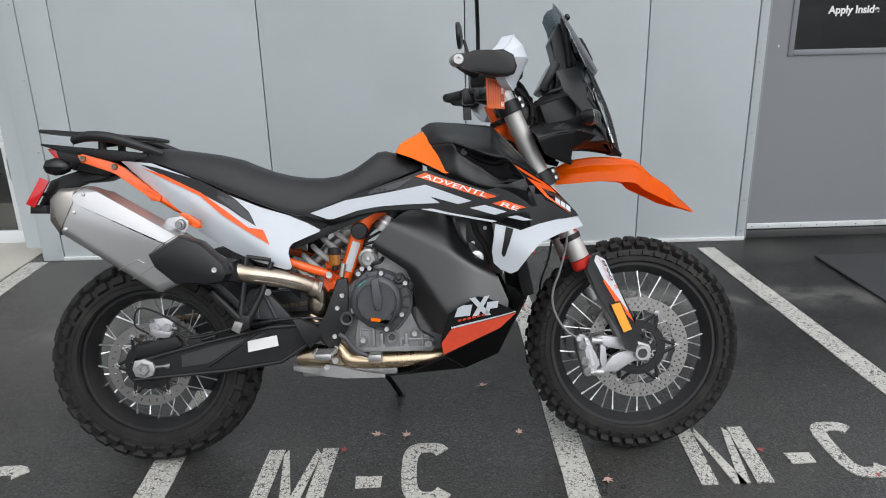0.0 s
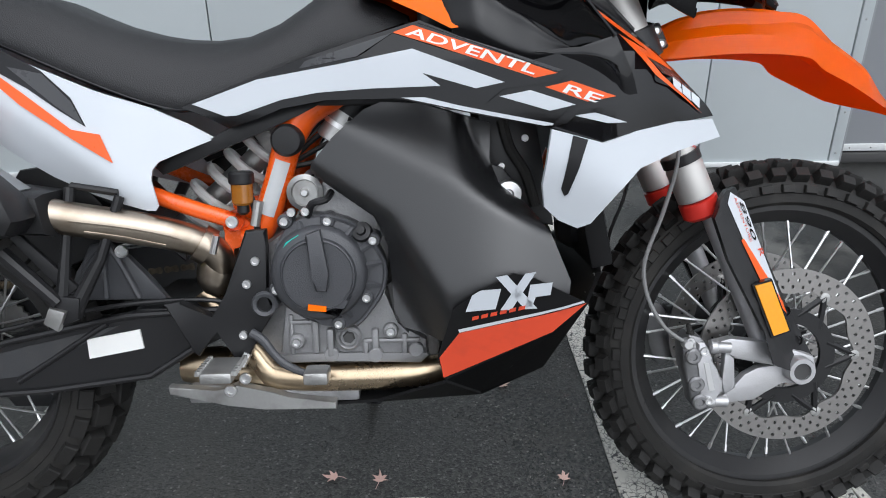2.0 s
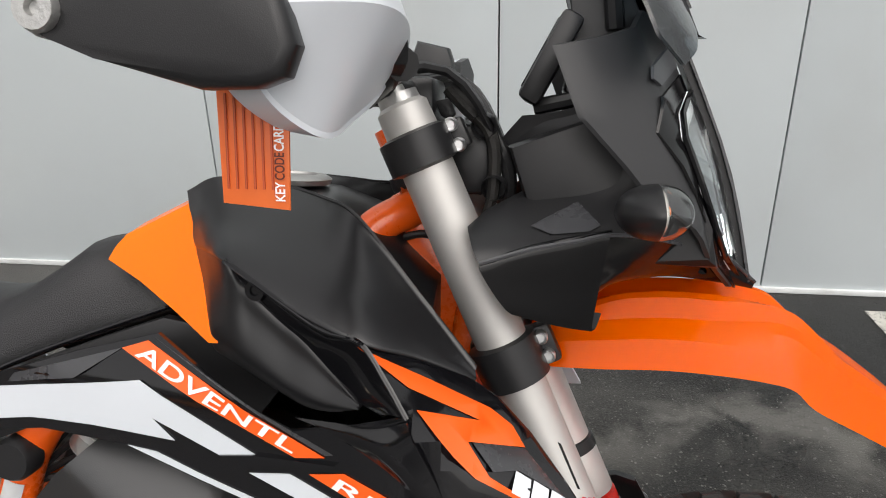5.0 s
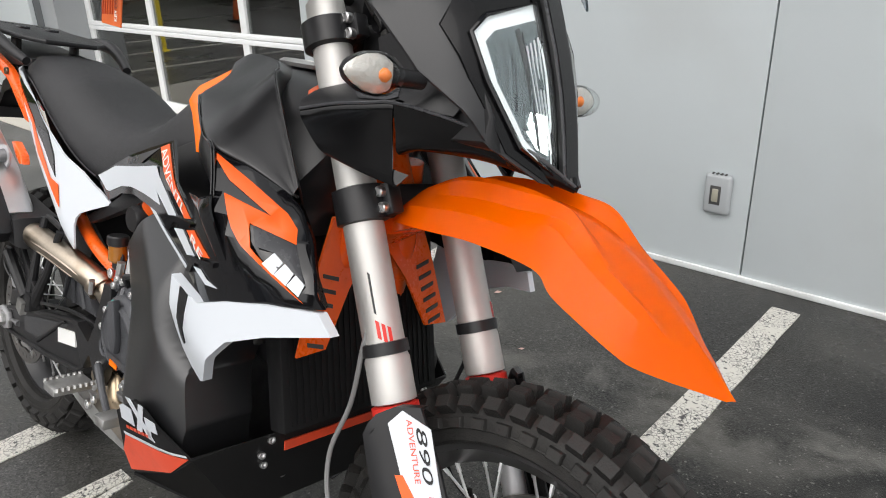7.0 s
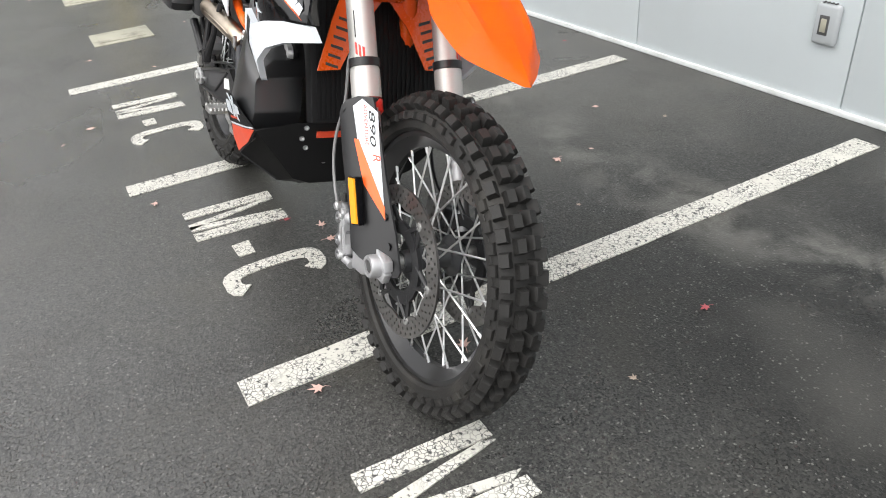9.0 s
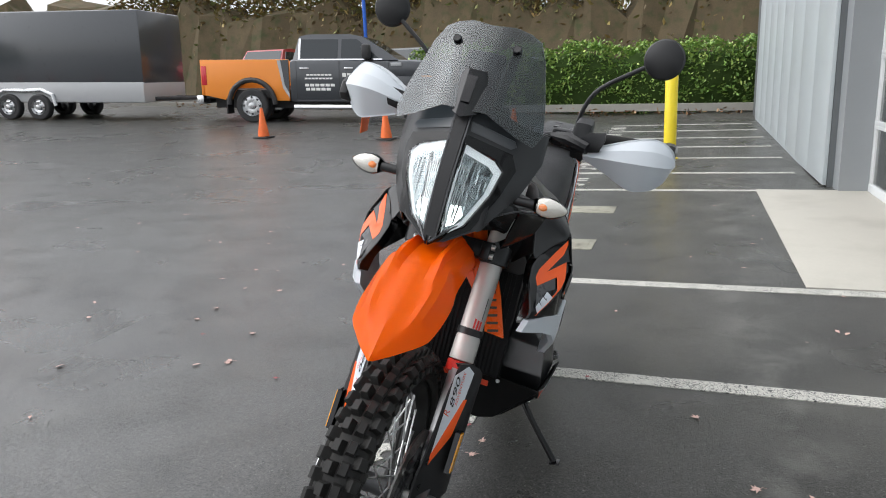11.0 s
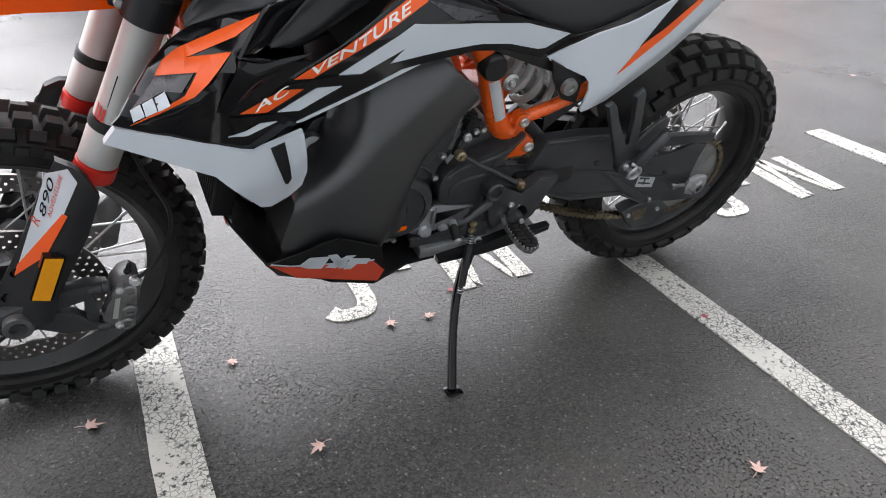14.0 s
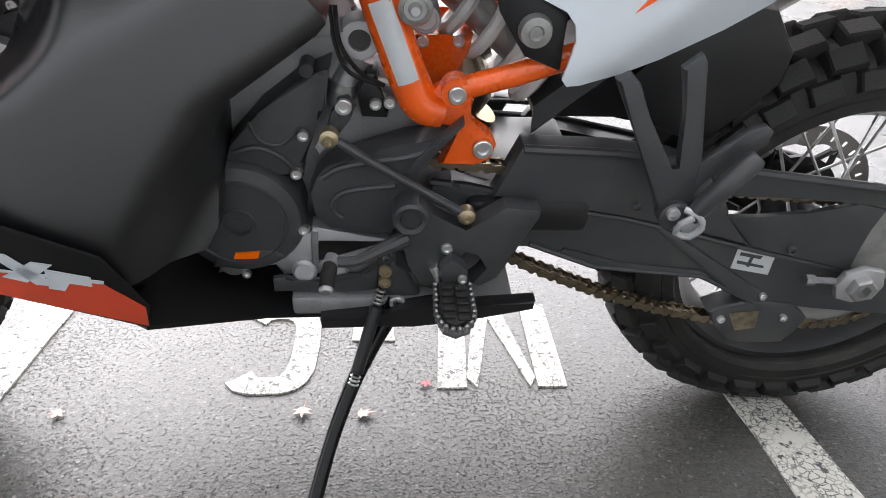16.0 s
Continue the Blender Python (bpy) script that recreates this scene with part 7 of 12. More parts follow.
part("drain_plug", lathe([(0, 0.010), (0.009, 0.010), (0.012, 0.006), (0.012, -0.01)], (-0.042, 0.115, 0.348), (0, 1, 0.25), 18), M_SILVER, low)
part("bash_rail", prism([(0.042, 0.351), (0.026, 0.354), (0.016, 0.344), (-0.02, 0.343), (-0.052, 0.354), (-0.07, 0.352), (-0.081, 0.366), (-0.091, 0.366), (-0.091, 0.334), (-0.07, 0.33), (0.042, 0.329)], 0.128, 0.138, "y", 0.003), M_ARM, bike, "black alloy bash plate rail")
# throttle motor, injector rail and pipes above the covers
part("motor_flange", lathe([(0.0125, 0.002), (0.0125, 0.010), (0.0215, 0.010), (0.0235, 0.006), (0.0235, -0.02), (0.0125, -0.02)], (-0.072, 0.085, 0.65), (0, 1, 0), 28, closed=True), M_SILVER, engine, "silver throttle motor housing")
part("motor_bore", lathe([(0, 0.003), (0.0125, 0.003), (0.0125, -0.02)], (-0.072, 0.085, 0.65), (0, 1, 0), 20), M_DARK, engine)
part("intake_stub", tube([(-0.073, 0.07, 0.625), (-0.059, 0.07, 0.603), (-0.05, 0.07, 0.58), (-0.046, 0.07, 0.562)], [0.017, 0.016, 0.018, 0.015], 16, steps=2), M_SILVER, engine)
part("intake_band", lathe([(0.0185, -0.005), (0.0205, -0.005), (0.0205, 0.005), (0.0185, 0.005)], (-0.053, 0.07, 0.589), (0.25, 0, -1), 22, closed=True), M_SPOKE, engine)
part("cylinder_rib", prism([(-0.018, 0.596), (-0.048, 0.61), (-0.046, 0.561), (-0.035, 0.535), (-0.008, 0.532), (-0.012, 0.568)], 0.02, 0.075, "y", 0.006), M_SILVER, engine)
part("sensor_block", prism([(-0.079, 0.615), (-0.091, 0.615), (-0.094, 0.581), (-0.105, 0.571), (-0.103, 0.559), (-0.073, 0.56), (-0.067, 0.588)], 0.06, 0.10, "y", 0.006), M_BLACK, engine)
bolts("sensor_bolt", [(-0.105, 0.582), (-0.089, 0.58)], 0.102, 0.007, M_SPOKE, engine)
part("coolant_pipe", tube([(-0.112, 0.09, 0.598), (-0.091, 0.09, 0.603), (-0.088, 0.09, 0.59), (-0.099, 0.09, 0.582)], 0.005, 8, steps=3), M_SILVER, engine)
for k in range(2):
    part("wiring", tube([(-0.041 - 0.006 * k, 0.100, 0.690), (-0.046 - 0.005 * k, 0.104, 0.650), (-0.060 - 0.012 * k, 0.100, 0.616), (-0.095 - 0.004 * k, 0.098, 0.600)], 0.0028, 6, steps=4), M_BLACK, engine)

# radiator with its orange guard
rad = part("radiator", box(-0.018, 0.018, -0.165, 0.165, -0.14, 0.15, 0.004, None, Matrix.Translation((0.395, 0, 0.665)) @ Matrix.Rotation(radians(-12), 4, "Y")), M_PLATE, bike, "black finned radiator")
for i in range(26):
    part("radiator_fin", box(0.0185, 0.0205, -0.152 + 0.0118 * i, -0.1455 + 0.0118 * i, -0.13, 0.14, 0, None, Matrix.Translation((0.395, 0, 0.665)) @ Matrix.Rotation(radians(-12), 4, "Y")), M_PLATE, rad)
for sy in (-1, 1):
    g = part("radiator_guard", front_sheet([(sy * 0.160, 0.652), (sy * 0.108, 0.655), (sy * 0.060, 0.74), (sy * 0.010, 0.80), (sy * 0.010, 0.845), (sy * 0.090, 0.845), (sy * 0.125, 0.76)], lambda y, z: 0.448 - 0.15 * (z - 0.65), 0.005, 0.04), M_FRAMEPAINT, bike, "orange slotted radiator shield")
    for i in range(6):
        zz = 0.665 + 0.019 * i
        y0 = 0.142 - 0.006 * i
        part("shield_slot", front_sheet([(sy * y0, zz), (sy * (y0 - 0.028), zz - 0.008), (sy * (y0 - 0.028), zz - 0.002), (sy * y0, zz + 0.006)], lambda y, z: 0.4505 - 0.15 * (z - 0.65), 0.002, 0.06), M_DARK, g)
part("exhaust_downpipe", tube([(0.30, -0.05, 0.62), (0.35, -0.045, 0.52), (0.33, -0.06, 0.40), (0.24, -0.10, 0.345)], 0.024, 16, steps=5), M_BRASS, bike, "heat-tinted exhaust downpipe")
part("horn", lathe([(0, 0.02), (0.025, 0.022), (0.034, 0.014), (0.036, 0), (0.02, -0.02), (0, -0.02)], (0.385, -0.06, 0.575), (1, 0, 0.1), 28), M_BLACK, bike)

# ---------------------------------------------------------------- frame
for sy in (-1, 1):
    y = sy * 0.105
    fr = part("frame_tube", tube([(0.30, sy * 0.09, 0.905), (0.12, sy * 0.100, 0.855), (-0.030, y, 0.795), (-0.080, y, 0.738), (-0.104, y, 0.672), (-0.130, y, 0.602), (-0.146, y, 0.580), (-0.166, y, 0.574)], [0.022, 0.023, 0.024, 0.0235, 0.0225, 0.0225, 0.023, 0.020], 18, steps=4), M_FRAMEPAINT, bike, "orange painted steel frame tube")
    part("frame_cap", lathe([(0.026, 0), (0.026, sy * 0.020), (0.022, sy * 0.026), (0, sy * 0.027)], (-0.081, sy * 0.118, 0.737), (0, 1, 0), 26), M_BLACK, fr, "round black frame cap")
    # label wrapped round the outer half of the straight stretch
    axis = (Vector((-0.124, 0, 0.616)) - Vector((-0.092, 0, 0.704))).normalized()
    e1 = axis.cross(Vector((0, sy, 0)))
    part("frame_label", patch([[Vector((-0.092, y, 0.704)) + axis * (0.094 * i / 3) + (e1 * math.sin(a) + Vector((0, sy, 0)) * math.cos(a)) * 0.0236 for i in range(4)] for a in [radians(-34 + 62 * k / 8) for k in range(9)]], 3, 2, 0.0006, 1), M_LABEL, fr, "silver identification label")
    part("frame_gusset", prism([(-0.10, 0.785), (-0.03, 0.800), (-0.055, 0.745), (-0.105, 0.745)], sy * 0.103 - 0.008, sy * 0.103 + 0.008, "y", 0.003), M_FRAMEPAINT, fr)
    part("frame_foot", prism([(-0.144, 0.595), (-0.157, 0.605), (-0.174, 0.614), (-0.185, 0.616), (-0.199, 0.606), (-0.2, 0.591), (-0.193, 0.579), (-0.193, 0.567), (-0.203, 0.557), (-0.223, 0.55), (-0.231, 0.534), (-0.225, 0.515), (-0.206, 0.507), (-0.163, 0.508), (-0.188, 0.551), (-0.185, 0.563), (-0.158, 0.559), (-0.134, 0.567)], y - 0.010, y + 0.010, "y", 0.004), M_FRAMEPAINT, fr)
    part("subframe_tube", tube([(-0.178, sy * 0.118, 0.606), (-0.26, sy * 0.122, 0.634), (-0.36, sy * 0.115, 0.675), (-0.60, sy * 0.09, 0.80), (-0.80, sy * 0.08, 0.93)], 0.0135, 14, steps=3), M_FRAMEPAINT, bike, "orange subframe tube")
    part("subframe_lug", lathe([(0.017, -0.012), (0.017, 0.012), (0, 0.012), (0, -0.012)], (-0.178, sy * 0.118, 0.606), (0, 1, 0), 20), M_FRAMEPAINT, fr)
    bolts("frame_bolt", [(-0.178, 0.606)], sy * 0.131, 0.0105, M_SPOKE, fr)
    bolts("frame_bolt", [(-0.214, 0.532)], sy * 0.117, 0.012, M_SPOKE, fr)
    # black inner cover behind the shock, with its bolt
    inner = part("airbox_side", prism([(-0.300, 0.700), (-0.200, 0.742), (-0.100, 0.800), (0.02, 0.815), (-0.06, 0.776), (-0.18, 0.726), (-0.285, 0.684)], sy * 0.118 - 0.012, sy * 0.118 + 0.012, "y", 0.004), M_BLACK, bike, "black inner side cover")
    if sy > 0:
        part("side_stud", prism([(-0.285, 0.70), (-0.200, 0.745), (-0.215, 0.700), (-0.245, 0.655), (-0.285, 0.640)], 0.135, 0.143, "y", 0.003), M_BLACK, inner)
        part("side_bolt", lathe([(0, 0.008), (0.006, 0.008), (0.008, 0.011), (0.016, 0.010), (0.018, 0)], (-0.252, 0.144, 0.685), (0, 1, 0), 20), M_ALLOY, inner, "silver bolt")
part("head_tube_brace", tube([(0.372, -0.032, 1.028), (0.335, -0.052, 1.012), (0.310, -0.070, 0.985), (0.295, -0.088, 0.930), (0.290, -0.09, 0.905)], 0.021, 14, steps=3), M_FRAMEPAINT, bike, "orange painted frame brace")
part("head_tube_brace", tube([(0.372, 0.032, 1.028), (0.335, 0.052, 1.012), (0.310, 0.070, 0.985), (0.295, 0.088, 0.930), (0.290, 0.09, 0.905)], 0.021, 14, steps=3), M_FRAMEPAINT, bike, "orange painted frame brace")
part("down_tube", tube([(0.44, -0.035, 0.93), (0.42, -0.06, 0.80), (0.36, -0.10, 0.62)], 0.020, 12), M_FRAMEPAINT, bike, "orange painted frame tube")
part("down_tube", tube([(0.44, 0.035, 0.93), (0.42, 0.06, 0.80), (0.36, 0.10, 0.62)], 0.020, 12), M_FRAMEPAINT, bike, "orange painted frame tube")
for sy in (-1, 1):
    ip = part("inner_panel", prism([(0.225, 0.775), (0.318, 0.765), (0.332, 0.685), (0.350, 0.590), (0.297, 0.600), (0.240, 0.665)], sy * 0.118 - 0.006, sy * 0.118 + 0.006, "y", 0.003), M_BLACK, bike, "black inner panel")
    part("panel_hose", tube([(0.262, sy * 0.130, 0.765), (0.275, sy * 0.134, 0.720), (0.300, sy * 0.132, 0.680), (0.318, sy * 0.130, 0.625)], 0.009, 8, steps=4), M_RUBBER, ip)
    bolts("panel_bolt", [(0.300, 0.735), (0.262, 0.690)], sy * 0.126, 0.006, M_SPOKE, ip)
part("head_gusset", prism([(0.352, 1.050), (0.385, 1.030), (0.480, 0.83), (0.43, 0.80), (0.365, 0.93)], -0.042, 0.042, "y", 0.008), M_FRAMEPAINT, bike, "orange steering head casting")

part("frame_crossmember", prism([(-0.112, 0.638), (-0.139, 0.634), (-0.172, 0.632), (-0.204, 0.636), (-0.201, 0.616), (-0.182, 0.58), (-0.162, 0.568), (-0.137, 0.586)], -0.04, 0.035, "y", 0.006), M_FRAMEPAINT, bike, "orange frame crossmember")
bolts("crossmember_bolt", [(-0.144, 0.629), (-0.186, 0.631)], 0.037, 0.007, M_SPOKE, bike)
# shock absorber
shock = part("shock_absorber", tube([(-0.080, 0, 0.768), (-0.310, 0, 0.570)], 0.022, 20), M_ALLOY, bike, "silver shock absorber with a white coil spring")
helix = []
a0, d0 = Vector((-0.140, 0, 0.716)), Vector((-0.298, 0, 0.580)) - Vector((-0.140, 0, 0.716))
u0, v0 = plane_frame(d0)
for i in range(5 * 16 + 1):
    t = i / (5 * 16)
    helix.append(a0 + d0 * t + 0.043 * (math.cos(2 * math.pi * 5 * t) * u0 + math.sin(2 * math.pi * 5 * t) * v0))
part("coil_spring", tube(helix, 0.0088, 8), M_SPRING, shock, "white coil spring")
part("shock_collar", lathe([(0.046, -0.012), (0.048, 0.0), (0.046, 0.012), (0.02, 0.012), (0.02, -0.012)], (-0.128, 0, 0.727), d0, 28, closed=True), M_ALLOY, shock)
part("shock_body", lathe([(0, -0.05), (0.034, -0.05), (0.036, 0.02), (0.034, 0.045), (0, 0.045)], (-0.105, 0, 0.746), d0, 28), M_ALLOY, shock)
part("damper_adjuster", lathe([(0.018, -0.03), (0.018, 0.0), (0.016, 0.003), (0.0135, 0.003), (0.0125, 0.0015), (0.005, 0.0015), (0.004, -0.002), (0, -0.002)], (-0.144, 0.065, 0.666), (0, 1, 0), 28), M_SILVER, shock, "silver damping adjuster dial")
part("adjuster_screw", lathe([(0.0035, 0), (0.0035, 0.0012), (0, 0.0012)], (-0.144, 0.067, 0.667), (0, 1, 0), 10), M_DARK, shock)
res = part("reservoir", lathe([(0, -0.012), (0.018, -0.012), (0.0205, -0.009), (0.0205, 0.006), (0.019, 0.008), (0, 0.008)], (-0.159, -0.130, 0.676), (0, 0, -1), 22), M_BLACK, bike, "small brake fluid reservoir with an amber body")
part("reservoir_fluid", lathe([(0.0175, 0.008), (0.0175, 0.038), (0.014, 0.042), (0, 0.042)], (-0.159, -0.130, 0.676), (0, 0, -1), 22), M_AMBERFLUID, res, "amber fluid window")
part("reservoir_foot", lathe([(0.010, 0.042), (0.010, 0.054), (0.006, 0.058), (0, 0.058)], (-0.159, -0.130, 0.676), (0, 0, -1), 16), M_BLACK, res)
part("reservoir_hose", tube([(-0.148, -0.128, 0.658), (-0.138, -0.130, 0.60), (-0.150, -0.132, 0.52), (-0.165, -0.13, 0.46)], 0.0055, 8, steps=4), M_BLACK, bike)
part("reservoir_hose", tube([(-0.132, -0.135, 0.64), (-0.140, -0.137, 0.60)], 0.008, 10), M_ALLOY, bike)

# ---------------------------------------------------------------- swingarm, chain, foot controls
arm = bmesh.new()
prism([(-0.800, 0.350), (-0.690, 0.372), (-0.556, 0.408), (-0.364, 0.449), (-0.190, 0.458), (-0.150, 0.50), (-0.130, 0.47), (-0.150, 0.430), (-0.227, 0.405), (-0.335, 0.342), (-0.510, 0.320), (-0.690, 0.304), (-0.800, 0.300), (-0.815, 0.325)], -0.128, -0.092, "y", 0.006, arm)
swing = part("swingarm", arm, M_BLACK, bike, "black alloy swingarm")
# shading of the arm's recess, laid on as a thin plate of another tone
part("arm_recess_shade", prism([(-0.640, 0.372), (-0.540, 0.398), (-0.380, 0.432), (-0.420, 0.412), (-0.560, 0.345), (-0.640, 0.335)], -0.1295, -0.120, "y", 0.0), M_ARM, swing)
part("arm_rib", tube([(-0.400, -0.129, 0.436), (-0.560, -0.129, 0.335)], 0.005, 8), M_BLACK, swing)
part("arm_rib", tube([(-0.790, -0.128, 0.352), (-0.556, -0.130, 0.410), (-0.364, -0.130, 0.449), (-0.200, -0.130, 0.458)], 0.006, 8), M_BLACK, swing)
part("arm_rib", tube([(-0.790, -0.128, 0.300), (-0.510, -0.130, 0.319), (-0.335, -0.130, 0.342), (-0.235, -0.130, 0.404)], 0.006, 8), M_BLACK, swing)
part("arm_label", prism([(-0.436, 0.409), (-0.346, 0.425), (-0.342, 0.392), (-0.435, 0.375)], -0.1315, -0.128, "y"), M_WHITE_LETTER, swing, "white sticker")
part("left_arm", prism([(-0.155, 0.471), (-0.182, 0.478), (-0.241, 0.454), (-0.33, 0.441), (-0.407, 0.426), (-0.487, 0.407), (-0.599, 0.376), (-0.716, 0.346), (-0.82, 0.317), (-0.863, 0.282), (-0.85, 0.249), (-0.729, 0.267), (-0.63, 0.278), (-0.54, 0.329), (-0.384, 0.347), (-0.293, 0.385), (-0.248, 0.376), (-0.188, 0.375)], 0.070, 0.106, "y", 0.005), M_ARM, swing, "black alloy swingarm")
part("arm_flange", tube([(-0.23, 0.107, 0.453), (-0.329, 0.107, 0.44), (-0.406, 0.107, 0.427), (-0.487, 0.107, 0.407), (-0.598, 0.107, 0.376), (-0.714, 0.107, 0.347), (-0.818, 0.107, 0.318)], 0.0045, 8), M_ARM, swing)
part("arm_flange", tube([(-0.289, 0.107, 0.385), (-0.383, 0.107, 0.347), (-0.464, 0.107, 0.338), (-0.539, 0.107, 0.33), (-0.629, 0.107, 0.281)], 0.004, 8), M_ARM, swing)
part("arm_rib", prism([(-0.444, 0.42), (-0.461, 0.416), (-0.639, 0.301), (-0.639, 0.281), (-0.607, 0.29), (-0.492, 0.381)], 0.098, 0.111, "y", 0.003), M_ARM, swing)
part("arm_rib", prism([(-0.338, 0.379), (-0.42, 0.353), (-0.534, 0.342), (-0.555, 0.328), (-0.424, 0.337), (-0.328, 0.368)], 0.098, 0.109, "y", 0.002), M_ARM, swing)
part("arm_label", prism([(-0.579, 0.377), (-0.636, 0.363), (-0.636, 0.331), (-0.578, 0.343)], 0.1055, 0.107, "y"), M_LABEL, swing, "small silver sticker")
for q in ([(-0.585, 0.371), (-0.618, 0.364), (-0.616, 0.359), (-0.584, 0.366)], [(-0.584, 0.357), (-0.625, 0.347), (-0.625, 0.343), (-0.584, 0.352)], [(-0.601, 0.367), (-0.606, 0.366), (-0.604, 0.345), (-0.599, 0.347)]):
    part("label_bar", prism(q, 0.1068, 0.1076, "y"), M_DARK, swing)
guard = bmesh.new()
prism([(-0.263, 0.534), (-0.375, 0.529), (-0.454, 0.519), (-0.497, 0.507), (-0.524, 0.465), (-0.522, 0.453), (-0.543, 0.436), (-0.59, 0.386), (-0.48, 0.419), (-0.401, 0.437), (-0.325, 0.45), (-0.233, 0.462)], 0.080, 0.116, "y", 0.004, guard)
prism([(-0.497, 0.507), (-0.574, 0.503), (-0.737, 0.484), (-0.775, 0.473), (-0.77, 0.449), (-0.712, 0.457), (-0.617, 0.465), (-0.541, 0.467), (-0.524, 0.465)], 0.108, 0.116, "y", 0.002, guard)
prism([(-0.543, 0.436), (-0.582, 0.435), (-0.657, 0.44), (-0.712, 0.457), (-0.757, 0.447), (-0.746, 0.414), (-0.743, 0.376), (-0.747, 0.344), (-0.705, 0.357), (-0.59, 0.386)], 0.108, 0.116, "y", 0.002, guard)
cg = part("chain_guard", guard, M_ARM, swing, "black plastic chain guard")
part("guard_lip", tube([(-0.264, 0.114, 0.53), (-0.377, 0.114, 0.526), (-0.456, 0.114, 0.516), (-0.577, 0.114, 0.499), (-0.741, 0.114, 0.479)], 0.006, 8), M_ARM, cg)
part("guard_slider", tube([(-0.155, 0.1, 0.475), (-0.204, 0.1, 0.469), (-0.248, 0.1, 0.459)], 0.006, 8), M_BLACK, cg)
bolts("guard_bolt", [(-0.418, 0.452), (-0.647, 0.384)], 0.117, 0.0065, M_DARK, cg)
gd = part("chain_guide", prism([(-0.565, 0.265), (-0.585, 0.273), (-0.628, 0.286), (-0.69, 0.278), (-0.723, 0.25), (-0.706, 0.221), (-0.7, 0.201), (-0.62, 0.199), (-0.592, 0.228)], 0.076, 0.110, "y", 0.004), M_ARM, swing, "black chain guide")
part("guide_window", prism([(-0.599, 0.262), (-0.644, 0.267), (-0.647, 0.233), (-0.618, 0.228)], 0.108, 0.1112, "y"), M_CHAIN, gd)
bolts("guide_bolt", [(-0.683, 0.254), (-0.638, 0.296), (-0.589, 0.252)], 0.110, 0.006, M_SPOKE, gd)
part("arm_bridge", box(-0.36, -0.20, -0.12, 0.12, 0.41, 0.46, 0.012), M_BLACK, swing)
for sy in (-1, 1):
    part("axle_block", prism([(-0.780, 0.360), (-0.752, 0.366), (-0.726, 0.356), (-0.718, 0.336), (-0.726, 0.314), (-0.752, 0.306), (-0.780, 0.312), (-0.788, 0.336)], sy * 0.134 - 0.006, sy * 0.134 + 0.006, "y", 0.003), M_SILVER, swing, "cast axle block")
    part("axle_nut", lathe([(0.010, 0.0), (0.010, sy * 0.012), (0.017, sy * 0.012), (0.020, sy * 0.008), (0.020, 0)], (RX, sy * 0.140, RZ), (0, 1, 0), 6, closed=True), M_ALLOY, swing)
    part("adjuster_bolt", tube([(-0.72, sy * 0.13, 0.338), (-0.690, sy * 0.13, 0.340), (-0.689, sy * 0.13, 0.340), (-0.675, sy * 0.13, 0.341)], [0.005, 0.005, 0.008, 0.008], 8), M_CALIPER, swing)
rcal = part("rear_caliper", prism([(-0.736, 0.467), (-0.723, 0.487), (-0.684, 0.49), (-0.652, 0.475), (-0.65, 0.452), (-0.667, 0.432), (-0.7, 0.427), (-0.732, 0.436)], -0.125, -0.078, "y", 0.007), M_SILVER, bike, "silver rear brake caliper")
for bx, bz in [(-0.712, 0.459), (-0.679, 0.458)]:
    part("piston_cap", lathe([(0.013, 0.01), (0.013, -0.005), (0.010, -0.008), (0.005, -0.008), (0.004, -0.005), (0, -0.005)], (bx, -0.125, bz), (0, 1, 0), 18), M_SILVER, rcal)
part("caliper_face", prism([(-0.727, 0.455), (-0.662, 0.444), (-0.673, 0.428), (-0.714, 0.428)], -0.132, -0.120, "y", 0.003), M_SILVER, rcal)
bolts("caliper_bolt", [(-0.722, 0.481), (-0.656, 0.466)], -0.127, 0.006, M_CALIPER, rcal)
part("caliper_arm", prism([(-0.78, 0.40), (-0.66, 0.43), (-0.64, 0.40), (-0.70, 0.36), (-0.79, 0.36)], -0.112, -0.100, "y", 0.004), M_BLACK, bike)
part("rear_brake_hose", tube([(-0.665, -0.125, 0.452), (-0.60, -0.128, 0.425), (-0.48, -0.132, 0.450), (-0.36, -0.132, 0.470), (-0.24, -0.13, 0.475), (-0.16, -0.12, 0.46)], 0.0042, 8, steps=4), M_BLACK, bike, "black rear brake hose")
part("rear_brake_hose", tube([(-0.735, -0.125, 0.44), (-0.775, -0.128, 0.47), (-0.76, -0.128, 0.52), (-0.70, -0.12, 0.50), (-0.60, -0.128, 0.435)], 0.003, 6, steps=4), M_BLACK, bike)
# chain: links on two runs and round the sprocket
spr = bmesh.new()
teeth = 42
prof = []
for k in range(teeth * 2):
    a = 2 * math.pi * k / (teeth * 2)
    r = 0.113 if k % 2 else 0.106
    prof.append((RX + r * math.cos(a), RZ + r * math.sin(a)))
prism(prof, 0.087, 0.093, "y", 0.0, spr)
part("rear_sprocket", spr, M_BELLY, rw, "worn alloy rear sprocket")
path = []
def arc(cx, cz, r, a0, a1, n):
    return [(cx + r * math.cos(radians(a0 + (a1 - a0) * i / n)), cz + r * math.sin(radians(a0 + (a1 - a0) * i / n))) for i in range(n + 1)]
path += arc(-0.125, 0.470, 0.036, -80, 80, 5)
path += [(-0.125 + (RX + 0.125) * t, 0.506 + (RZ + 0.110 - 0.506) * t - 0.004 * math.sin(math.pi * t)) for t in (0.15, 0.3, 0.45, 0.6, 0.75, 0.9)]
path += arc(RX, RZ, 0.110, 95, 262, 10)
CHAIN_SAG = 0.052
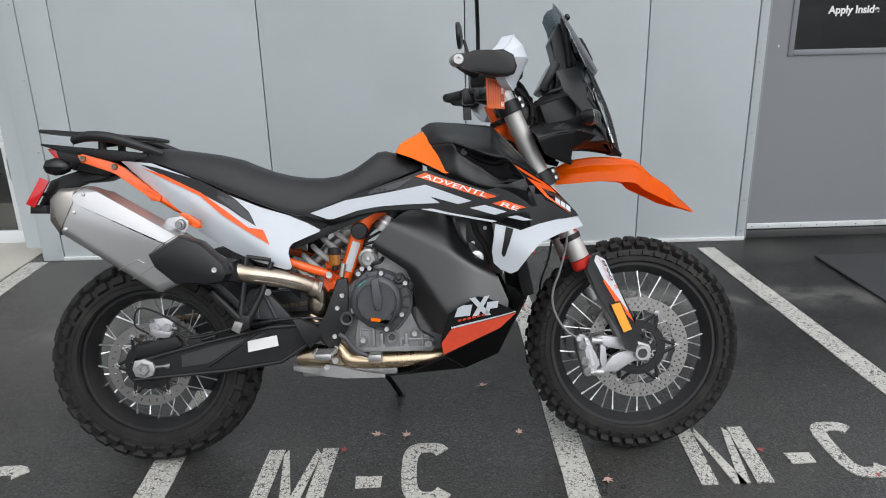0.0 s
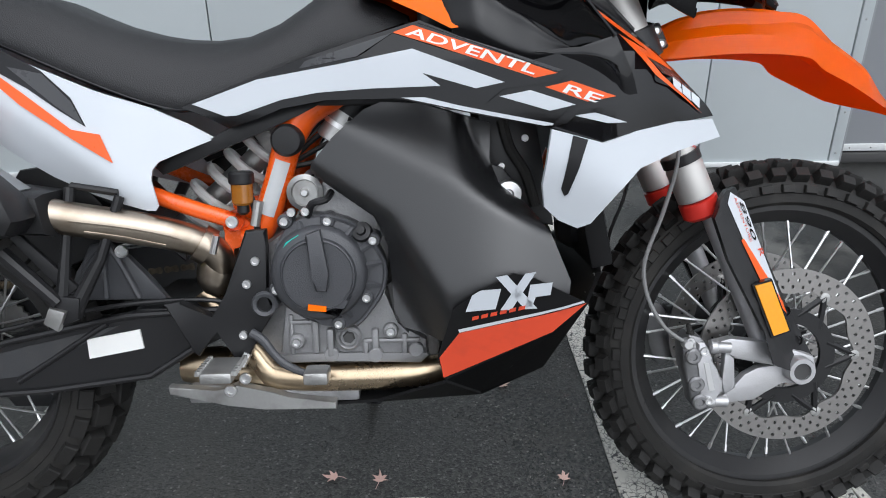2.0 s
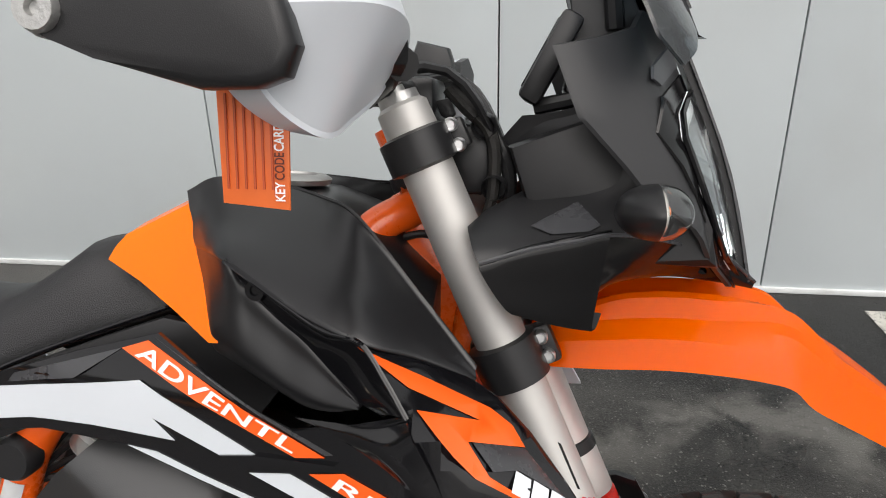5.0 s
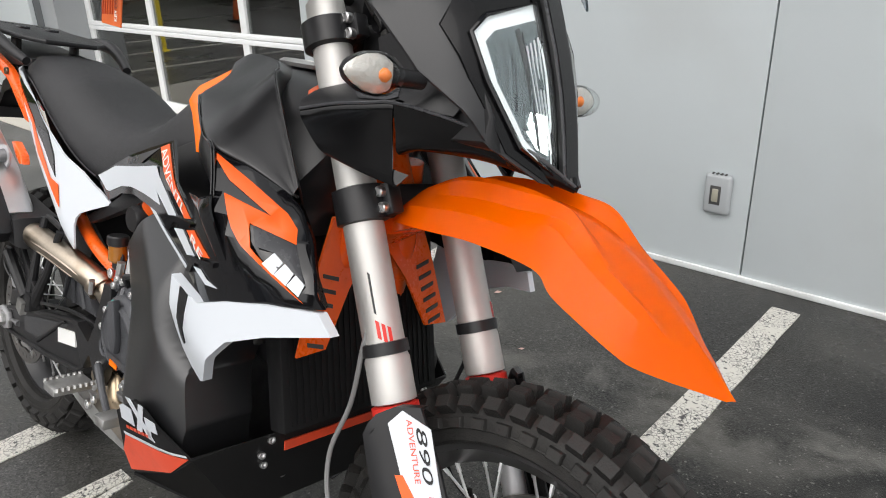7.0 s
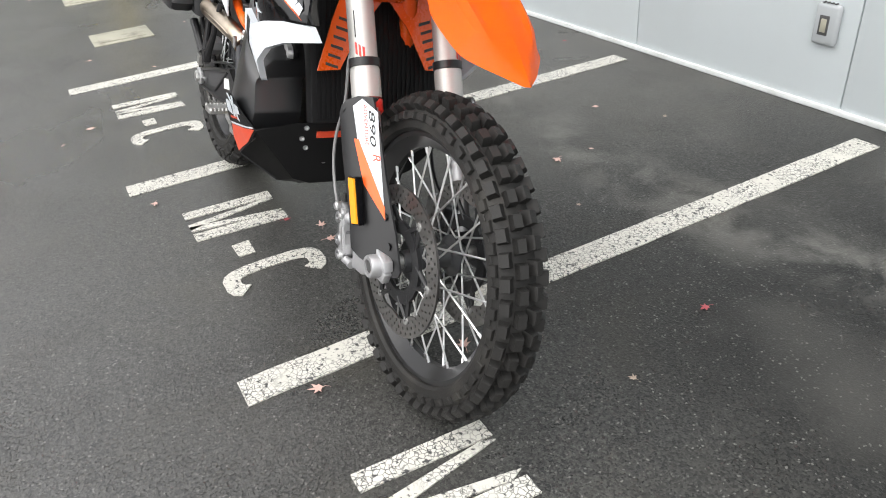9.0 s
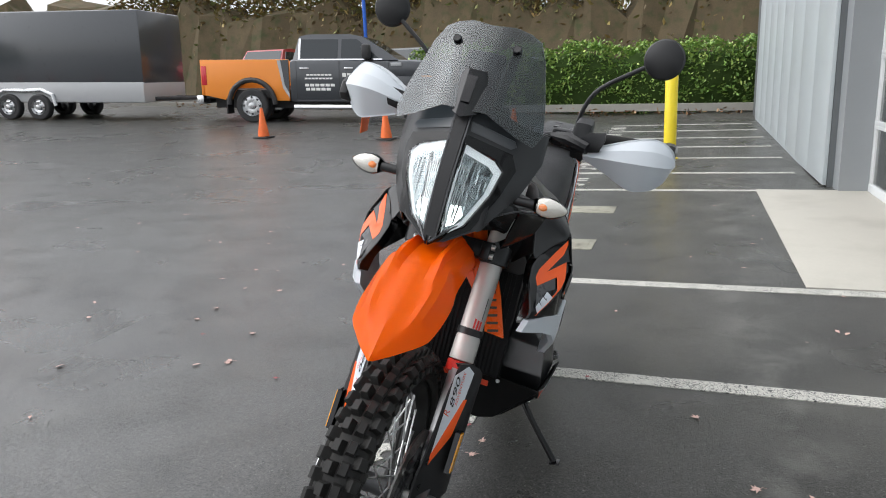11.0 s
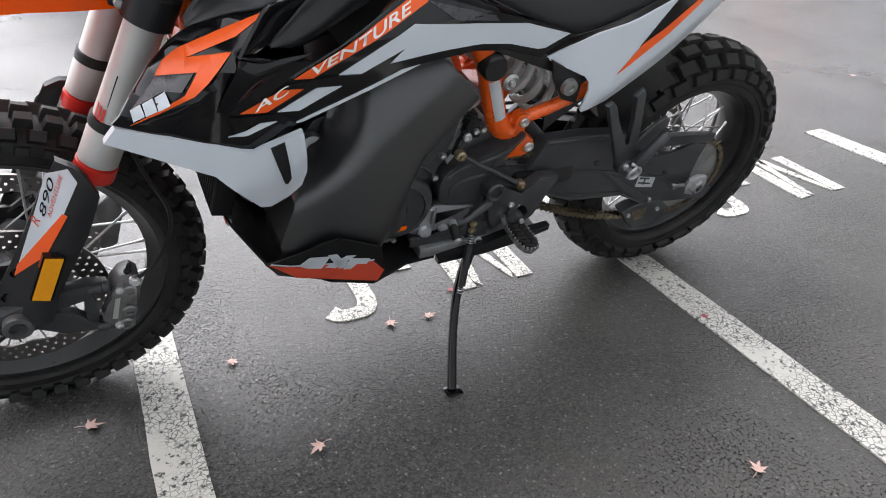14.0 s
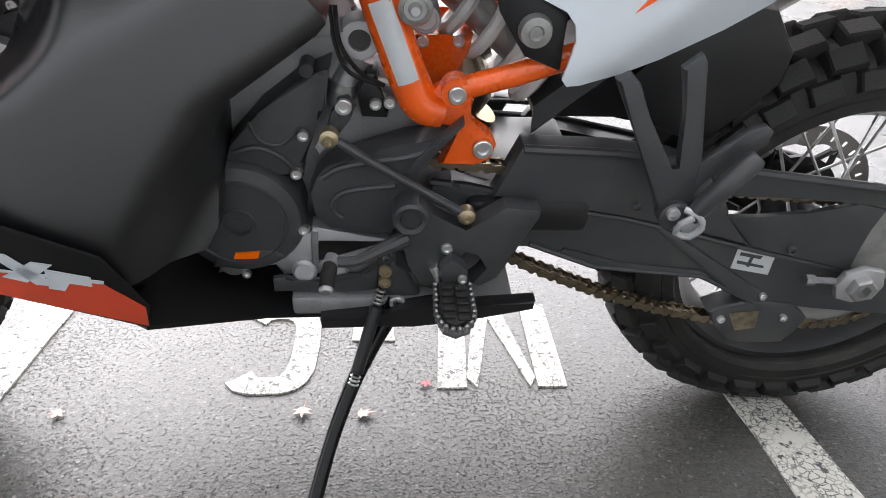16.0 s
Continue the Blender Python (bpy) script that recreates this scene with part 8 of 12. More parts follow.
low0, low1 = (RX + 0.005, RZ - 0.110), (-0.120, 0.434)
path += [(low0[0] + (low1[0] - low0[0]) * t, low0[1] + (low1[1] - low0[1]) * t - CHAIN_SAG * math.sin(math.pi * t ** 0.9)) for t in (0.12, 0.25, 0.4, 0.55, 0.7, 0.85)]
pts = [Vector((x, 0.09, z)) for x, z in path]
dists = [0.0]
for a, b in zip(pts, pts[1:] + pts[:1]):
    dists.append(dists[-1] + (b - a).length)
total = dists[-1]
nlink = int(total / 0.0159 / 2) * 2
def along_chain(s):
    s %= total
    for i in range(len(pts)):
        if dists[i + 1] >= s:
            t = (s - dists[i]) / max(1e-6, dists[i + 1] - dists[i])
            return pts[i].lerp(pts[(i + 1) % len(pts)], t)
    return pts[0]
link_me = {}
chain = part("drive_chain", tube([p - Vector((0, 0.0, 0)) for p in pts], 0.0035, 6, closed=True), M_CHAIN, bike, "brass-coloured drive chain, a little dirty")
for i in range(nlink):
    p, q = along_chain(i * total / nlink), along_chain((i + 1) * total / nlink)
    key = i % 2
    d = q - p
    if key not in link_me:
        bm = bmesh.new()
        for sy in (-1, 1):
            yy = sy * (0.0095 if key else 0.0068)
            prism([(-0.0065, 0.0), (-0.0045, 0.006), (0.0, 0.0072), (0.004, 0.0055), (0.008, 0.0045), (0.012, 0.0055), (0.016, 0.0072), (0.0205, 0.006), (0.0225, 0.0), (0.0205, -0.006), (0.016, -0.0072), (0.012, -0.0055), (0.008, -0.0045), (0.004, -0.0055), (0.0, -0.0072), (-0.0045, -0.006)], yy - 0.0011, yy + 0.0011, "y", 0, bm)
        tube([(0, -0.0115, 0), (0, 0.0115, 0)], 0.0042, 8, bm)
        ob = part("chain_link", bm, M_CHAIN, chain)
        link_me[key] = ob.data
    else:
        ob = new("chain_link", link_me[key])
        ob.parent = chain
    ob.matrix_basis = Matrix.Translation(p) @ Matrix.Rotation(-math.atan2(d.z, d.x), 4, "Y")

for sy in (-1, 1):
    y = sy * 0.150
    hp = [(-0.152, 0.595), (-0.119, 0.597), (-0.119, 0.570), (-0.128, 0.489), (-0.114, 0.472), (-0.119, 0.450), (-0.144, 0.413), (-0.163, 0.373), (-0.182, 0.374), (-0.190, 0.404), (-0.208, 0.436), (-0.230, 0.402), (-0.241, 0.385), (-0.250, 0.392), (-0.264, 0.426), (-0.293, 0.476), (-0.265, 0.480), (-0.213, 0.447), (-0.190, 0.492)]
    if sy > 0:
        hp = [(-0.114, 0.459), (-0.12, 0.475), (-0.142, 0.478), (-0.158, 0.458), (-0.198, 0.436), (-0.224, 0.458), (-0.244, 0.474), (-0.286, 0.469), (-0.285, 0.458), (-0.25, 0.385), (-0.243, 0.366), (-0.219, 0.351), (-0.206, 0.359), (-0.233, 0.381), (-0.219, 0.406), (-0.198, 0.413), (-0.183, 0.392), (-0.176, 0.374), (-0.162, 0.361), (-0.144, 0.35), (-0.129, 0.387), (-0.121, 0.422)]
    br = part("footpeg_bracket", prism(hp, y - 0.010 - (0.012 if sy > 0 else 0), y + (0.010 if sy < 0 else 0.006), "y", 0.004), M_BLACK if sy < 0 else M_ARM, bike, "black footpeg bracket and heel plate")
    rx, rz, ry = (-0.126, 0.475, 0.156) if sy < 0 else (-0.13, 0.459, 0.150)
    part("pivot_ring", lathe([(0.013, -sy * 0.02), (0.013, sy * 0.012), (0.0185, sy * 0.014), (0.0215, sy * 0.010), (0.0215, -sy * 0.02)], (rx, sy * ry, rz), (0, 1, 0), 26, closed=True), M_COVERBLK if sy < 0 else M_ARM, br)
    part("pivot_bore", lathe([(0, -sy * 0.004), (0.013, -sy * 0.004), (0.013, -sy * 0.01), (0, -sy * 0.01)], (rx, sy * ry, rz), (0, 1, 0), 20), M_GLOSS, br)
    bolts("bracket_bolt", [(-0.138, 0.546), (-0.154, 0.508), (-0.165, 0.422)] if sy < 0 else [(-0.175, 0.417)], sy * 0.158, 0.0075, M_SPOKE, br)
    if sy < 0:
        pg = part("footpeg", box(-0.216, -0.166, -0.245, -0.168, 0.370, 0.388, 0.004), M_ALLOY, bike, "toothed footpeg")
        for i in range(7):
            for xx in (-0.219, -0.163):
                part("peg_tooth", lathe([(0.006, 0), (0.0045, 0.007), (0, 0.009)], (xx, -0.172 - 0.011 * i, 0.383), (0, 0, 1), 6), M_ALLOY, pg)
    else:
        rim = [(-0.162, 0.176), (-0.160, 0.235), (-0.166, 0.254), (-0.181, 0.262), (-0.198, 0.254), (-0.205, 0.235), (-0.204, 0.176)]
        pg = part("footpeg", prism(rim, 0.362, 0.372, "z", 0.002), M_CALIPER, bike, "toothed footpeg with a black rubber pad")
        for (x0, y0), (x1, y1) in zip(rim, rim[1:]):
            n = max(2, int(math.hypot(x1 - x0, y1 - y0) / 0.009))
            for i in range(n):
                t = (i + 0.5) / n
                part("peg_tooth", lathe([(0.0042, 0), (0.0032, 0.008), (0, 0.010)], (x0 + (x1 - x0) * t, y0 + (y1 - y0) * t, 0.371), (0, 0, 1), 5), M_CALIPER, pg)
        pad = [(-0.1815 + (x + 0.1815) * 0.84, 0.178 + (yy - 0.176) * 0.92) for x, yy in rim]
        part("rubber_pad", prism(pad, 0.370, 0.381, "z", 0.004), M_RUBBER, pg, "black rubber pad")
        for i in range(5):
            yy = 0.186 + 0.013 * i
            for x0, x1, dy in ((-0.199, -0.184, 0.003), (-0.182, -0.167, 0.0)):
                part("pad_block", box(x0, x1, yy + dy, yy + dy + 0.0095, 0.379, 0.3845, 0.002), M_RUBBER, pg)
        part("peg_clevis", prism([(-0.172, 0.372), (-0.166, 0.398), (-0.180, 0.415), (-0.200, 0.398), (-0.204, 0.370)], 0.160, 0.180, "y", 0.003), M_ARM, pg)
        bolts("clevis_pin", [(-0.194, 0.388)], 0.182, 0.006, M_SPOKE, pg)
    part("peg_spring", tube([(-0.17, sy * 0.165, 0.37), (-0.16, sy * 0.16, 0.39)], 0.007, 8), M_SPOKE, pg)
# brake pedal on the right, gear lever on the left
part("brake_pedal", tube([(-0.150, -0.168, 0.428), (-0.131, -0.173, 0.417), (-0.113, -0.176, 0.393), (-0.091, -0.180, 0.374), (-0.050, -0.190, 0.360)], [0.008, 0.008, 0.007, 0.007, 0.006], 10, steps=4), M_COVERBLK, bike, "black brake pedal")
part("pedal_pad", box(-0.062, -0.022, -0.215, -0.172, 0.352, 0.374, 0.005), M_ALLOY, bike, "ribbed alloy pedal pad")
rod = part("shift_rod", tube([(-0.038, 0.142, 0.558), (-0.062, 0.144, 0.543), (-0.086, 0.146, 0.527), (-0.198, 0.143, 0.455)], [0.0045, 0.006, 0.0048, 0.0055], 10), M_ARM, bike, "black gear linkage rod")
for jx, jz in ((-0.038, 0.558), (-0.198, 0.455)):
    part("rod_end", lathe([(0.0105, -0.007), (0.0115, 0), (0.0105, 0.007), (0.006, 0.009), (0, 0.009), (0, -0.007)], (jx, 0.142, jz), (0, 1, 0), 18), M_JOINT, rod, "yellow zinc ball joint")
    bolts("rod_bolt", [(jx, jz)], 0.150, 0.0055, M_JOINT, rod)
sa = part("shift_arm", prism([(-0.03, 0.548), (-0.043, 0.545), (-0.06, 0.57), (-0.068, 0.587), (-0.059, 0.599), (-0.047, 0.595), (-0.043, 0.577)], 0.116, 0.128, "y", 0.003), M_ARM, engine, "black shift shaft arm")
part("arm_window", prism([(-0.041, 0.561), (-0.051, 0.577), (-0.056, 0.577), (-0.046, 0.56)], 0.1275, 0.1288, "y"), M_DARK, sa)
bolts("arm_bolt", [(-0.054, 0.589)], 0.129, 0.0095, M_SPOKE, sa)
part("shift_index", prism([(-0.019, 0.534), (-0.031, 0.553), (-0.041, 0.544), (-0.025, 0.523)], 0.110, 0.122, "y", 0.002), M_CASE, engine)
lever = part("gear_lever", tube([(-0.128, 0.15, 0.427), (-0.099, 0.156, 0.414), (-0.065, 0.162, 0.399), (-0.036, 0.166, 0.401)], [0.011, 0.009, 0.007, 0.007], 10, steps=3), M_ARM, bike, "black gear lever")
part("gear_tip", tube([(-0.034, 0.164, 0.4), (-0.034, 0.178, 0.398), (-0.033, 0.18, 0.396), (-0.031, 0.202, 0.388)], [0.009, 0.009, 0.0095, 0.0095], 16), M_RUBBER, lever, "knurled gear lever tip")
part("tip_cap", lathe([(0, 0.004), (0.006, 0.004), (0.009, 0.001), (0.009, -0.004)], (-0.031, 0.203, 0.388), (0, 1, -0.35), 16), M_SILVER, lever)
part("tip_eye", lathe([(0.0095, -0.007), (0.0095, 0.007), (0, 0.007), (0, -0.007)], (-0.035, 0.166, 0.401), (0.2, 1, 0), 16), M_SILVER, lever)
# side stand
foot = Vector((0.003, 0.345, 0.085))
hinge = Vector((-0.116, 0.14, 0.318))
st = part("side_stand", tube([hinge, (-0.102, 0.152, 0.292), (-0.080, 0.172, 0.257), (-0.055, 0.205, 0.217), (-0.028, 0.260, 0.165), foot], [0.0135, 0.0125, 0.0115, 0.0105, 0.0095, 0.0105], 14, steps=4), M_MASK, bike, "black steel side stand resting on the asphalt")
part("stand_bracket", prism([(-0.091, 0.367), (-0.114, 0.383), (-0.125, 0.367), (-0.146, 0.327), (-0.141, 0.294), (-0.124, 0.278), (-0.107, 0.294), (-0.09, 0.319)], 0.110, 0.140, "y", 0.005), M_ARM, st, "black cast stand bracket")
part("bracket_ear", prism([(-0.118, 0.358), (-0.14, 0.356), (-0.17, 0.332), (-0.165, 0.325), (-0.136, 0.341), (-0.12, 0.337)], 0.118, 0.130, "y", 0.003), M_CALIPER, st)
bolts("stand_bolt", [(-0.116, 0.322)], 0.148, 0.0105, M_SILVER, st)
bolts("stand_bolt", [(-0.1, 0.351), (-0.101, 0.369)], 0.142, 0.0085, M_JOINT, st)
sp0, sp1 = Vector((-0.096, 0.152, 0.346)), Vector((-0.058, 0.212, 0.228))
part("stand_spring", tube([sp0, sp0.lerp(sp1, 0.16), sp0.lerp(sp1, 0.18), sp0.lerp(sp1, 0.84), sp0.lerp(sp1, 0.86), sp1], [0.003, 0.0045, 0.0085, 0.0085, 0.0045, 0.003], 12), M_BLACK, st)
for t in (0.02, 0.06, 0.10, 0.14, 0.88, 0.92, 0.96):
    c = sp0.lerp(sp1, t)
    part("spring_coil", lathe([(0.0055, -0.0016), (0.0075, 0), (0.0055, 0.0016)], c, sp1 - sp0, 12), M_SPOKE, st)
fp = bmesh.new()
box(-0.020, 0.018, -0.014, 0.020, -0.006, 0.004, 0.003, fp, Matrix.Translation(foot) @ Matrix.Rotation(radians(13.3), 4, "X") @ Matrix.Translation((0, 0, -0.004)))
part("stand_foot", fp, M_GLOSS, st)

# ---------------------------------------------------------------- exhaust
can = bmesh.new()
cp = [(-0.925, 0.868), (-0.905, 0.886), (-0.832, 0.892), (-0.800, 0.878), (-0.594, 0.752), (-0.470, 0.672), (-0.480, 0.648), (-0.646, 0.584), (-0.660, 0.586), (-0.915, 0.760), (-0.932, 0.800)]
prism(cp, -0.262, -0.158, "y", 0.026, can, 4)
silencer = part("silencer", can, M_CAN, bike, "brushed steel silencer with a black heat shield", angle=50)
ec = bmesh.new()
prism([(-0.940, 0.862), (-0.912, 0.889), (-0.842, 0.894), (-0.868, 0.850), (-0.905, 0.780), (-0.918, 0.757), (-0.944, 0.800)], -0.265, -0.155, "y", 0.026, ec, 4)
part("end_cap", ec, M_BRONZE, silencer, "darker steel end cap")
for x, z in ((-0.838, 0.872), (-0.868, 0.822), (-0.895, 0.775)):
    part("rivet", lathe([(0, -0.004), (0.005, -0.003), (0.006, 0)], (x, -0.2625, z), (0, 1, 0), 10), M_SPOKE, silencer)
part("can_seam", tube([(-0.715, -0.2625, 0.628), (-0.655, -0.264, 0.662), (-0.605, -0.2635, 0.690), (-0.54, -0.263, 0.712)], 0.0012, 5), M_BRONZE, silencer)
part("can_seam", tube([(-0.755, -0.2625, 0.654), (-0.70, -0.264, 0.684), (-0.68, -0.264, 0.672)], 0.0012, 5), M_BRONZE, silencer)
part("can_seam", tube([(-0.66, -0.264, 0.70), (-0.64, -0.264, 0.718), (-0.585, -0.263, 0.748)], 0.0012, 5), M_BRONZE, silencer)
part("heat_shield", prism([(-0.665, 0.698), (-0.575, 0.748), (-0.515, 0.728), (-0.452, 0.668), (-0.440, 0.635), (-0.455, 0.612), (-0.497, 0.606), (-0.594, 0.612), (-0.648, 0.660)], -0.290, -0.215, "y", 0.018), M_BLACK, silencer, "black plastic heat shield")
bolts("shield_bolt", [(-0.476, 0.650)], -0.290, 0.008, M_SPOKE, silencer)
part("shield_inner", prism([(-0.60, 0.69), (-0.44, 0.665), (-0.43, 0.60), (-0.60, 0.61)], -0.225, -0.12, "y", 0.02), M_BLACK, silencer)
part("can_bracket", prism([(-0.646, 0.783), (-0.633, 0.796), (-0.594, 0.799), (-0.575, 0.785), (-0.576, 0.763), (-0.589, 0.749), (-0.614, 0.76), (-0.638, 0.765)], -0.185, -0.178, "y", 0.002), M_SILVER, silencer, "alloy hanger plate")
part("hanger_rubber", lathe([(0, -0.020), (0.008, -0.020), (0.009, -0.014), (0.014, -0.012), (0.016, 0), (0, 0)], (-0.597, -0.186, 0.775), (0, 1, 0), 24), M_CALIPER, silencer)
part("hanger_tab", prism([(-0.609, 0.806), (-0.589, 0.808), (-0.548, 0.783), (-0.543, 0.763), (-0.562, 0.761), (-0.582, 0.774)], -0.168, -0.150, "y", 0.004), M_FRAMEPAINT, bike, "orange silencer hanger")
pipe = part("link_pipe", tube([(-0.470, -0.185, 0.634), (-0.400, -0.170, 0.618), (-0.330, -0.158, 0.604), (-0.268, -0.145, 0.588), (-0.222, -0.128, 0.566), (-0.205, -0.115, 0.535), (-0.215, -0.10, 0.495)], [0.027, 0.027, 0.027, 0.026, 0.025, 0.024, 0.024], 20, steps=5), M_STEELPIPE, bike, "tinted stainless exhaust pipe")
part("pipe_seam", tube([(-0.41, -0.197, 0.622), (-0.33, -0.184, 0.608), (-0.27, -0.171, 0.592), (-0.235, -0.156, 0.575)], 0.003, 6, steps=3), M_STEELPIPE, pipe)
part("pipe_seam", tube([(-0.39, -0.192, 0.604), (-0.33, -0.181, 0.592), (-0.275, -0.168, 0.576)], 0.0025, 6, steps=3), M_STEELPIPE, pipe)
part("pipe_clamp", lathe([(0.026, -0.010), (0.032, -0.010), (0.032, 0.010), (0.026, 0.010)], (-0.226, -0.130, 0.568), (0.75, 0.2, -0.5), 22, closed=True), M_STEELPIPE, pipe)
part("collector_bulb", lathe([(0.022, -0.042), (0.034, -0.028), (0.038, -0.012), (0.038, 0.012), (0.034, 0.028), (0.022, 0.042)], (-0.213, -0.098, 0.520), (0.25, 0, 1), 24), M_STEELPIPE, bike, "tinted stainless exhaust bulb")
part("clamp_screw", tube([(-0.205, -0.160, 0.560), (-0.196, -0.162, 0.590)], 0.006, 8), M_SPOKE, pipe)
brace = part("swingarm_brace", prism([(-0.475, 0.470), (-0.452, 0.520), (-0.427, 0.565), (-0.397, 0.571), (-0.363, 0.546), (-0.330, 0.505), (-0.301, 0.469)], -0.108, -0.090, "y", 0.006), M_COVERBLK, bike, "black cast swingarm brace")
for bx, bz in ((-0.455, 0.475), (-0.405, 0.475), (-0.350, 0.475)):
    part("brace_rib", tube([(bx, -0.109, bz), (bx * 0.5 - 0.200, -0.111, 0.535), (-0.392, -0.109, 0.562)], 0.006, 8, steps=3), M_COVERBLK, brace)
bolts("brace_bolt", [(-0.370, 0.556)], -0.112, 0.011, M_SPOKE, brace)
part("header_pipe", tube([(0.30, -0.10, 0.375), (0.159, -0.128, 0.346), (0.084, -0.134, 0.338), (-0.018, -0.134, 0.336), (-0.085, -0.134, 0.338), (-0.128, -0.130, 0.344), (-0.160, -0.118, 0.38), (-0.21, -0.10, 0.43), (-0.24, -0.09, 0.48)], 0.0245, 20, steps=5), M_BRASS, bike, "golden heat-tinted exhaust header")
part("header_pipe", tube([(-0.100, -0.118, 0.332), (-0.160, -0.110, 0.342), (-0.23, -0.10, 0.345), (-0.285, -0.09, 0.345)], [0.030, 0.036, 0.036, 0.03], 20, steps=4), M_BRASS, bike, "golden heat-tinted exhaust header")

# ---------------------------------------------------------------- tail
part("rear_mudguard", skin([[(x, -w, z - 0.03), (x, -w * 0.9, z), (x, w * 0.9, z), (x, w, z - 0.03), (x, w * 0.95, z - 0.035), (x, w * 0.86, z - 0.008), (x, -w * 0.86, z - 0.008), (x, -w * 0.95, z - 0.035)] for x, z, w in ((-0.28, 0.56, 0.07), (-0.37, 0.65, 0.085), (-0.47, 0.715, 0.092), (-0.54, 0.775, 0.088), (-0.60, 0.840, 0.080), (-0.68, 0.905, 0.072), (-0.78, 0.945, 0.066))]), M_BLACK, bike, "black plastic rear mudguard")
part("mud_flap", prism([(-0.389, 0.605), (-0.47, 0.700), (-0.545, 0.690), (-0.580, 0.640), (-0.578, 0.600), (-0.552, 0.575), (-0.500, 0.515), (-0.42, 0.545)], -0.075, 0.075, "y", 0.006), M_BLACK, bike, "black plastic inner mudguard")
for sy in (-1, 1):
    tb = part("tail_bracket", prism([(-0.922, 0.988), (-0.907, 0.992), (-0.812, 0.963), (-0.789, 0.95), (-0.697, 0.872), (-0.677, 0.859), (-0.684, 0.842), (-0.708, 0.846), (-0.724, 0.863), (-0.805, 0.929), (-0.824, 0.939), (-0.911, 0.965)], sy * 0.098 - 0.008, sy * 0.098 + 0.008, "y", 0.003), M_FRAMEPAINT, bike, "orange tail bracket")
    bolts("tail_bolt", [(-0.904, 0.978), (-0.811, 0.952)], sy * 0.107, 0.009, M_CHAIN, tb)
    bl = part("indicator", lathe([(0, -0.052), (0.014, -0.042), (0.024, -0.020), (0.026, 0.0), (0.020, 0.022), (0.010, 0.030), (0, 0.032)], (-0.975, sy * 0.135, 0.955), (-1, 0, 0.05), 24), M_GLOSS, bike, "black rear indicator")
    bl.matrix_basis = Matrix.Rotation(0, 4, "X")
    part("indicator_stalk", tube([(-0.965, sy * 0.118, 0.955), (-0.93, sy * 0.06, 0.962)], 0.009, 10), M_BLACK, bl)
    # grab handle either side of the rack
    part("grab_handle", tube([(-0.66, sy * 0.118, 0.985), (-0.72, sy * 0.132, 1.008), (-0.80, sy * 0.140, 1.035), (-0.87, sy * 0.135, 1.042), (-0.93, sy * 0.100, 1.034)], [0.010, 0.013, 0.016, 0.016, 0.012], 12, steps=4), M_BLACK, bike, "black grab handle")
    # passenger footpeg hanger
    if sy > 0:
        fl = [(-0.336, 0.647), (-0.351, 0.655), (-0.364, 0.642), (-0.381, 0.606), (-0.418, 0.539), (-0.433, 0.541), (-0.419, 0.61), (-0.403, 0.661), (-0.421, 0.677), (-0.428, 0.668), (-0.439, 0.611), (-0.454, 0.544), (-0.457, 0.503), (-0.46, 0.479), (-0.453, 0.464), (-0.436, 0.464), (-0.42, 0.48), (-0.374, 0.576)]
        hg = part("pillion_hanger", prism(fl, 0.166, 0.180, "y", 0.004), M_ARM, bike, "black cast passenger footpeg hanger")
        part("hanger_boss", lathe([(0.019, -0.014), (0.019, 0.006), (0.016, 0.009), (0, 0.009)], (-0.436, 0.182, 0.484), (0, 1, 0), 22), M_ARM, hg)
        bolts("hanger_bolt", [(-0.43, 0.492)], 0.191, 0.008, M_SILVER, hg)
        part("hanger_wing", prism([(-0.45, 0.551), (-0.497, 0.593), (-0.513, 0.599), (-0.523, 0.592), (-0.522, 0.575), (-0.511, 0.568), (-0.461, 0.531), (-0.452, 0.505)], 0.170, 0.181, "y", 0.003), M_ARM, hg)
        part("pillion_peg", tube([(-0.451, 0.195, 0.489), (-0.461, 0.2, 0.512), (-0.497, 0.205, 0.57), (-0.501, 0.205, 0.575)], [0.010, 0.0125, 0.0125, 0.009], 12), M_ARM, hg, "black folded passenger peg")
        cl = part("pillion_clip", tube([(-0.441, 0.196, 0.5), (-0.455, 0.206, 0.497), (-0.461, 0.208, 0.483), (-0.45, 0.206, 0.469), (-0.434, 0.204, 0.473), (-0.436, 0.206, 0.486), (-0.448, 0.208, 0.497)], 0.0042, 8, steps=2), M_SILVER, hg, "bright wire clip")
        part("clip_plate", prism([(-0.438, 0.479), (-0.455, 0.497), (-0.467, 0.484), (-0.467, 0.468), (-0.452, 0.458)], 0.186, 0.200, "y", 0.003), M_SILVER, hg)
        continue
    hg = part("pillion_hanger", tube([(-0.342, sy * 0.165, 0.655), (-0.375, sy * 0.178, 0.560), (-0.420, sy * 0.190, 0.478)], [0.008, 0.009, 0.013], 10), M_BLACK, bike, "black passenger footpeg hanger")
    part("hanger_strut", tube([(-0.418, sy * 0.165, 0.670), (-0.425, sy * 0.180, 0.590), (-0.438, sy * 0.190, 0.488)], [0.009, 0.008, 0.012], 10), M_BLACK, hg)
    part("hanger_strut", tube([(-0.345, sy * 0.160, 0.660), (-0.418, sy * 0.160, 0.672)], 0.006, 8), M_BLACK, hg)
    part("hanger_lug", prism([(-0.405, 0.50), (-0.445, 0.505), (-0.460, 0.475), (-0.435, 0.455), (-0.410, 0.465)], sy * 0.190 - 0.012, sy * 0.190 + 0.012, "y", 0.004), M_BLACK, hg)
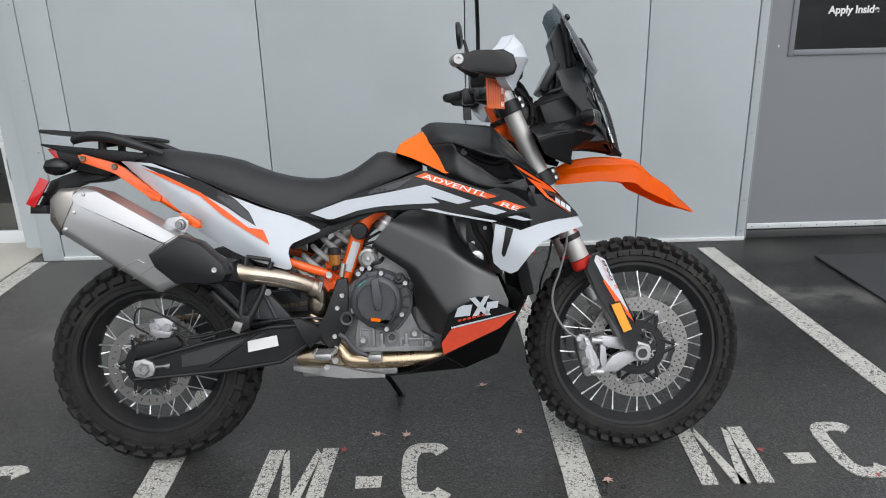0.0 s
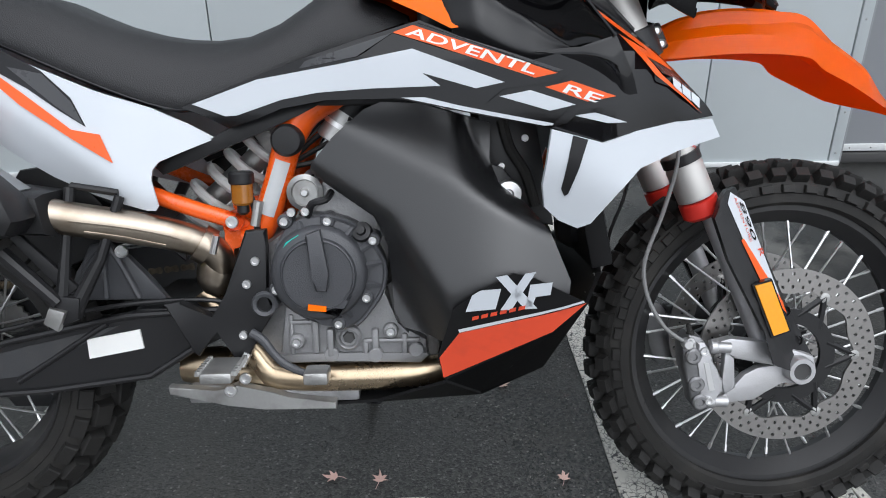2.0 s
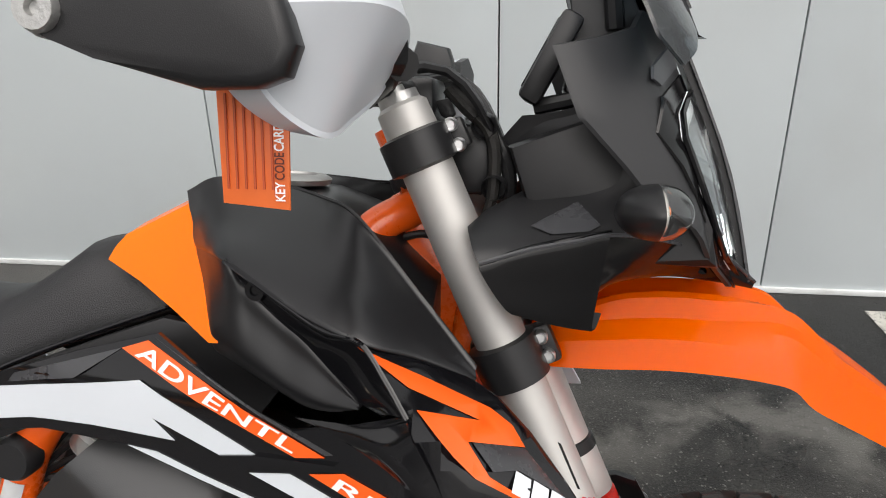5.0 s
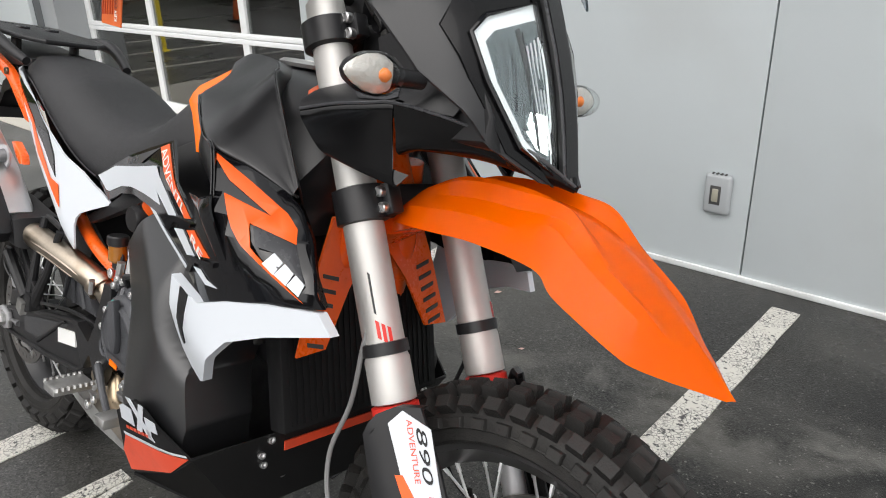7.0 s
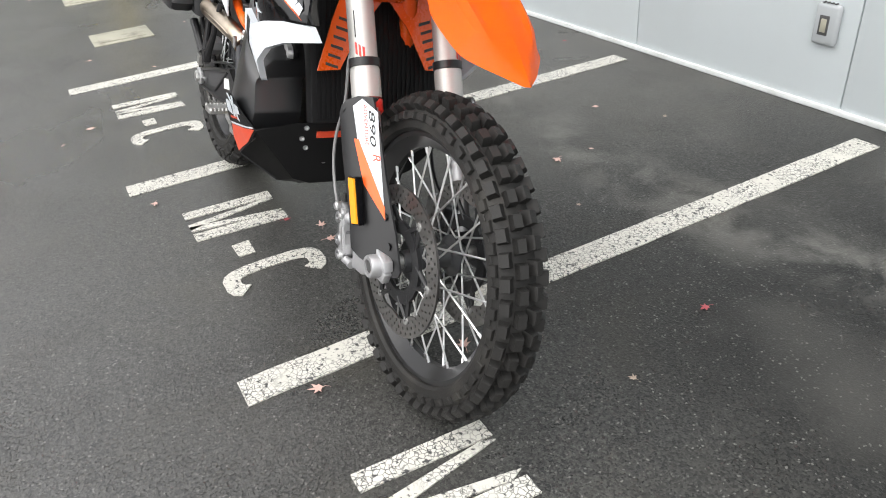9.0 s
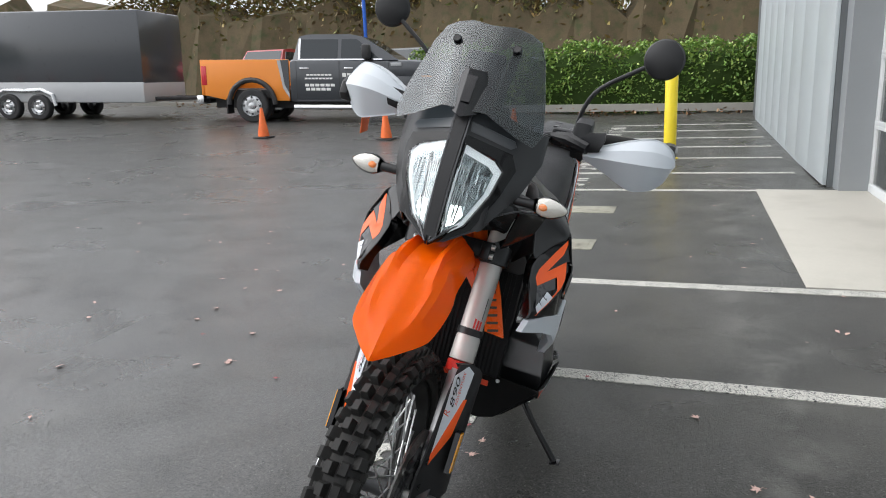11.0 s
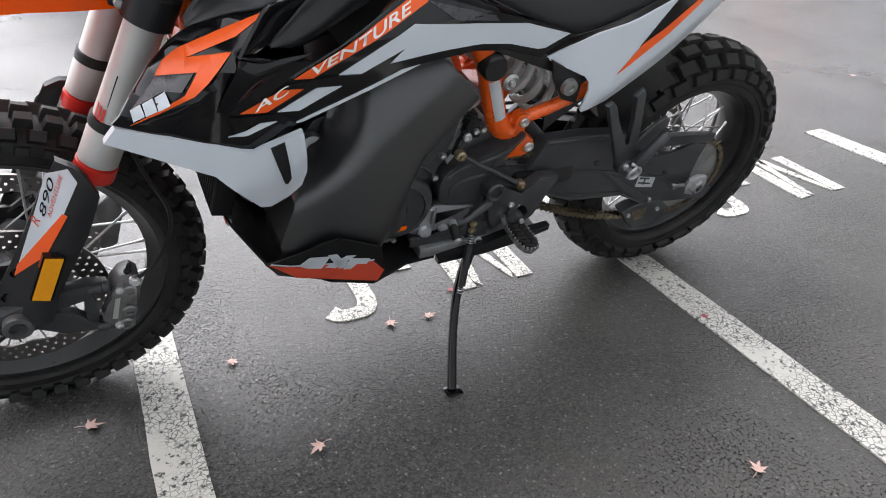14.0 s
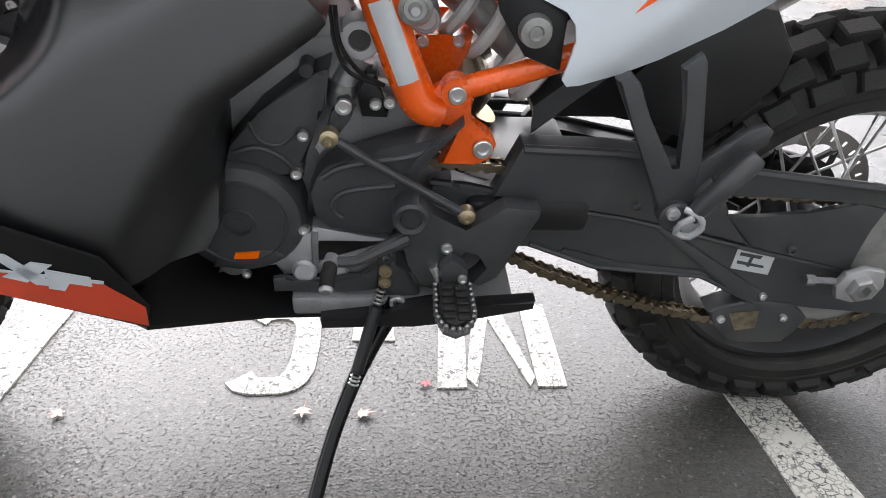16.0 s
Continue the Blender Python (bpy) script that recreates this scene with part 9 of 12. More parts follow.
    part("pillion_peg", tube([(-0.440, sy * 0.198, 0.492), (-0.515, sy * 0.205, 0.575)], [0.011, 0.013], 10), M_BLACK, hg, "black folded passenger peg")
    part("pillion_clip", prism([(-0.425, 0.480), (-0.450, 0.488), (-0.462, 0.462), (-0.440, 0.448)], sy * 0.205 - 0.006, sy * 0.205 + 0.010, "y", 0.003), M_ALLOY, hg)
    part("hanger_wing", prism([(-0.41, 0.515), (-0.50, 0.610), (-0.512, 0.600), (-0.49, 0.575), (-0.43, 0.50)], sy * 0.186 - 0.005, sy * 0.186 + 0.005, "y", 0.002), M_BLACK, hg)
rk = bmesh.new()
outline = [(-0.700, -0.060), (-0.760, -0.105), (-0.840, -0.115), (-0.930, -0.085), (-1.010, -0.095), (-1.050, -0.070), (-1.040, 0), (-1.050, 0.070), (-1.010, 0.095), (-0.930, 0.085), (-0.840, 0.115), (-0.760, 0.105), (-0.700, 0.060)]
prism(outline, 1.044, 1.056, "z", 0.004, rk)
bmesh.ops.rotate(rk, verts=rk.verts[:], cent=(-0.88, 0, 1.05), matrix=Matrix.Rotation(radians(5.5), 3, "Y"))
rack = part("luggage_rack", rk, M_BLACK, bike, "black plastic luggage rack")
for sy in (-1, 1):
    part("rack_slot", box(-0.985, -0.90, sy * 0.035 - 0.012, sy * 0.035 + 0.012, 1.0535, 1.0620, 0.002), M_GLOSS, rack).matrix_basis = Matrix.Translation((0, 0, 0.002))
    part("rack_slot", box(-1.035, -1.00, sy * 0.045 - 0.018, sy * 0.045 + 0.018, 1.0600, 1.0690, 0.002), M_GLOSS, rack)
    part("rack_post", tube([(-0.86, sy * 0.07, 1.05), (-0.86, sy * 0.07, 0.98)], 0.012, 10), M_BLACK, rack)
part("tail_plate", prism([(-1.040, 1.028), (-0.940, 1.016), (-0.80, 1.000), (-0.72, 0.990), (-0.72, 0.970), (-0.86, 0.968), (-0.94, 0.99), (-1.040, 1.022)], -0.085, 0.085, "y", 0.004), M_BLACK, bike, "black tail tray")
part("tail_light", prism([(-1.030, 1.012), (-1.000, 1.016), (-0.985, 0.978), (-1.002, 0.974)], -0.070, 0.070, "y", 0.006), M_REDLENS, bike, "red tail light")
part("tail_core", prism([(-1.0, 1.010), (-0.88, 0.998), (-0.80, 0.95), (-0.86, 0.925), (-0.95, 0.945), (-0.99, 0.97)], -0.080, 0.080, "y", 0.008), M_BLACK, bike, "black tail underside")
pc = part("plate_carrier", prism([(-0.95, 0.945), (-1.000, 0.93), (-1.040, 0.915), (-1.085, 0.835), (-1.070, 0.828), (-1.025, 0.890), (-0.96, 0.905), (-0.88, 0.91), (-0.84, 0.925)], -0.045, 0.045, "y", 0.006), M_BLACK, bike, "black number plate carrier")
part("plate_lamp", prism([(-1.102, 0.842), (-1.052, 0.842), (-1.050, 0.814), (-1.104, 0.816)], -0.055, 0.055, "y", 0.004), M_BLACK, pc)
part("side_reflector", prism([(-1.052, 0.926), (-1.024, 0.914), (-1.074, 0.834), (-1.101, 0.846)], -0.082, -0.072, "y", 0.003), M_REDLENS, pc, "red rectangular side reflector")
part("side_reflector", prism([(-1.052, 0.926), (-1.024, 0.914), (-1.074, 0.834), (-1.101, 0.846)], 0.072, 0.082, "y", 0.003), M_REDLENS, pc, "red rectangular side reflector")
part("reflector_arm", tube([(-1.06, -0.075, 0.875), (-1.06, 0.075, 0.875)], 0.006, 8), M_BLACK, pc)

# ---------------------------------------------------------------- headlamp mask, screen, dash
mask_nose = lerp_table([(0.942, 0.734), (1.021, 0.717), (1.081, 0.700), (1.125, 0.682), (1.179, 0.658), (1.240, 0.630)])


def x_mask(y, z):
    return mask_nose(z) - 0.44 * abs(y) - 1.1 * max(0, abs(y) - 0.12)


half = [(0.0, 1.232), (0.060, 1.236), (0.135, 1.205), (0.172, 1.192), (0.174, 1.130), (0.150, 1.062), (0.095, 0.985), (0.030, 0.948), (0.0, 0.944)]
bm = bmesh.new()
full = [p for p in half] + mirror_poly(half)[1:-1]
mask = part("headlamp_mask", front_sheet(full, x_mask, 0.005, 0.02), M_SATIN, bike, "gloss black headlamp mask", angle=40)
lamp = [(0.020, 1.158), (0.088, 1.134), (0.110, 1.112), (0.098, 1.060), (0.062, 0.988), (0.016, 0.955)]
inner_l = [(0.024, 1.138), (0.078, 1.118), (0.092, 1.104), (0.084, 1.060), (0.054, 0.998), (0.022, 0.968)]
for sy in (-1, 1):
    sgn = (lambda p: p) if sy > 0 else mirror_poly
    part("light_guide", front_sheet(sgn(lamp), x_mask, 0.006, 0.02, 0.003), M_DRL, mask, "white daytime light guide")
    part("reflector_bowl", front_sheet(sgn(inner_l), x_mask, 0.003, 0.010, 0.0050), M_REFLECTOR, mask, "chromed lamp reflector")
    part("lamp_divider", front_sheet(sgn([(0.048, 1.125), (0.054, 1.122), (0.040, 0.99), (0.036, 0.985)]), x_mask, 0.006, 0.03, 0.0065), M_GREYDECAL, mask)
    rf = random.Random(5 + sy)
    for k in range(6):
        y0, y1 = 0.027 + 0.0098 * k, 0.0355 + 0.0098 * k
        z_top = 1.132 - 0.5 * (y1 - 0.024)
        z_low = float(np.interp(y1, [0.022, 0.054, 0.084], [0.976, 1.006, 1.066]))
        z_mid = z_low + (z_top - z_low) * rf.uniform(0.45, 0.65)
        for za, zb in ((z_low, z_mid - 0.001), (z_mid + 0.001, z_top)):
            ta, tb = rf.uniform(-0.5, 0.5), rf.uniform(-0.5, 0.5)
            yc, zc = (y0 + y1) / 2, (za + zb) / 2
            part("reflector_facet", front_sheet(sgn([(y0, za), (y1, za), (y1, zb), (y0, zb)]), lambda y, z: x_mask(yc, z) + 0.005 + ta * (abs(y) - yc) + tb * 0.15 * (z - zc), 0.003, 0.03), M_REFLECTOR, mask)
    part("low_beam", front_sheet(sgn([(0.026, 1.028), (0.046, 1.030), (0.054, 1.010), (0.040, 0.988), (0.026, 0.982)]), x_mask, 0.003, 0.02, 0.006), M_LED, mask, "lit low beam")
    part("lamp_glass", front_sheet(sgn(lamp), x_mask, 0.002, 0.02, 0.0095), M_LENS, mask, "clear lamp glass").visible_shadow = False
    part("mask_vent", front_sheet(sgn([(0.020, 1.205), (0.115, 1.178), (0.122, 1.166), (0.112, 1.160), (0.022, 1.184)]), x_mask, 0.003, 0.03, 0.003), M_GREYTRIM, mask, "grey mask inlay")
    part("lamp_panel", front_sheet(sgn([(0.016, 1.176), (0.118, 1.150), (0.132, 1.116), (0.116, 1.060), (0.076, 0.980), (0.016, 0.944)]), x_mask, 0.003, 0.02, 0.0022), M_MASK, mask, "gloss black lamp panel")
    for k in range(4):
        part("lamp_fin", tube([(x_mask(0.028 + 0.0055 * k, 1.118 - 0.004 * k) + 0.0085, sy * (0.028 + 0.0055 * k), 1.118 - 0.004 * k), (x_mask(0.024 + 0.0035 * k, 0.985 + 0.004 * k) + 0.0085, sy * (0.024 + 0.0035 * k), 0.985 + 0.004 * k)], 0.0012, 5), M_SPOKE, mask)
    part("lamp_rim", tube([(x_mask(a, b) + 0.006, sy * a, b) for a, b in lamp], 0.0035, 6, closed=True), M_GLOSS, mask)
part("centre_strip", front_sheet([(-0.014, 1.225), (0.014, 1.225), (0.012, 0.950), (-0.012, 0.950)], lambda y, z: x_mask(0, z) + 0.003, 0.012, 0.04, 0.010), M_BLACK, mask, "black centre strip")
for sy in (-1, 1):
    part("strip_line", front_sheet([(sy * 0.016, 1.220), (sy * 0.0195, 1.220), (sy * 0.0155, 0.955), (sy * 0.0125, 0.955)], lambda y, z: x_mask(0, z), 0.003, 0.05, 0.012), M_GREYDECAL, mask)
part("screen_mount", front_sheet([(-0.024, 1.312), (0.024, 1.312), (0.042, 1.264), (0.030, 1.222), (0.0, 1.214), (-0.030, 1.222), (-0.042, 1.264)], lambda y, z: 0.682 - (z - 1.214) * 0.45 - 0.8 * abs(y), 0.03, 0.03), M_GLOSS, mask, "black screen mount")
part("mount_slot", front_sheet([(-0.012, 1.300), (0.012, 1.300), (0.010, 1.245), (-0.010, 1.245)], lambda y, z: 0.684 - (z - 1.214) * 0.45 - 0.8 * abs(y), 0.004, 0.03), M_GLOSS, mask)


def x_screen(y, z):
    return 0.662 - (z - 1.22) * 0.60 - 2.4 * y * y - (0.25 * max(0, z - 1.36))


sc = [(0.0, 1.408), (0.05, 1.412), (0.085, 1.404), (0.112, 1.390), (0.132, 1.350), (0.160, 1.255), (0.172, 1.200), (0.160, 1.176), (0.120, 1.192), (0.05, 1.228), (0.0, 1.228)]
screen = part("windscreen", front_sheet(sc + mirror_poly(sc)[1:-1], x_screen, 0.004, 0.02, 0.004), M_SMOKE, bike, "smoked plastic windscreen", angle=50)
for sy in (-1, 1):
    part("screen_bolt", lathe([(0, 0.008), (0.008, 0.008), (0.010, 0.004), (0.010, 0)], (x_screen(sy * 0.07, 1.365) + 0.006, sy * 0.07, 1.365), (1, 0, 0.6), 16), M_GLOSS, screen)
    part("screen_arm", tube([(x_screen(0.07, 1.365) - 0.004, sy * 0.07, 1.365), (0.57, sy * 0.06, 1.30), (0.58, sy * 0.05, 1.22)], 0.010, 8), M_BLACK, screen)


_flare = lerp_table([(0.45, 0.195), (0.53, 0.172), (0.58, 0.150), (0.66, 0.090), (0.75, 0.012)])


def y_maskside(x, z):
    """Inner side panel of the mask: set well in from the shield, flaring out to the lower wing."""
    f = 1 - smoothstep(1.0, 1.075, z)
    return (0.105 - 0.45 * max(0.0, 0.6 - x)) * (1 - f) + _flare(x) * f


WING_TOP = [(0.455, 0.195, 0.997), (0.500, 0.181, 1.009), (0.545, 0.166, 1.016), (0.575, 0.152, 1.020)]
BELLY_TOP = [(0.575, 0.152, 1.020), (0.620, 0.122, 1.013), (0.670, 0.080, 0.998), (0.710, 0.042, 0.982), (0.752, 0.004, 0.948)]
BELLY_LOW = [(0.568, 0.126, 0.958), (0.590, 0.108, 0.966), (0.645, 0.062, 0.964), (0.695, 0.036, 0.955), (0.750, 0.002, 0.941)]
sides_m = both("mask_side", [(0.465, 1.106), (0.487, 1.131), (0.522, 1.134), (0.541, 1.140), (0.567, 1.178), (0.588, 1.197), (0.604, 1.190), (0.610, 1.135), (0.620, 1.088), (0.634, 1.062), (0.645, 1.035), (0.634, 1.014), (0.584, 1.019), (0.530, 1.012), (0.483, 1.005), (0.455, 0.997), (0.440, 1.025), (0.455, 1.037), (0.492, 1.054), (0.488, 1.085)], y_maskside, M_BLACK, bike, "black plastic mask side", 0.004, 0.0, 0.008, smooth_angle=60)
for m_ob, sy in zip(sides_m, (-1, 1)):
    for bx, bz in ((0.497, 1.069), (0.570, 1.088)):
        part("mask_bolt", lathe([(0, sy * 0.002), (0.004, sy * 0.002), (0.005, sy * 0.005), (0.009, sy * 0.005), (0.010, 0)], (bx, sy * (y_maskside(bx, bz) + 0.001), bz), (0, 1, 0), 16), M_GLOSS, m_ob)
    part("side_window", cut_sheet([(0.501, 1.027), (0.546, 1.047), (0.567, 1.028), (0.556, 1.023), (0.520, 1.021)], y_maskside, 0.012, 0.003, sy, lift=0.003), M_GREYDECAL, m_ob, "dark grey inlay")
    part("mask_shoulder", patch([[(0.470, 0.040, 1.112), (0.505, 0.058, 1.132), (0.545, 0.076, 1.142), (0.575, 0.09, 1.176)], [(0.478, 0.052, 1.098), (0.512, 0.070, 1.112), (0.555, 0.092, 1.122), (0.590, 0.105, 1.150)], [(0.484, 0.052, 1.090), (0.515, 0.066, 1.100), (0.556, 0.084, 1.106), (0.592, 0.100, 1.130)]], 4, 4, 0.004, sy), M_BLACK, m_ob, "moulded shoulder", angle=50)
    part("mask_wing", patch([shifted(WING_TOP, 0.004, -0.02, 0.004), WING_TOP, [(0.463, 0.192, 0.978), (0.505, 0.172, 0.972), (0.540, 0.155, 0.966), (0.568, 0.138, 0.963)], [(0.485, 0.175, 0.946), (0.515, 0.157, 0.934), (0.540, 0.141, 0.925), (0.564, 0.125, 0.918)], [(0.500, 0.150, 0.956), (0.525, 0.135, 0.946), (0.550, 0.122, 0.938), (0.572, 0.108, 0.932)]], 5, 4, 0.004, sy), M_MASK, m_ob, "gloss black lower mask wing", angle=50)
    part("mask_belly", patch([BELLY_TOP, between(BELLY_TOP, BELLY_LOW, 0.55, 0.004), BELLY_LOW, [(x - 0.004, y * 0.6, z + 0.012) for x, y, z in BELLY_LOW], [(x - 0.006, 0.002, z + 0.018) for x, y, z in BELLY_LOW]], 5, 4, 0.004, sy), M_MASK, m_ob, "gloss black mask underside", angle=50)
    part("wing_edge", tube([(x, sy * (y + 0.001), z + 0.001) for x, y, z in spline(WING_TOP + BELLY_TOP[1:], 5)], 0.0022, 6), M_GREYDECAL, m_ob)
    part("belly_rivet", lathe([(0, -0.003), (0.005, -0.002), (0.006, 0.002)], (0.682, sy * 0.052, 0.968), (0.3, -sy * 0.8, 0.5), 12), M_GLOSS, m_ob)
    # indicator
    cx = 0.606
    prof = [(0.0105, 0.0), (0.011, 0.030), (0.018, 0.042), (0.0235, 0.054), (0.0245, 0.066), (0.022, 0.082), (0.015, 0.098), (0.006, 0.110), (0, 0.113)]

    def half_lamp(profile, keep, stretch):
        hb = lathe(profile, (cx, sy * 0.150, 1.050), (0.0, sy * 1.0, 0.02), 28)
        bmesh.ops.bisect_plane(hb, geom=hb.verts[:] + hb.edges[:] + hb.faces[:], plane_co=(cx, 0, 0), plane_no=(-keep, 0, 0), clear_outer=True)
        for v in hb.verts:
            v.co.x = cx + (v.co.x - cx) * stretch
        return hb
    io = part("indicator", half_lamp(prof, -1, 1.45), M_BLACK, bike, "black-backed indicator with a clear lens")
    part("indicator_arm", lathe([(0, 0), (0.0105, 0.0), (0.0105, 0.046), (0, 0.046)], (cx - 0.002, sy * 0.140, 1.050), (0.0, sy * 1.0, 0.02), 16), M_BLACK, io)
    part("indicator_lens", half_lamp(prof[2:], 1, 1.25), M_LENS, io, "clear indicator lens").visible_shadow = False
    bowl = half_lamp([(r * 0.90, 0.004 + h * 0.955) for r, h in prof[2:]], 1, 0.35)
    part("indicator_reflector", bowl, M_PALEAMBER, io, "pale amber reflector")
    part("bulb", lathe([(0, 0.012), (0.005, 0.010), (0.0085, 0.004), (0.0085, -0.002), (0.005, -0.008), (0, -0.010)], (cx + 0.004, sy * 0.207, 1.051), (0.0, sy * 1.0, 0.0), 14), M_AMBERBULB, io, "amber bulb")
dash = part("instrument_display", box(-0.012, 0.012, -0.072, 0.072, -0.05, 0.05, 0.006, None, Matrix.Translation((0.515, 0, 1.190)) @ Matrix.Rotation(radians(28), 4, "Y")), M_BLACK, bike, "black instrument display")
part("display_glass", box(-0.0135, -0.010, -0.060, 0.060, -0.04, 0.04, 0.002, None, Matrix.Translation((0.515, 0, 1.190)) @ Matrix.Rotation(radians(28), 4, "Y")), M_GLOSS, dash)
part("dash_tower", prism([(0.520, 1.300), (0.545, 1.350), (0.560, 1.340), (0.615, 1.215), (0.600, 1.12), (0.555, 1.10), (0.530, 1.16), (0.545, 1.22)], -0.045, 0.045, "y", 0.006), M_BLACK, bike, "black dashboard bracket")
part("dash_bracket", tube([(0.50, -0.05, 1.14), (0.55, -0.06, 1.15), (0.575, -0.05, 1.20)], 0.009, 8), M_BLACK, bike)
part("mask_core", prism([(0.475, 1.10), (0.56, 1.13), (0.63, 1.14), (0.68, 1.02), (0.69, 0.98), (0.60, 0.985), (0.54, 0.985), (0.505, 1.01)], -0.10, 0.10, "y", 0.01), M_BLACK, bike, "black inner mask")

# ---------------------------------------------------------------- handlebar
bar = part("handlebar", tube([(0.215, -0.415, 1.188), (0.255, -0.30, 1.182), (0.300, -0.19, 1.180), (0.350, -0.10, 1.160), (0.362, 0, 1.155), (0.350, 0.10, 1.160), (0.300, 0.19, 1.180), (0.255, 0.30, 1.182), (0.215, 0.415, 1.188)], 0.0135, 14, steps=4), M_BLACK, bike, "black tapered handlebar")
part("bar_clamp", box(0.335, 0.392, -0.05, 0.05, 1.118, 1.172, 0.008), M_BLACK, bar)
for sy in (-1, 1):
    part("grip", tube([(0.222, sy * 0.400, 1.187), (0.250, sy * 0.315, 1.183), (0.268, sy * 0.265, 1.182)], 0.0175, 16), M_RUBBER, bar, "black rubber grip")
    part("bar_end", lathe([(0, 0.012), (0.012, 0.012), (0.016, 0.006), (0.016, -0.01)], (0.213, sy * 0.420, 1.188), (0.3, -sy * -1.0, 0), 18), M_ALLOY, bar, "alloy bar end")
    hy = (lambda v: v) if sy > 0 else (lambda v: -v)
    if sy < 0:
        top = [(0.375, 0.212, 1.181), (0.381, 0.264, 1.219), (0.379, 0.320, 1.249), (0.370, 0.369, 1.256), (0.352, 0.405, 1.229), (0.330, 0.426, 1.205)]
        mid = [(0.388, 0.214, 1.174), (0.404, 0.268, 1.186), (0.411, 0.322, 1.196), (0.404, 0.372, 1.198), (0.378, 0.413, 1.194), (0.338, 0.433, 1.190)]
        low = [(0.380, 0.216, 1.167), (0.378, 0.266, 1.146), (0.373, 0.322, 1.129), (0.366, 0.368, 1.118), (0.345, 0.404, 1.138), (0.330, 0.426, 1.174)]
    else:
        top = [(0.375, 0.238, 1.157), (0.381, 0.300, 1.187), (0.379, 0.361, 1.212), (0.368, 0.405, 1.219), (0.350, 0.438, 1.203), (0.325, 0.452, 1.178)]
        mid = [(0.388, 0.240, 1.150), (0.404, 0.302, 1.156), (0.408, 0.362, 1.160), (0.396, 0.410, 1.162), (0.366, 0.446, 1.163), (0.330, 0.458, 1.166)]
        low = [(0.380, 0.242, 1.141), (0.378, 0.302, 1.117), (0.372, 0.361, 1.091), (0.362, 0.406, 1.096), (0.342, 0.438, 1.119), (0.325, 0.452, 1.154)]
    rim_t, rim_l = shifted(top, -0.030, -0.006, -0.004), shifted(low, -0.026, -0.006, 0.004)
    fold = shifted(between(top, mid, 0.52), 0.004, 0.0, 0.006)
    shell = bmesh.new()
    for a, b in ((rim_t, top), (top, fold), (fold, mid), (mid, low), (low, rim_l)):
        patch([a, b], 6, 3, 0.004, sy, shell)
    hg = part("handguard", shell, M_WHITE, bike, "white plastic handguard", angle=16)
    armp = [(0.205, 1.176), (0.212, 1.202), (0.240, 1.210), (0.300, 1.208), (0.325, 1.212), (0.336, 1.200), (0.338, 1.172), (0.325, 1.152), (0.305, 1.146), (0.260, 1.160), (0.235, 1.172)]
    out = 0.424 if sy < 0 else 0.434
    if sy < 0:
        armp = [(0.206, 1.178), (0.206, 1.196), (0.214, 1.204), (0.261, 1.202), (0.300, 1.210), (0.334, 1.212), (0.360, 1.198), (0.369, 1.168), (0.362, 1.150), (0.345, 1.144), (0.311, 1.143), (0.250, 1.160), (0.220, 1.172)]
    part("guard_arm", prism(armp, sy * out - 0.014, sy * out + 0.014, "y", 0.008, segments=3), M_BLACK, hg, "black handguard arm")
    part("arm_end", lathe([(0, 0.004), (0.004, 0.004), (0.005, 0.008), (0.0125, 0.008), (0.014, 0.004), (0.014, -0.004)], (0.218, sy * (out + 0.012), 1.188), (0, sy, 0), 18), M_ALLOY, hg, "alloy bar end")
    fin = [(0.190, 1.154), (0.242, 1.207), (0.283, 1.216), (0.286, 1.197), (0.277, 1.168), (0.217, 1.152)]
    part("guard_fin", front_sheet(fin if sy > 0 else mirror_poly(fin), lambda y, z: 0.398 + 0.25 * (abs(y) - 0.24) - 0.35 * abs(z - 1.18), 0.010, 0.02), M_BLACK, hg, "black plastic deflector fin")
    if sy > 0:
        part("guard_end", front_sheet([(0.391, 1.103), (0.410, 1.134), (0.446, 1.190), (0.452, 1.186), (0.440, 1.155), (0.424, 1.108)], lambda y, z: 0.300, 0.030, 0.02), M_BLACK, hg, "black bar-end mount")
    part("guard_mount", tube([(0.330, sy * 0.150, 1.175), (0.375, sy * 0.200, 1.180), (0.395, sy * 0.250, 1.170)], [0.012, 0.018, 0.014], 10), M_BLACK, hg)
    part("guard_back", prism([(0.300, 1.150), (0.330, 1.235), (0.375, 1.225), (0.395, 1.165), (0.36, 1.135)], sy * 0.225 - 0.022, sy * 0.225 + 0.022, "y", 0.010), M_BLACK, hg)
    part("lever", tube([(0.318, sy * 0.185, 1.168), (0.345, sy * 0.245, 1.160), (0.335, sy * 0.31, 1.163), (0.305, sy * 0.385, 1.168)], [0.008, 0.007, 0.006, 0.006], 8, steps=3), M_COVERBLK, bar, "black control lever")
    part("switch_block", box(-0.022, 0.022, -0.028, 0.028, -0.028, 0.026, 0.008, None, Matrix.Translation((0.280, sy * 0.228, 1.170))), M_BLACK, bar)
    part("master_cylinder", box(-0.022, 0.026, -0.032, 0.032, -0.020, 0.024, 0.008, None, Matrix.Translation((0.318, sy * 0.178, 1.172))), M_BLACK, bar)
    stalk = [(0.286, sy * 0.195, 1.185), (0.286, sy * 0.205, 1.255), (0.284, sy * 0.235, 1.310), (0.276, sy * 0.325, 1.378)]
    mi = part("mirror", lathe([(0, 0.012), (0.030, 0.010), (0.046, 0.004), (0.050, -0.004), (0.046, -0.010), (0, -0.010)], (0.262, sy * 0.365, 1.405), (1, -sy * 0.12, 0.05), 32), M_BLACK, bike, "round black rear-view mirror")
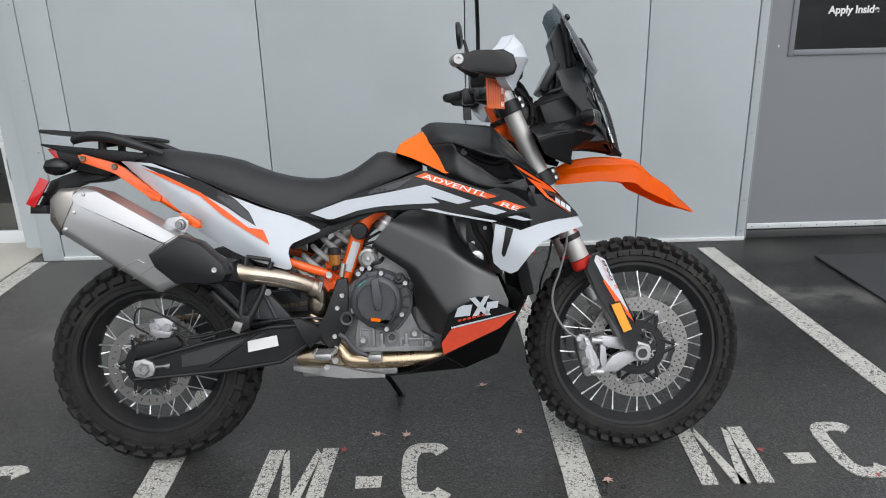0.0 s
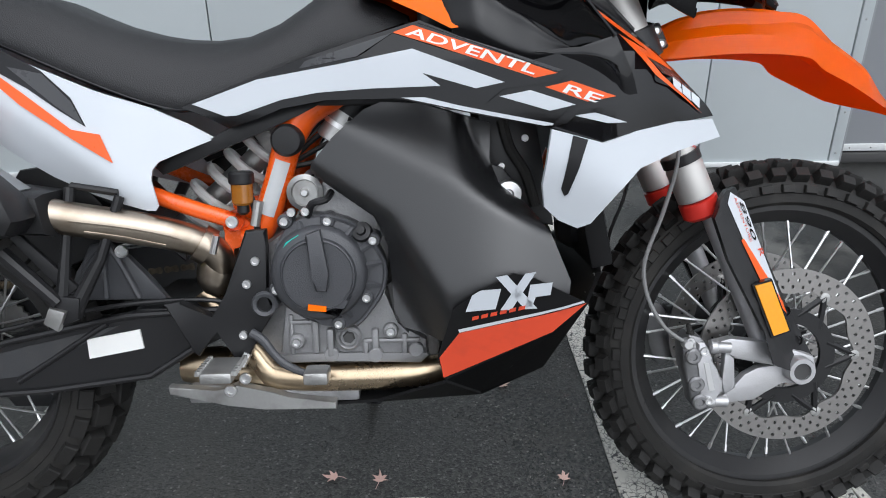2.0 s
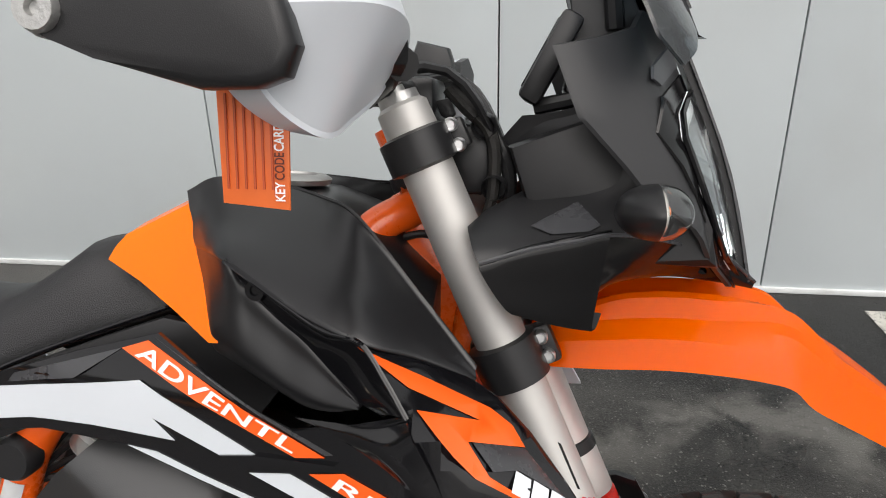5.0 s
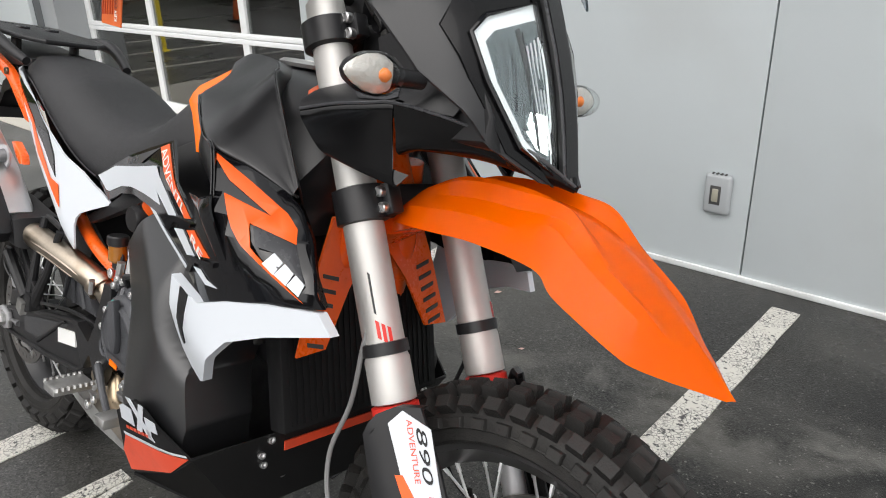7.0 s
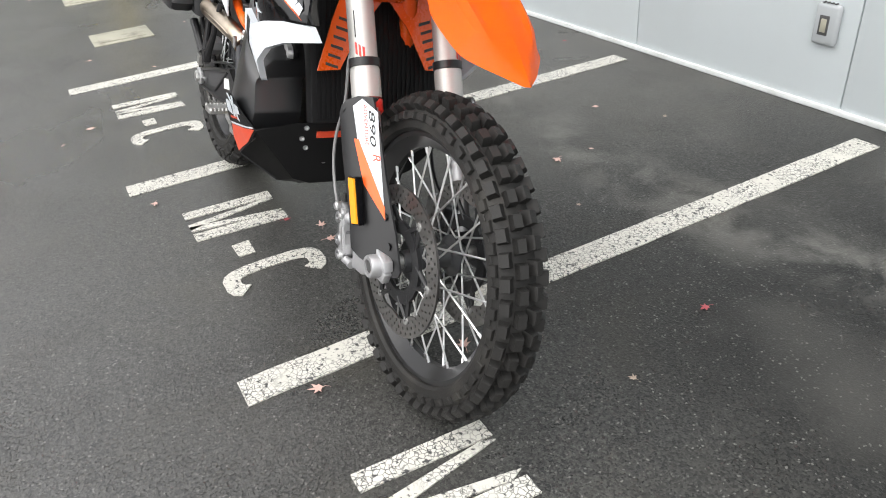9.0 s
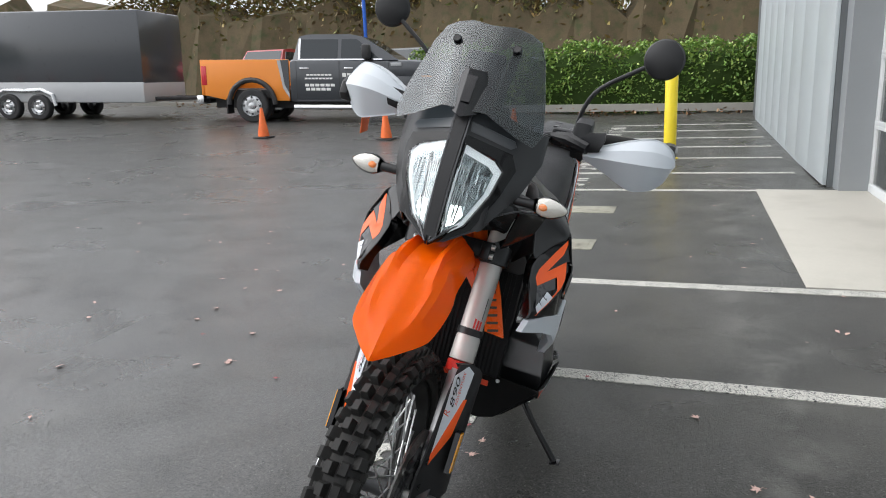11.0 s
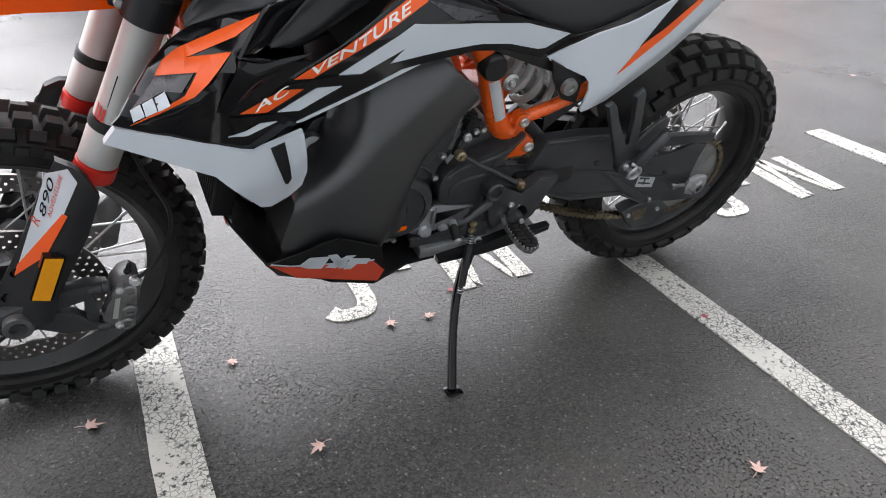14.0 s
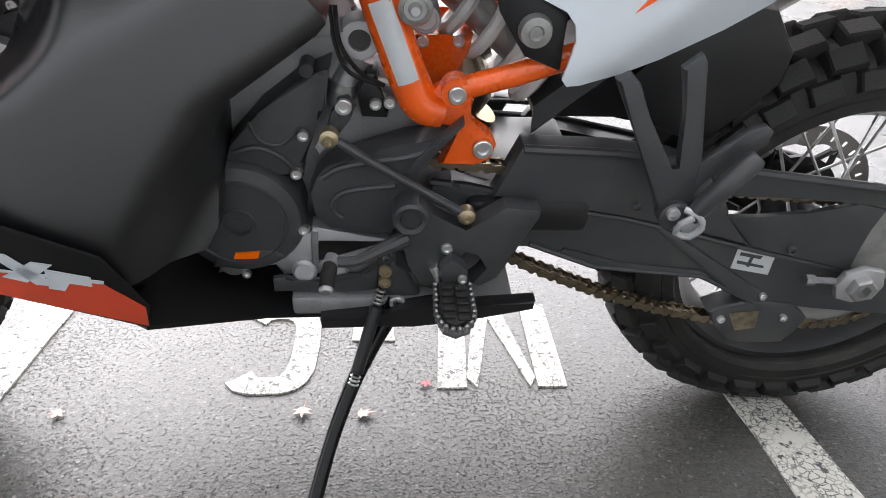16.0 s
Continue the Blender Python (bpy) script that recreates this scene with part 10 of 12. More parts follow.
    part("mirror_glass", lathe([(0.044, -0.0105), (0, -0.0115)], (0.262, sy * 0.365, 1.405), (1, -sy * 0.12, 0.05), 32), M_CHROME, mi, "mirror glass")
    part("mirror_stalk", tube(stalk, 0.0058, 10, steps=4), M_BLACK, mi)
    for i in range(3):
        part("control_cable", tube([(0.318, sy * (0.165 - 0.02 * i), 1.165), (0.41, sy * (0.10 - 0.02 * i), 1.175), (0.462, sy * (0.06 - 0.012 * i), 1.10), (0.474, sy * 0.05, 1.03), (0.44, sy * 0.04, 0.94)], 0.0045, 6, steps=4), M_BLACK, bike, "black control cables")
card = part("key_card", prism([(0.292, 1.150), (0.342, 1.140), (0.341, 1.066), (0.294, 1.070)], -0.372, -0.369, "y", 0.001), M_CONE, bike, "orange key code card hung from the handguard")
M_CARDLINE = material("card_print", (0.45, 0.07, 0.02), 0.5)
M_CARDINK = material("card_dark_print", (0.10, 0.014, 0.006), 0.5)
for i in range(6):
    x0 = 0.298 + 0.0062 * i
    part("card_line", prism([(x0, 1.143 - 0.0012 * i), (x0 + 0.0014, 1.143 - 0.0012 * i), (x0 + 0.0016, 1.080), (x0 + 0.0002, 1.080)], -0.3735, -0.372, "y"), M_CARDLINE, card)
for word, z0, wide, ink in (("KEY", 1.072, 0.0135, M_WHITE_LETTER), ("CODE", 1.0865, 0.0182, M_CARDINK), ("CARD", 1.1055, 0.0182, M_WHITE_LETTER)):
    lettering("card_lettering", word, 0.0095, (0.3385, z0), (0.0, 1.0), (-1.0, 0.0), lambda x, z: 0.3735, -1, ink, card, 0.0006, wide, 0, 0.0002)
part("key_cord", tube([(0.30, -0.37, 1.148), (0.285, -0.375, 1.175)], 0.0012, 5), M_BLACK, card)
part("ignition_box", box(0.40, 0.46, -0.055, 0.055, 1.045, 1.12, 0.010), M_BLACK, bike, "black ignition housing")
part("front_loom", tube([(0.455, -0.05, 1.115), (0.475, -0.055, 1.07), (0.47, -0.05, 1.02), (0.45, -0.045, 0.96)], 0.008, 8, steps=4), M_BLACK, bike)

# ---------------------------------------------------------------- the lot beyond the bays
def leaf_material(name, tones, rough=0.45):
    """Foliage whose every leaf has its own tone."""
    m = bpy.data.materials.new(name)
    m.use_nodes = True
    n, l = m.node_tree.nodes, m.node_tree.links
    b = n["Principled BSDF"]
    geo = n.new("ShaderNodeNewGeometry")
    ramp = n.new("ShaderNodeValToRGB")
    while len(ramp.color_ramp.elements) < len(tones):
        ramp.color_ramp.elements.new(0.5)
    for k, c in enumerate(tones):
        ramp.color_ramp.elements[k].position = k / (len(tones) - 1)
        ramp.color_ramp.elements[k].color = (*c, 1)
    l.new(geo.outputs["Random Per Island"], ramp.inputs[0])
    l.new(ramp.outputs[0], b.inputs["Base Color"])
    b.inputs["Roughness"].default_value = rough
    return m


M_HEDGE = leaf_material("hedge_leaf", ((0.08, 0.16, 0.03), (0.15, 0.28, 0.05), (0.24, 0.38, 0.08), (0.40, 0.48, 0.13)))
M_HEDGECORE = material("hedge_core", (0.034, 0.058, 0.016), 0.95, var=0.6, scale=9, bump=1.0, bump_scale=18, spec=0.05)
M_AUTUMN = leaf_material("autumn_leaf", ((0.10, 0.07, 0.03), (0.22, 0.14, 0.05), (0.10, 0.13, 0.04), (0.30, 0.20, 0.06), (0.20, 0.24, 0.08)), 0.6)
M_BARK = material("bark", (0.14, 0.12, 0.10), 0.85, var=0.4, scale=4, bump=1.0, bump_scale=30)
M_LITTER = leaf_material("litter", ((0.16, 0.07, 0.035), (0.28, 0.12, 0.06), (0.30, 0.20, 0.10), (0.10, 0.06, 0.035)), 0.6)
M_KERB = material("kerb_concrete", (0.30, 0.29, 0.26), 0.6, var=0.2, scale=3, bump=0.5, bump_scale=60)
M_TRUCK = material("charcoal_truck_paint", (0.045, 0.05, 0.058), 0.3, var=0.05, coat=0.8)
M_TRUCKORANGE = material("orange_truck_wrap", (0.85, 0.27, 0.03), 0.35, var=0.04, coat=0.3)
M_CHROME = material("chrome", (0.78, 0.79, 0.80), 0.12, 1.0, var=0.03)
M_ALLOY = material("wheel_alloy", (0.60, 0.61, 0.62), 0.28, 1.0, var=0.06)
M_TYRE = material("tyre_black", (0.03, 0.03, 0.031), 0.75, var=0.15, bump=0.4, bump_scale=60)
M_CARGLASS = material("dark_car_glass", (0.03, 0.036, 0.04), 0.05, var=0.05)
M_PLASTIC = material("black_trim_plastic", (0.03, 0.03, 0.032), 0.5, var=0.1)
M_REDPAINT = material("red_car_paint", (0.42, 0.03, 0.035), 0.3, coat=0.7, var=0.05)
M_GREYPAINT = material("grey_car_paint", (0.12, 0.13, 0.13), 0.3, coat=0.7, var=0.05)
M_SILVERPAINT = material("silver_car_paint", (0.50, 0.53, 0.56), 0.3, 0.3, coat=0.7, var=0.05)
M_LAMPGLASS = material("lamp_glass", (0.6, 0.62, 0.64), 0.1, 0.4, var=0.1)
M_REDLAMP = material("red_lamp", (0.60, 0.015, 0.03), 0.15, coat=0.8, var=0.1, scale=20)
M_AMBERLAMP = material("amber_lamp", (0.85, 0.28, 0.02), 0.2, var=0.1)
M_ICE = material("ice_blue_paint", (0.44, 0.50, 0.55), 0.25, 0.25, var=0.03, coat=0.8)
M_BLACKPAINT = material("black_gloss_paint", (0.012, 0.012, 0.014), 0.12, var=0.05, coat=0.8)
M_LEATHER = material("black_seat", (0.035, 0.035, 0.038), 0.55, var=0.15, bump=0.3, bump_scale=90)
M_DARKMETAL = material("dark_metal", (0.10, 0.10, 0.105), 0.4, 0.7, var=0.2, scale=20)
M_GREYWRAP = material("grey_wrap", (0.45, 0.46, 0.47), 0.4, var=0.05)
M_BLUE = material("blue_post_paint", (0.02, 0.12, 0.55), 0.4, var=0.1)


def leaf_cloud(name, spots, size, mat, seed, parent=None, label="", category="", kind=""):
    """Many small folded leaves about the given points (x, y, z, spread)."""
    rnd = random.Random(seed)
    vs, fs = [], []
    for x, y, z, s, count in spots:
        for _ in range(count):
            p = Vector((x + rnd.gauss(0, s), y + rnd.gauss(0, s), z + rnd.gauss(0, s * 0.8)))
            a = Vector((rnd.gauss(0, 1), rnd.gauss(0, 1), rnd.gauss(0, 0.7))).normalized()
            b = a.orthogonal().normalized()
            c = a.cross(b)
            k = size * rnd.uniform(0.6, 1.4)
            i = len(vs)
            vs += [p - a * k, p + b * k * 0.55 + c * k * 0.15, p + a * k, p - b * k * 0.55 + c * k * 0.15]
            fs += [(i, i + 1, i + 2), (i, i + 2, i + 3)]
    me = bpy.data.meshes.new(name)
    me.from_pydata(vs, [], fs)
    me.materials.append(mat)
    ob = new(name, me)
    if parent:
        ob.parent = parent
    if label:
        tagged(ob, label, category, kind=kind)
    return ob


def hedge(points, depth, h, seed, label):
    """A clipped hedge along a line of ground points: solid dark body under a coat of leaves."""
    rnd = random.Random(seed)
    top = new("hedge")
    tagged(top, label, "hedge")
    secs, spots = [], []
    for (x0, y0), (x1, y1) in zip(points, points[1:]):
        d = Vector((x1 - x0, y1 - y0, 0))
        n = Vector((-d.y, d.x, 0)).normalized()
        m = max(2, int(d.length / 0.5))
        for k in range(m):
            p = Vector((x0, y0, 0)) + d * (k / m)
            hh = h * rnd.uniform(0.9, 1.06)
            z = ground_z(p.x, p.y)
            ring = []
            for a, b in ((0.12, -0.1), (0.02, 0.35), (0.0, 0.75), (0.15, 0.93), (0.5, 0.97), (0.85, 0.93), (1.0, 0.7), (0.95, -0.1)):
                q = p + n * (a * depth + rnd.uniform(-0.06, 0.06))
                ring.append((q.x, q.y, z + b * (hh - 0.1)))
            secs.append(ring)
            for _ in range(64):
                a, b = rnd.choice(((rnd.uniform(-0.02, 0.06), rnd.uniform(0.03, 1.0)), (rnd.uniform(0, 1), rnd.uniform(0.95, 1.05)), (rnd.uniform(-0.02, 0.08), rnd.uniform(0.3, 1.0))))
                q = p + d.normalized() * rnd.uniform(0, 0.5) + n * (a * depth)
                spots.append((q.x, q.y, z + b * hh, 0.085, 9))
    part("hedge_body", skin(secs), M_HEDGECORE, top, "dark green solid core of the hedge")
    leaf_cloud("foliage", spots, 0.052, M_HEDGE, seed + 1, top)["kind"] = "stuff"


def tree(x, y, h, r, seed, leaves=1500, label="thin autumn tree with sparse brown leaves behind the hedge"):
    rnd = random.Random(seed)
    ob = new("tree")
    z = ground_z(x, y)
    ob.location = (x, y, z - 0.05)
    tagged(ob, label, "tree", "trees round the lot")
    bm = bmesh.new()
    p, pts = Vector((0, 0, 0)), []
    for k in range(7):
        pts.append(p.copy())
        p += Vector((rnd.uniform(-0.15, 0.15), rnd.uniform(-0.15, 0.15), h / 7))
    tube(pts, [0.17 * h / 7 * (1 - k / 8) + 0.02 for k in range(7)], 9, bm)
    part("trunk", bm, M_BARK, ob)
    bm, spots = bmesh.new(), []
    for k in range(16):
        a, s = rnd.uniform(0, 2 * math.pi), rnd.uniform(0.25, 0.95)
        base = pts[min(6, int(s * 6))]
        length = r * rnd.uniform(0.5, 1.1) * (1.2 - s * 0.6)
        q = [base, base + Vector((math.cos(a) * length * 0.5, math.sin(a) * length * 0.5, length * 0.25)), base + Vector((math.cos(a) * length, math.sin(a) * length, length * 0.7))]
        tube(q, [0.05, 0.035, 0.012], 6, bm)
        for f in (0.45, 0.75, 1.0):
            c = q[0].lerp(q[2], f)
            spots.append((c.x, c.y, c.z + 0.1, 0.42, leaves // 48))
    part("limbs", bm, M_BARK, ob)
    leaf_cloud("crown", spots, 0.085, M_AUTUMN, seed + 5, ob)


def thicket(name, x0, y0, x1, y1, h, count, seed):
    """Undergrowth and brambles as a loose bank of leaves."""
    rnd = random.Random(seed)
    spots = []
    for _ in range(count):
        f, g = rnd.random(), rnd.random()
        x, y = x0 + (x1 - x0) * f, y0 + (y1 - y0) * f
        nx, ny = y1 - y0, x0 - x1
        k = math.hypot(nx, ny)
        x, y = x + nx / k * rnd.uniform(-1.2, 1.2), y + ny / k * rnd.uniform(-1.2, 1.2)
        spots.append((x, y, ground_z(x, y) + h * g ** 0.8, 0.35, 14))
    leaf_cloud(name, spots, 0.11, M_AUTUMN, seed, None, "brown and ochre undergrowth behind the hedge", "undergrowth", "stuff")


def kerb(points, mat, label):
    bm = bmesh.new()
    for (x0, y0), (x1, y1) in zip(points, points[1:]):
        d = Vector((x1 - x0, y1 - y0, 0)).normalized()
        n = Vector((-d.y, d.x, 0)) * 0.15
        q = [(x0, y0), (x1, y1), (x1 + n.x, y1 + n.y), (x0 + n.x, y0 + n.y)]
        lo = [bm.verts.new((a, b, ground_z(a, b) - 0.05)) for a, b in q]
        hi = [bm.verts.new((a, b, ground_z(a, b) + 0.13)) for a, b in q]
        bm.faces.new(hi)
        for k in range(4):
            bm.faces.new((lo[k], lo[(k + 1) % 4], hi[(k + 1) % 4], hi[k]))
    tagged(link_mesh("kerb", bm, mat, smooth=False), label, "kerb", kind="structure")


def litter_band(points, w, seed):
    rnd = random.Random(seed)
    spots = []
    for (x0, y0), (x1, y1) in zip(points, points[1:]):
        for _ in range(int(math.hypot(x1 - x0, y1 - y0) * 9)):
            f = rnd.random()
            x, y = x0 + (x1 - x0) * f + rnd.gauss(0, w), y0 + (y1 - y0) * f + rnd.gauss(0, w)
            spots.append((x, y, ground_z(x, y) + 0.06, 0.07, 3))
    leaf_cloud("leaf_litter", spots, 0.045, M_LITTER, seed, None, "damp brown leaves along the kerb", "leaves", "stuff")


def road_wheel(parent, x, y, z, r, w, name="wheel", side=-1, rim=M_ALLOY, holes=8):
    """A tyre on a pressed rim with openings and a hub; side is the outward y direction."""
    tyre = part(name, lathe([(r * 0.62, -w / 2), (r * 0.9, -w / 2), (r * 0.98, -w * 0.38), (r, 0), (r * 0.98, w * 0.38), (r * 0.9, w / 2), (r * 0.62, w / 2)], (x, y, z), (0, 1, 0), 36, closed=True), M_TYRE, parent)
    o = y + side * w * 0.36
    rimo = part("rim", lathe([(r * 0.63, -0.01), (r * 0.60, 0.035), (r * 0.56, 0.0), (r * 0.42, 0.02), (r * 0.20, 0.0), (r * 0.19, 0.05), (r * 0.10, 0.06), (0, 0.06)], (x, o, z), (0, side, 0), 32), rim, tyre)
    bm = bmesh.new()
    for k in range(holes):
        a = 2 * math.pi * k / holes
        lathe([(0.0, 0.026), (r * 0.055, 0.024), (r * 0.07, 0.016)], (x + math.cos(a) * r * 0.48, o, z + math.sin(a) * r * 0.48), (0, side, 0), 10, bm)
    part("opening", bm, M_PLASTIC, tyre, "dark rim openings")
    return tyre


def body_sections(rows):
    """Rounded car-body cross sections: rows of (x, half width, z low, z high)."""
    out = []
    for x, w, z0, z1 in rows:
        r = min(0.09, (z1 - z0) * 0.35)
        out.append([(x, -w + 0.05, z0), (x, -w, z0 + r), (x, -w, z1 - r * 1.3), (x, -w + 0.03, z1 - r * 0.4), (x, -w + r, z1), (x, w - r, z1), (x, w - 0.03, z1 - r * 0.4), (x, w, z1 - r * 1.3), (x, w, z0 + r), (x, w - 0.05, z0)])
    return out


def bars_label(name, x, z, w, h, y, parent, mat, slots=7):
    """Lettering too small to read: plain bars."""
    bm = bmesh.new()
    step = w / slots
    for k in range(slots):
        box(x + k * step, x + k * step + step * 0.8, y - 0.004, y, z, z + h, 0, bm)
    part(name, bm, mat, parent, "pale lettering as bars", smooth=False)


def pickup():
    """Charcoal crew-cab pickup with an orange bed; x forward from the rear axle, y to its left."""
    ob = new("pickup_truck")
    ob.matrix_world = pose(-13.42, -8.98, ground_z(-12.6, -8.9) - 0.01, 0, 0, 101.5) @ Matrix.Rotation(radians(2.1), 4, "Y")
    tagged(ob, "charcoal crew-cab pickup truck with an orange wrapped bed", "truck")
    W = 0.92
    part("cab", skin(body_sections([(0.92, W, 0.50, 1.40), (0.98, W, 0.48, 1.42), (2.0, W, 0.48, 1.42), (3.1, W, 0.48, 1.40), (3.2, W, 0.50, 1.40)])), M_TRUCK, ob)
    part("bonnet", skin(body_sections([(3.19, W - 0.02, 0.98, 1.40), (3.7, W - 0.02, 0.98, 1.40), (4.4, W - 0.04, 0.98, 1.36), (4.78, W - 0.08, 0.98, 1.28), (4.86, W - 0.12, 0.98, 1.18)])), M_TRUCK, ob)
    part("nose", box(4.55, 4.84, -W + 0.1, W - 0.1, 0.6, 1.0, 0.03), M_PLASTIC, ob)
    part("inner_arch", box(3.2, 4.6, -W + 0.32, W - 0.32, 0.45, 1.0), M_PLASTIC, ob)
    part("roof", skin([[(x, -w, z0), (x, -w2, z1), (x, w2, z1), (x, w, z0)] for x, w, w2, z0, z1 in ((0.97, 0.86, 0.70, 1.40, 1.41), (1.10, 0.86, 0.70, 1.40, 1.92), (1.3, 0.86, 0.69, 1.40, 1.97), (2.3, 0.86, 0.69, 1.40, 1.97), (2.6, 0.86, 0.69, 1.40, 1.90), (3.4, 0.86, 0.76, 1.40, 1.41))]), M_TRUCK, ob)
    for s in (-1, 1):
        def side(poly, name, mat, off, label="", par=ob):
            bm = bmesh.new()
            vs = [bm.verts.new((x, s * (0.86 - (z - 1.4) * 0.30 + off), z)) for x, z in poly]
            vi = [bm.verts.new((v.co.x, v.co.y - s * 0.02, v.co.z)) for v in vs]
            bm.faces.new(vs)
            bm.faces.new(vi[::-1])
            for k in range(len(vs)):
                bm.faces.new((vs[k], vi[k], vi[(k + 1) % len(vs)], vs[(k + 1) % len(vs)]))
            return part(name, bm, mat, par, label, smooth=False)
        side([(1.16, 1.43), (1.16, 1.86), (2.02, 1.86), (2.02, 1.43)], "side_window", M_CARGLASS, 0.006)
        side([(2.10, 1.43), (2.10, 1.86), (2.45, 1.86), (2.98, 1.43)], "side_window", M_CARGLASS, 0.006)
        side([(1.12, 1.40), (1.12, 1.43), (3.05, 1.43), (3.05, 1.40)], "window_trim", M_CHROME, 0.014)
        side([(1.10, 1.40), (1.10, 1.88), (1.15, 1.88), (1.15, 1.40)], "window_trim", M_CHROME, 0.014)
        y = s * W
        for x in (2.06, 3.12, 1.06):
            part("door_gap", box(x, x + 0.012, min(y, y + s * 0.003), max(y, y + s * 0.003), 0.55, 1.38), M_PLASTIC, ob)
        for x in (1.15, 2.18):
            part("door_handle", box(x, x + 0.22, y - 0.03, y + 0.03, 1.20, 1.24, 0.012), M_CHROME, ob, "chrome handle")
        mirror = part("mirror", box(2.62, 2.80, s * (W + 0.08) - 0.11, s * (W + 0.08) + 0.16, 1.42, 1.74, 0.05), M_PLASTIC, ob)
        part("mirror_arm", tube([(2.72, s * 0.84, 1.45), (2.72, s * (W + 0.06), 1.48)], 0.03, 8), M_PLASTIC, mirror)
        part("running_board", tube([(1.0, s * (W + 0.02), 0.36), (3.05, s * (W + 0.02), 0.36)], 0.055, 10), M_CHROME, ob, "chrome running board")
        part("fender_flare", tube([(4.0 + 0.56 * math.cos(a), s * (W - 0.0), 0.42 + 0.56 * math.sin(a)) for a in [math.pi * k / 12 for k in range(13)]], 0.045, 8), M_PLASTIC, ob)
        part("front_fender", prism([(3.2, 0.5), (3.44, 0.5)] + [(4.0 + 0.56 * math.cos(a), 0.42 + 0.56 * math.sin(a)) for a in [math.pi * (1 - k / 10) for k in range(1, 10)]] + [(4.57, 0.5), (4.72, 0.62), (4.80, 1.0), (3.2, 1.05)], min(s * (W - 0.04), s * W), max(s * (W - 0.04), s * W), "y", 0.008), M_TRUCK, ob)
        part("side_marker", box(3.95, 4.2, y - 0.01, y + s * 0.02 + 0.005, 1.02, 1.06, 0.006), M_AMBERLAMP, ob, "amber side marker")
        part("headlamp", prism([(4.62, 0.86), (4.86, 0.80), (4.88, 1.14), (4.50, 1.22)], min(s * (W - 0.25), s * (W - 0.015)), max(s * (W - 0.25), s * (W - 0.015)), "y", 0.02), M_LAMPGLASS, ob)
        part("mud_flap", box(3.38, 3.41, min(y, y - s * 0.25), max(y, y - s * 0.25), 0.25, 0.5), M_PLASTIC, ob)
        road_wheel(ob, 4.0, s * (W - 0.14), 0.39, 0.39, 0.24, "front_wheel", s)
        road_wheel(ob, 0.0, s * (W - 0.02), 0.39, 0.39, 0.22, "rear_wheel", s)
        road_wheel(ob, 0.0, s * (W - 0.30), 0.39, 0.39, 0.22, "rear_wheel", s)
        arch = [(0.52 * math.cos(a), 0.40 + 0.52 * math.sin(a)) for a in [math.pi * k / 12 for k in range(13)]]
        part("bed_side", prism([(0.88, 0.50)] + [(0.56, 0.50)] + arch[1:-1] + [(-0.56, 0.50), (-1.15, 0.62), (-1.2, 1.42), (0.88, 1.42)], min(s * (W - 0.08), s * W), max(s * (W - 0.08), s * W), "y", 0.01), M_TRUCKORANGE, ob, "orange wrapped bed side")
        part("wrap_edge", prism([(0.62, 1.40), (0.70, 1.40), (0.78, 0.86), (0.885, 0.66), (0.885, 0.56), (0.74, 0.78)], min(y, y + s * 0.004), max(y, y + s * 0.004), "y"), M_GREYWRAP, ob, "grey edge of the orange wrap")
        part("wrap_front", prism([(0.70, 1.41), (0.885, 1.41), (0.885, 0.66), (0.78, 0.86)], min(y, y + s * 0.004), max(y, y + s * 0.004), "y"), M_TRUCK, ob)
        part("rear_flare", tube([(0.55 * math.cos(a), s * (W + 0.05), 0.42 + 0.55 * math.sin(a)) for a in [math.pi * k / 12 for k in range(13)]], 0.06, 8), M_PLASTIC, ob)
        part("rear_flap", box(-0.62, -0.59, min(y + s * 0.06, y - s * 0.3), max(y + s * 0.06, y - s * 0.3), 0.2, 0.55), M_PLASTIC, ob)
        part("tail_lamp", box(-1.21, -1.08, min(y - s * 0.08, y + s * 0.008), max(y - s * 0.08, y + s * 0.008), 0.85, 1.28, 0.01), M_REDLAMP, ob)
        bars_label("lettering", 1.3, 1.06, 0.60, 0.035, s * W + (0.004 if s > 0 else 0), ob, M_WHITE_LETTER)
        bars_label("lettering", 1.26, 0.98, 0.66, 0.035, s * W + (0.004 if s > 0 else 0), ob, M_WHITE_LETTER, 8)
        bars_label("lettering", 1.26, 0.82, 0.72, 0.06, s * W + (0.004 if s > 0 else 0), ob, M_WHITE_LETTER, 6)
        bars_label("lettering", 1.28, 0.73, 0.60, 0.06, s * W + (0.004 if s > 0 else 0), ob, M_WHITE_LETTER, 5)
        bars_label("door_lettering", 2.14, 1.03, 0.95, 0.085, s * W + (0.004 if s > 0 else 0), ob, M_WHITE_LETTER, 9)
        bars_label("door_rule", 2.3, 0.98, 0.66, 0.012, s * W + (0.004 if s > 0 else 0), ob, M_REDPAINT, 1)
        bars_label("door_lettering", 2.48, 0.66, 0.36, 0.05, s * W + (0.004 if s > 0 else 0), ob, M_WHITE_LETTER, 6)
    part("bed_floor", box(-1.15, 0.9, -W + 0.07, W - 0.07, 0.55, 0.75), M_PLASTIC, ob)
    part("tailgate", box(-1.24, -1.17, -W + 0.02, W - 0.02, 0.62, 1.42, 0.015), M_TRUCKORANGE, ob)
    part("rear_bumper", box(-1.38, -1.2, -W + 0.02, W - 0.02, 0.42, 0.62, 0.03), M_CHROME, ob)
    part("chassis", box(-1.1, 4.6, -0.45, 0.45, 0.32, 0.56), M_PLASTIC, ob)
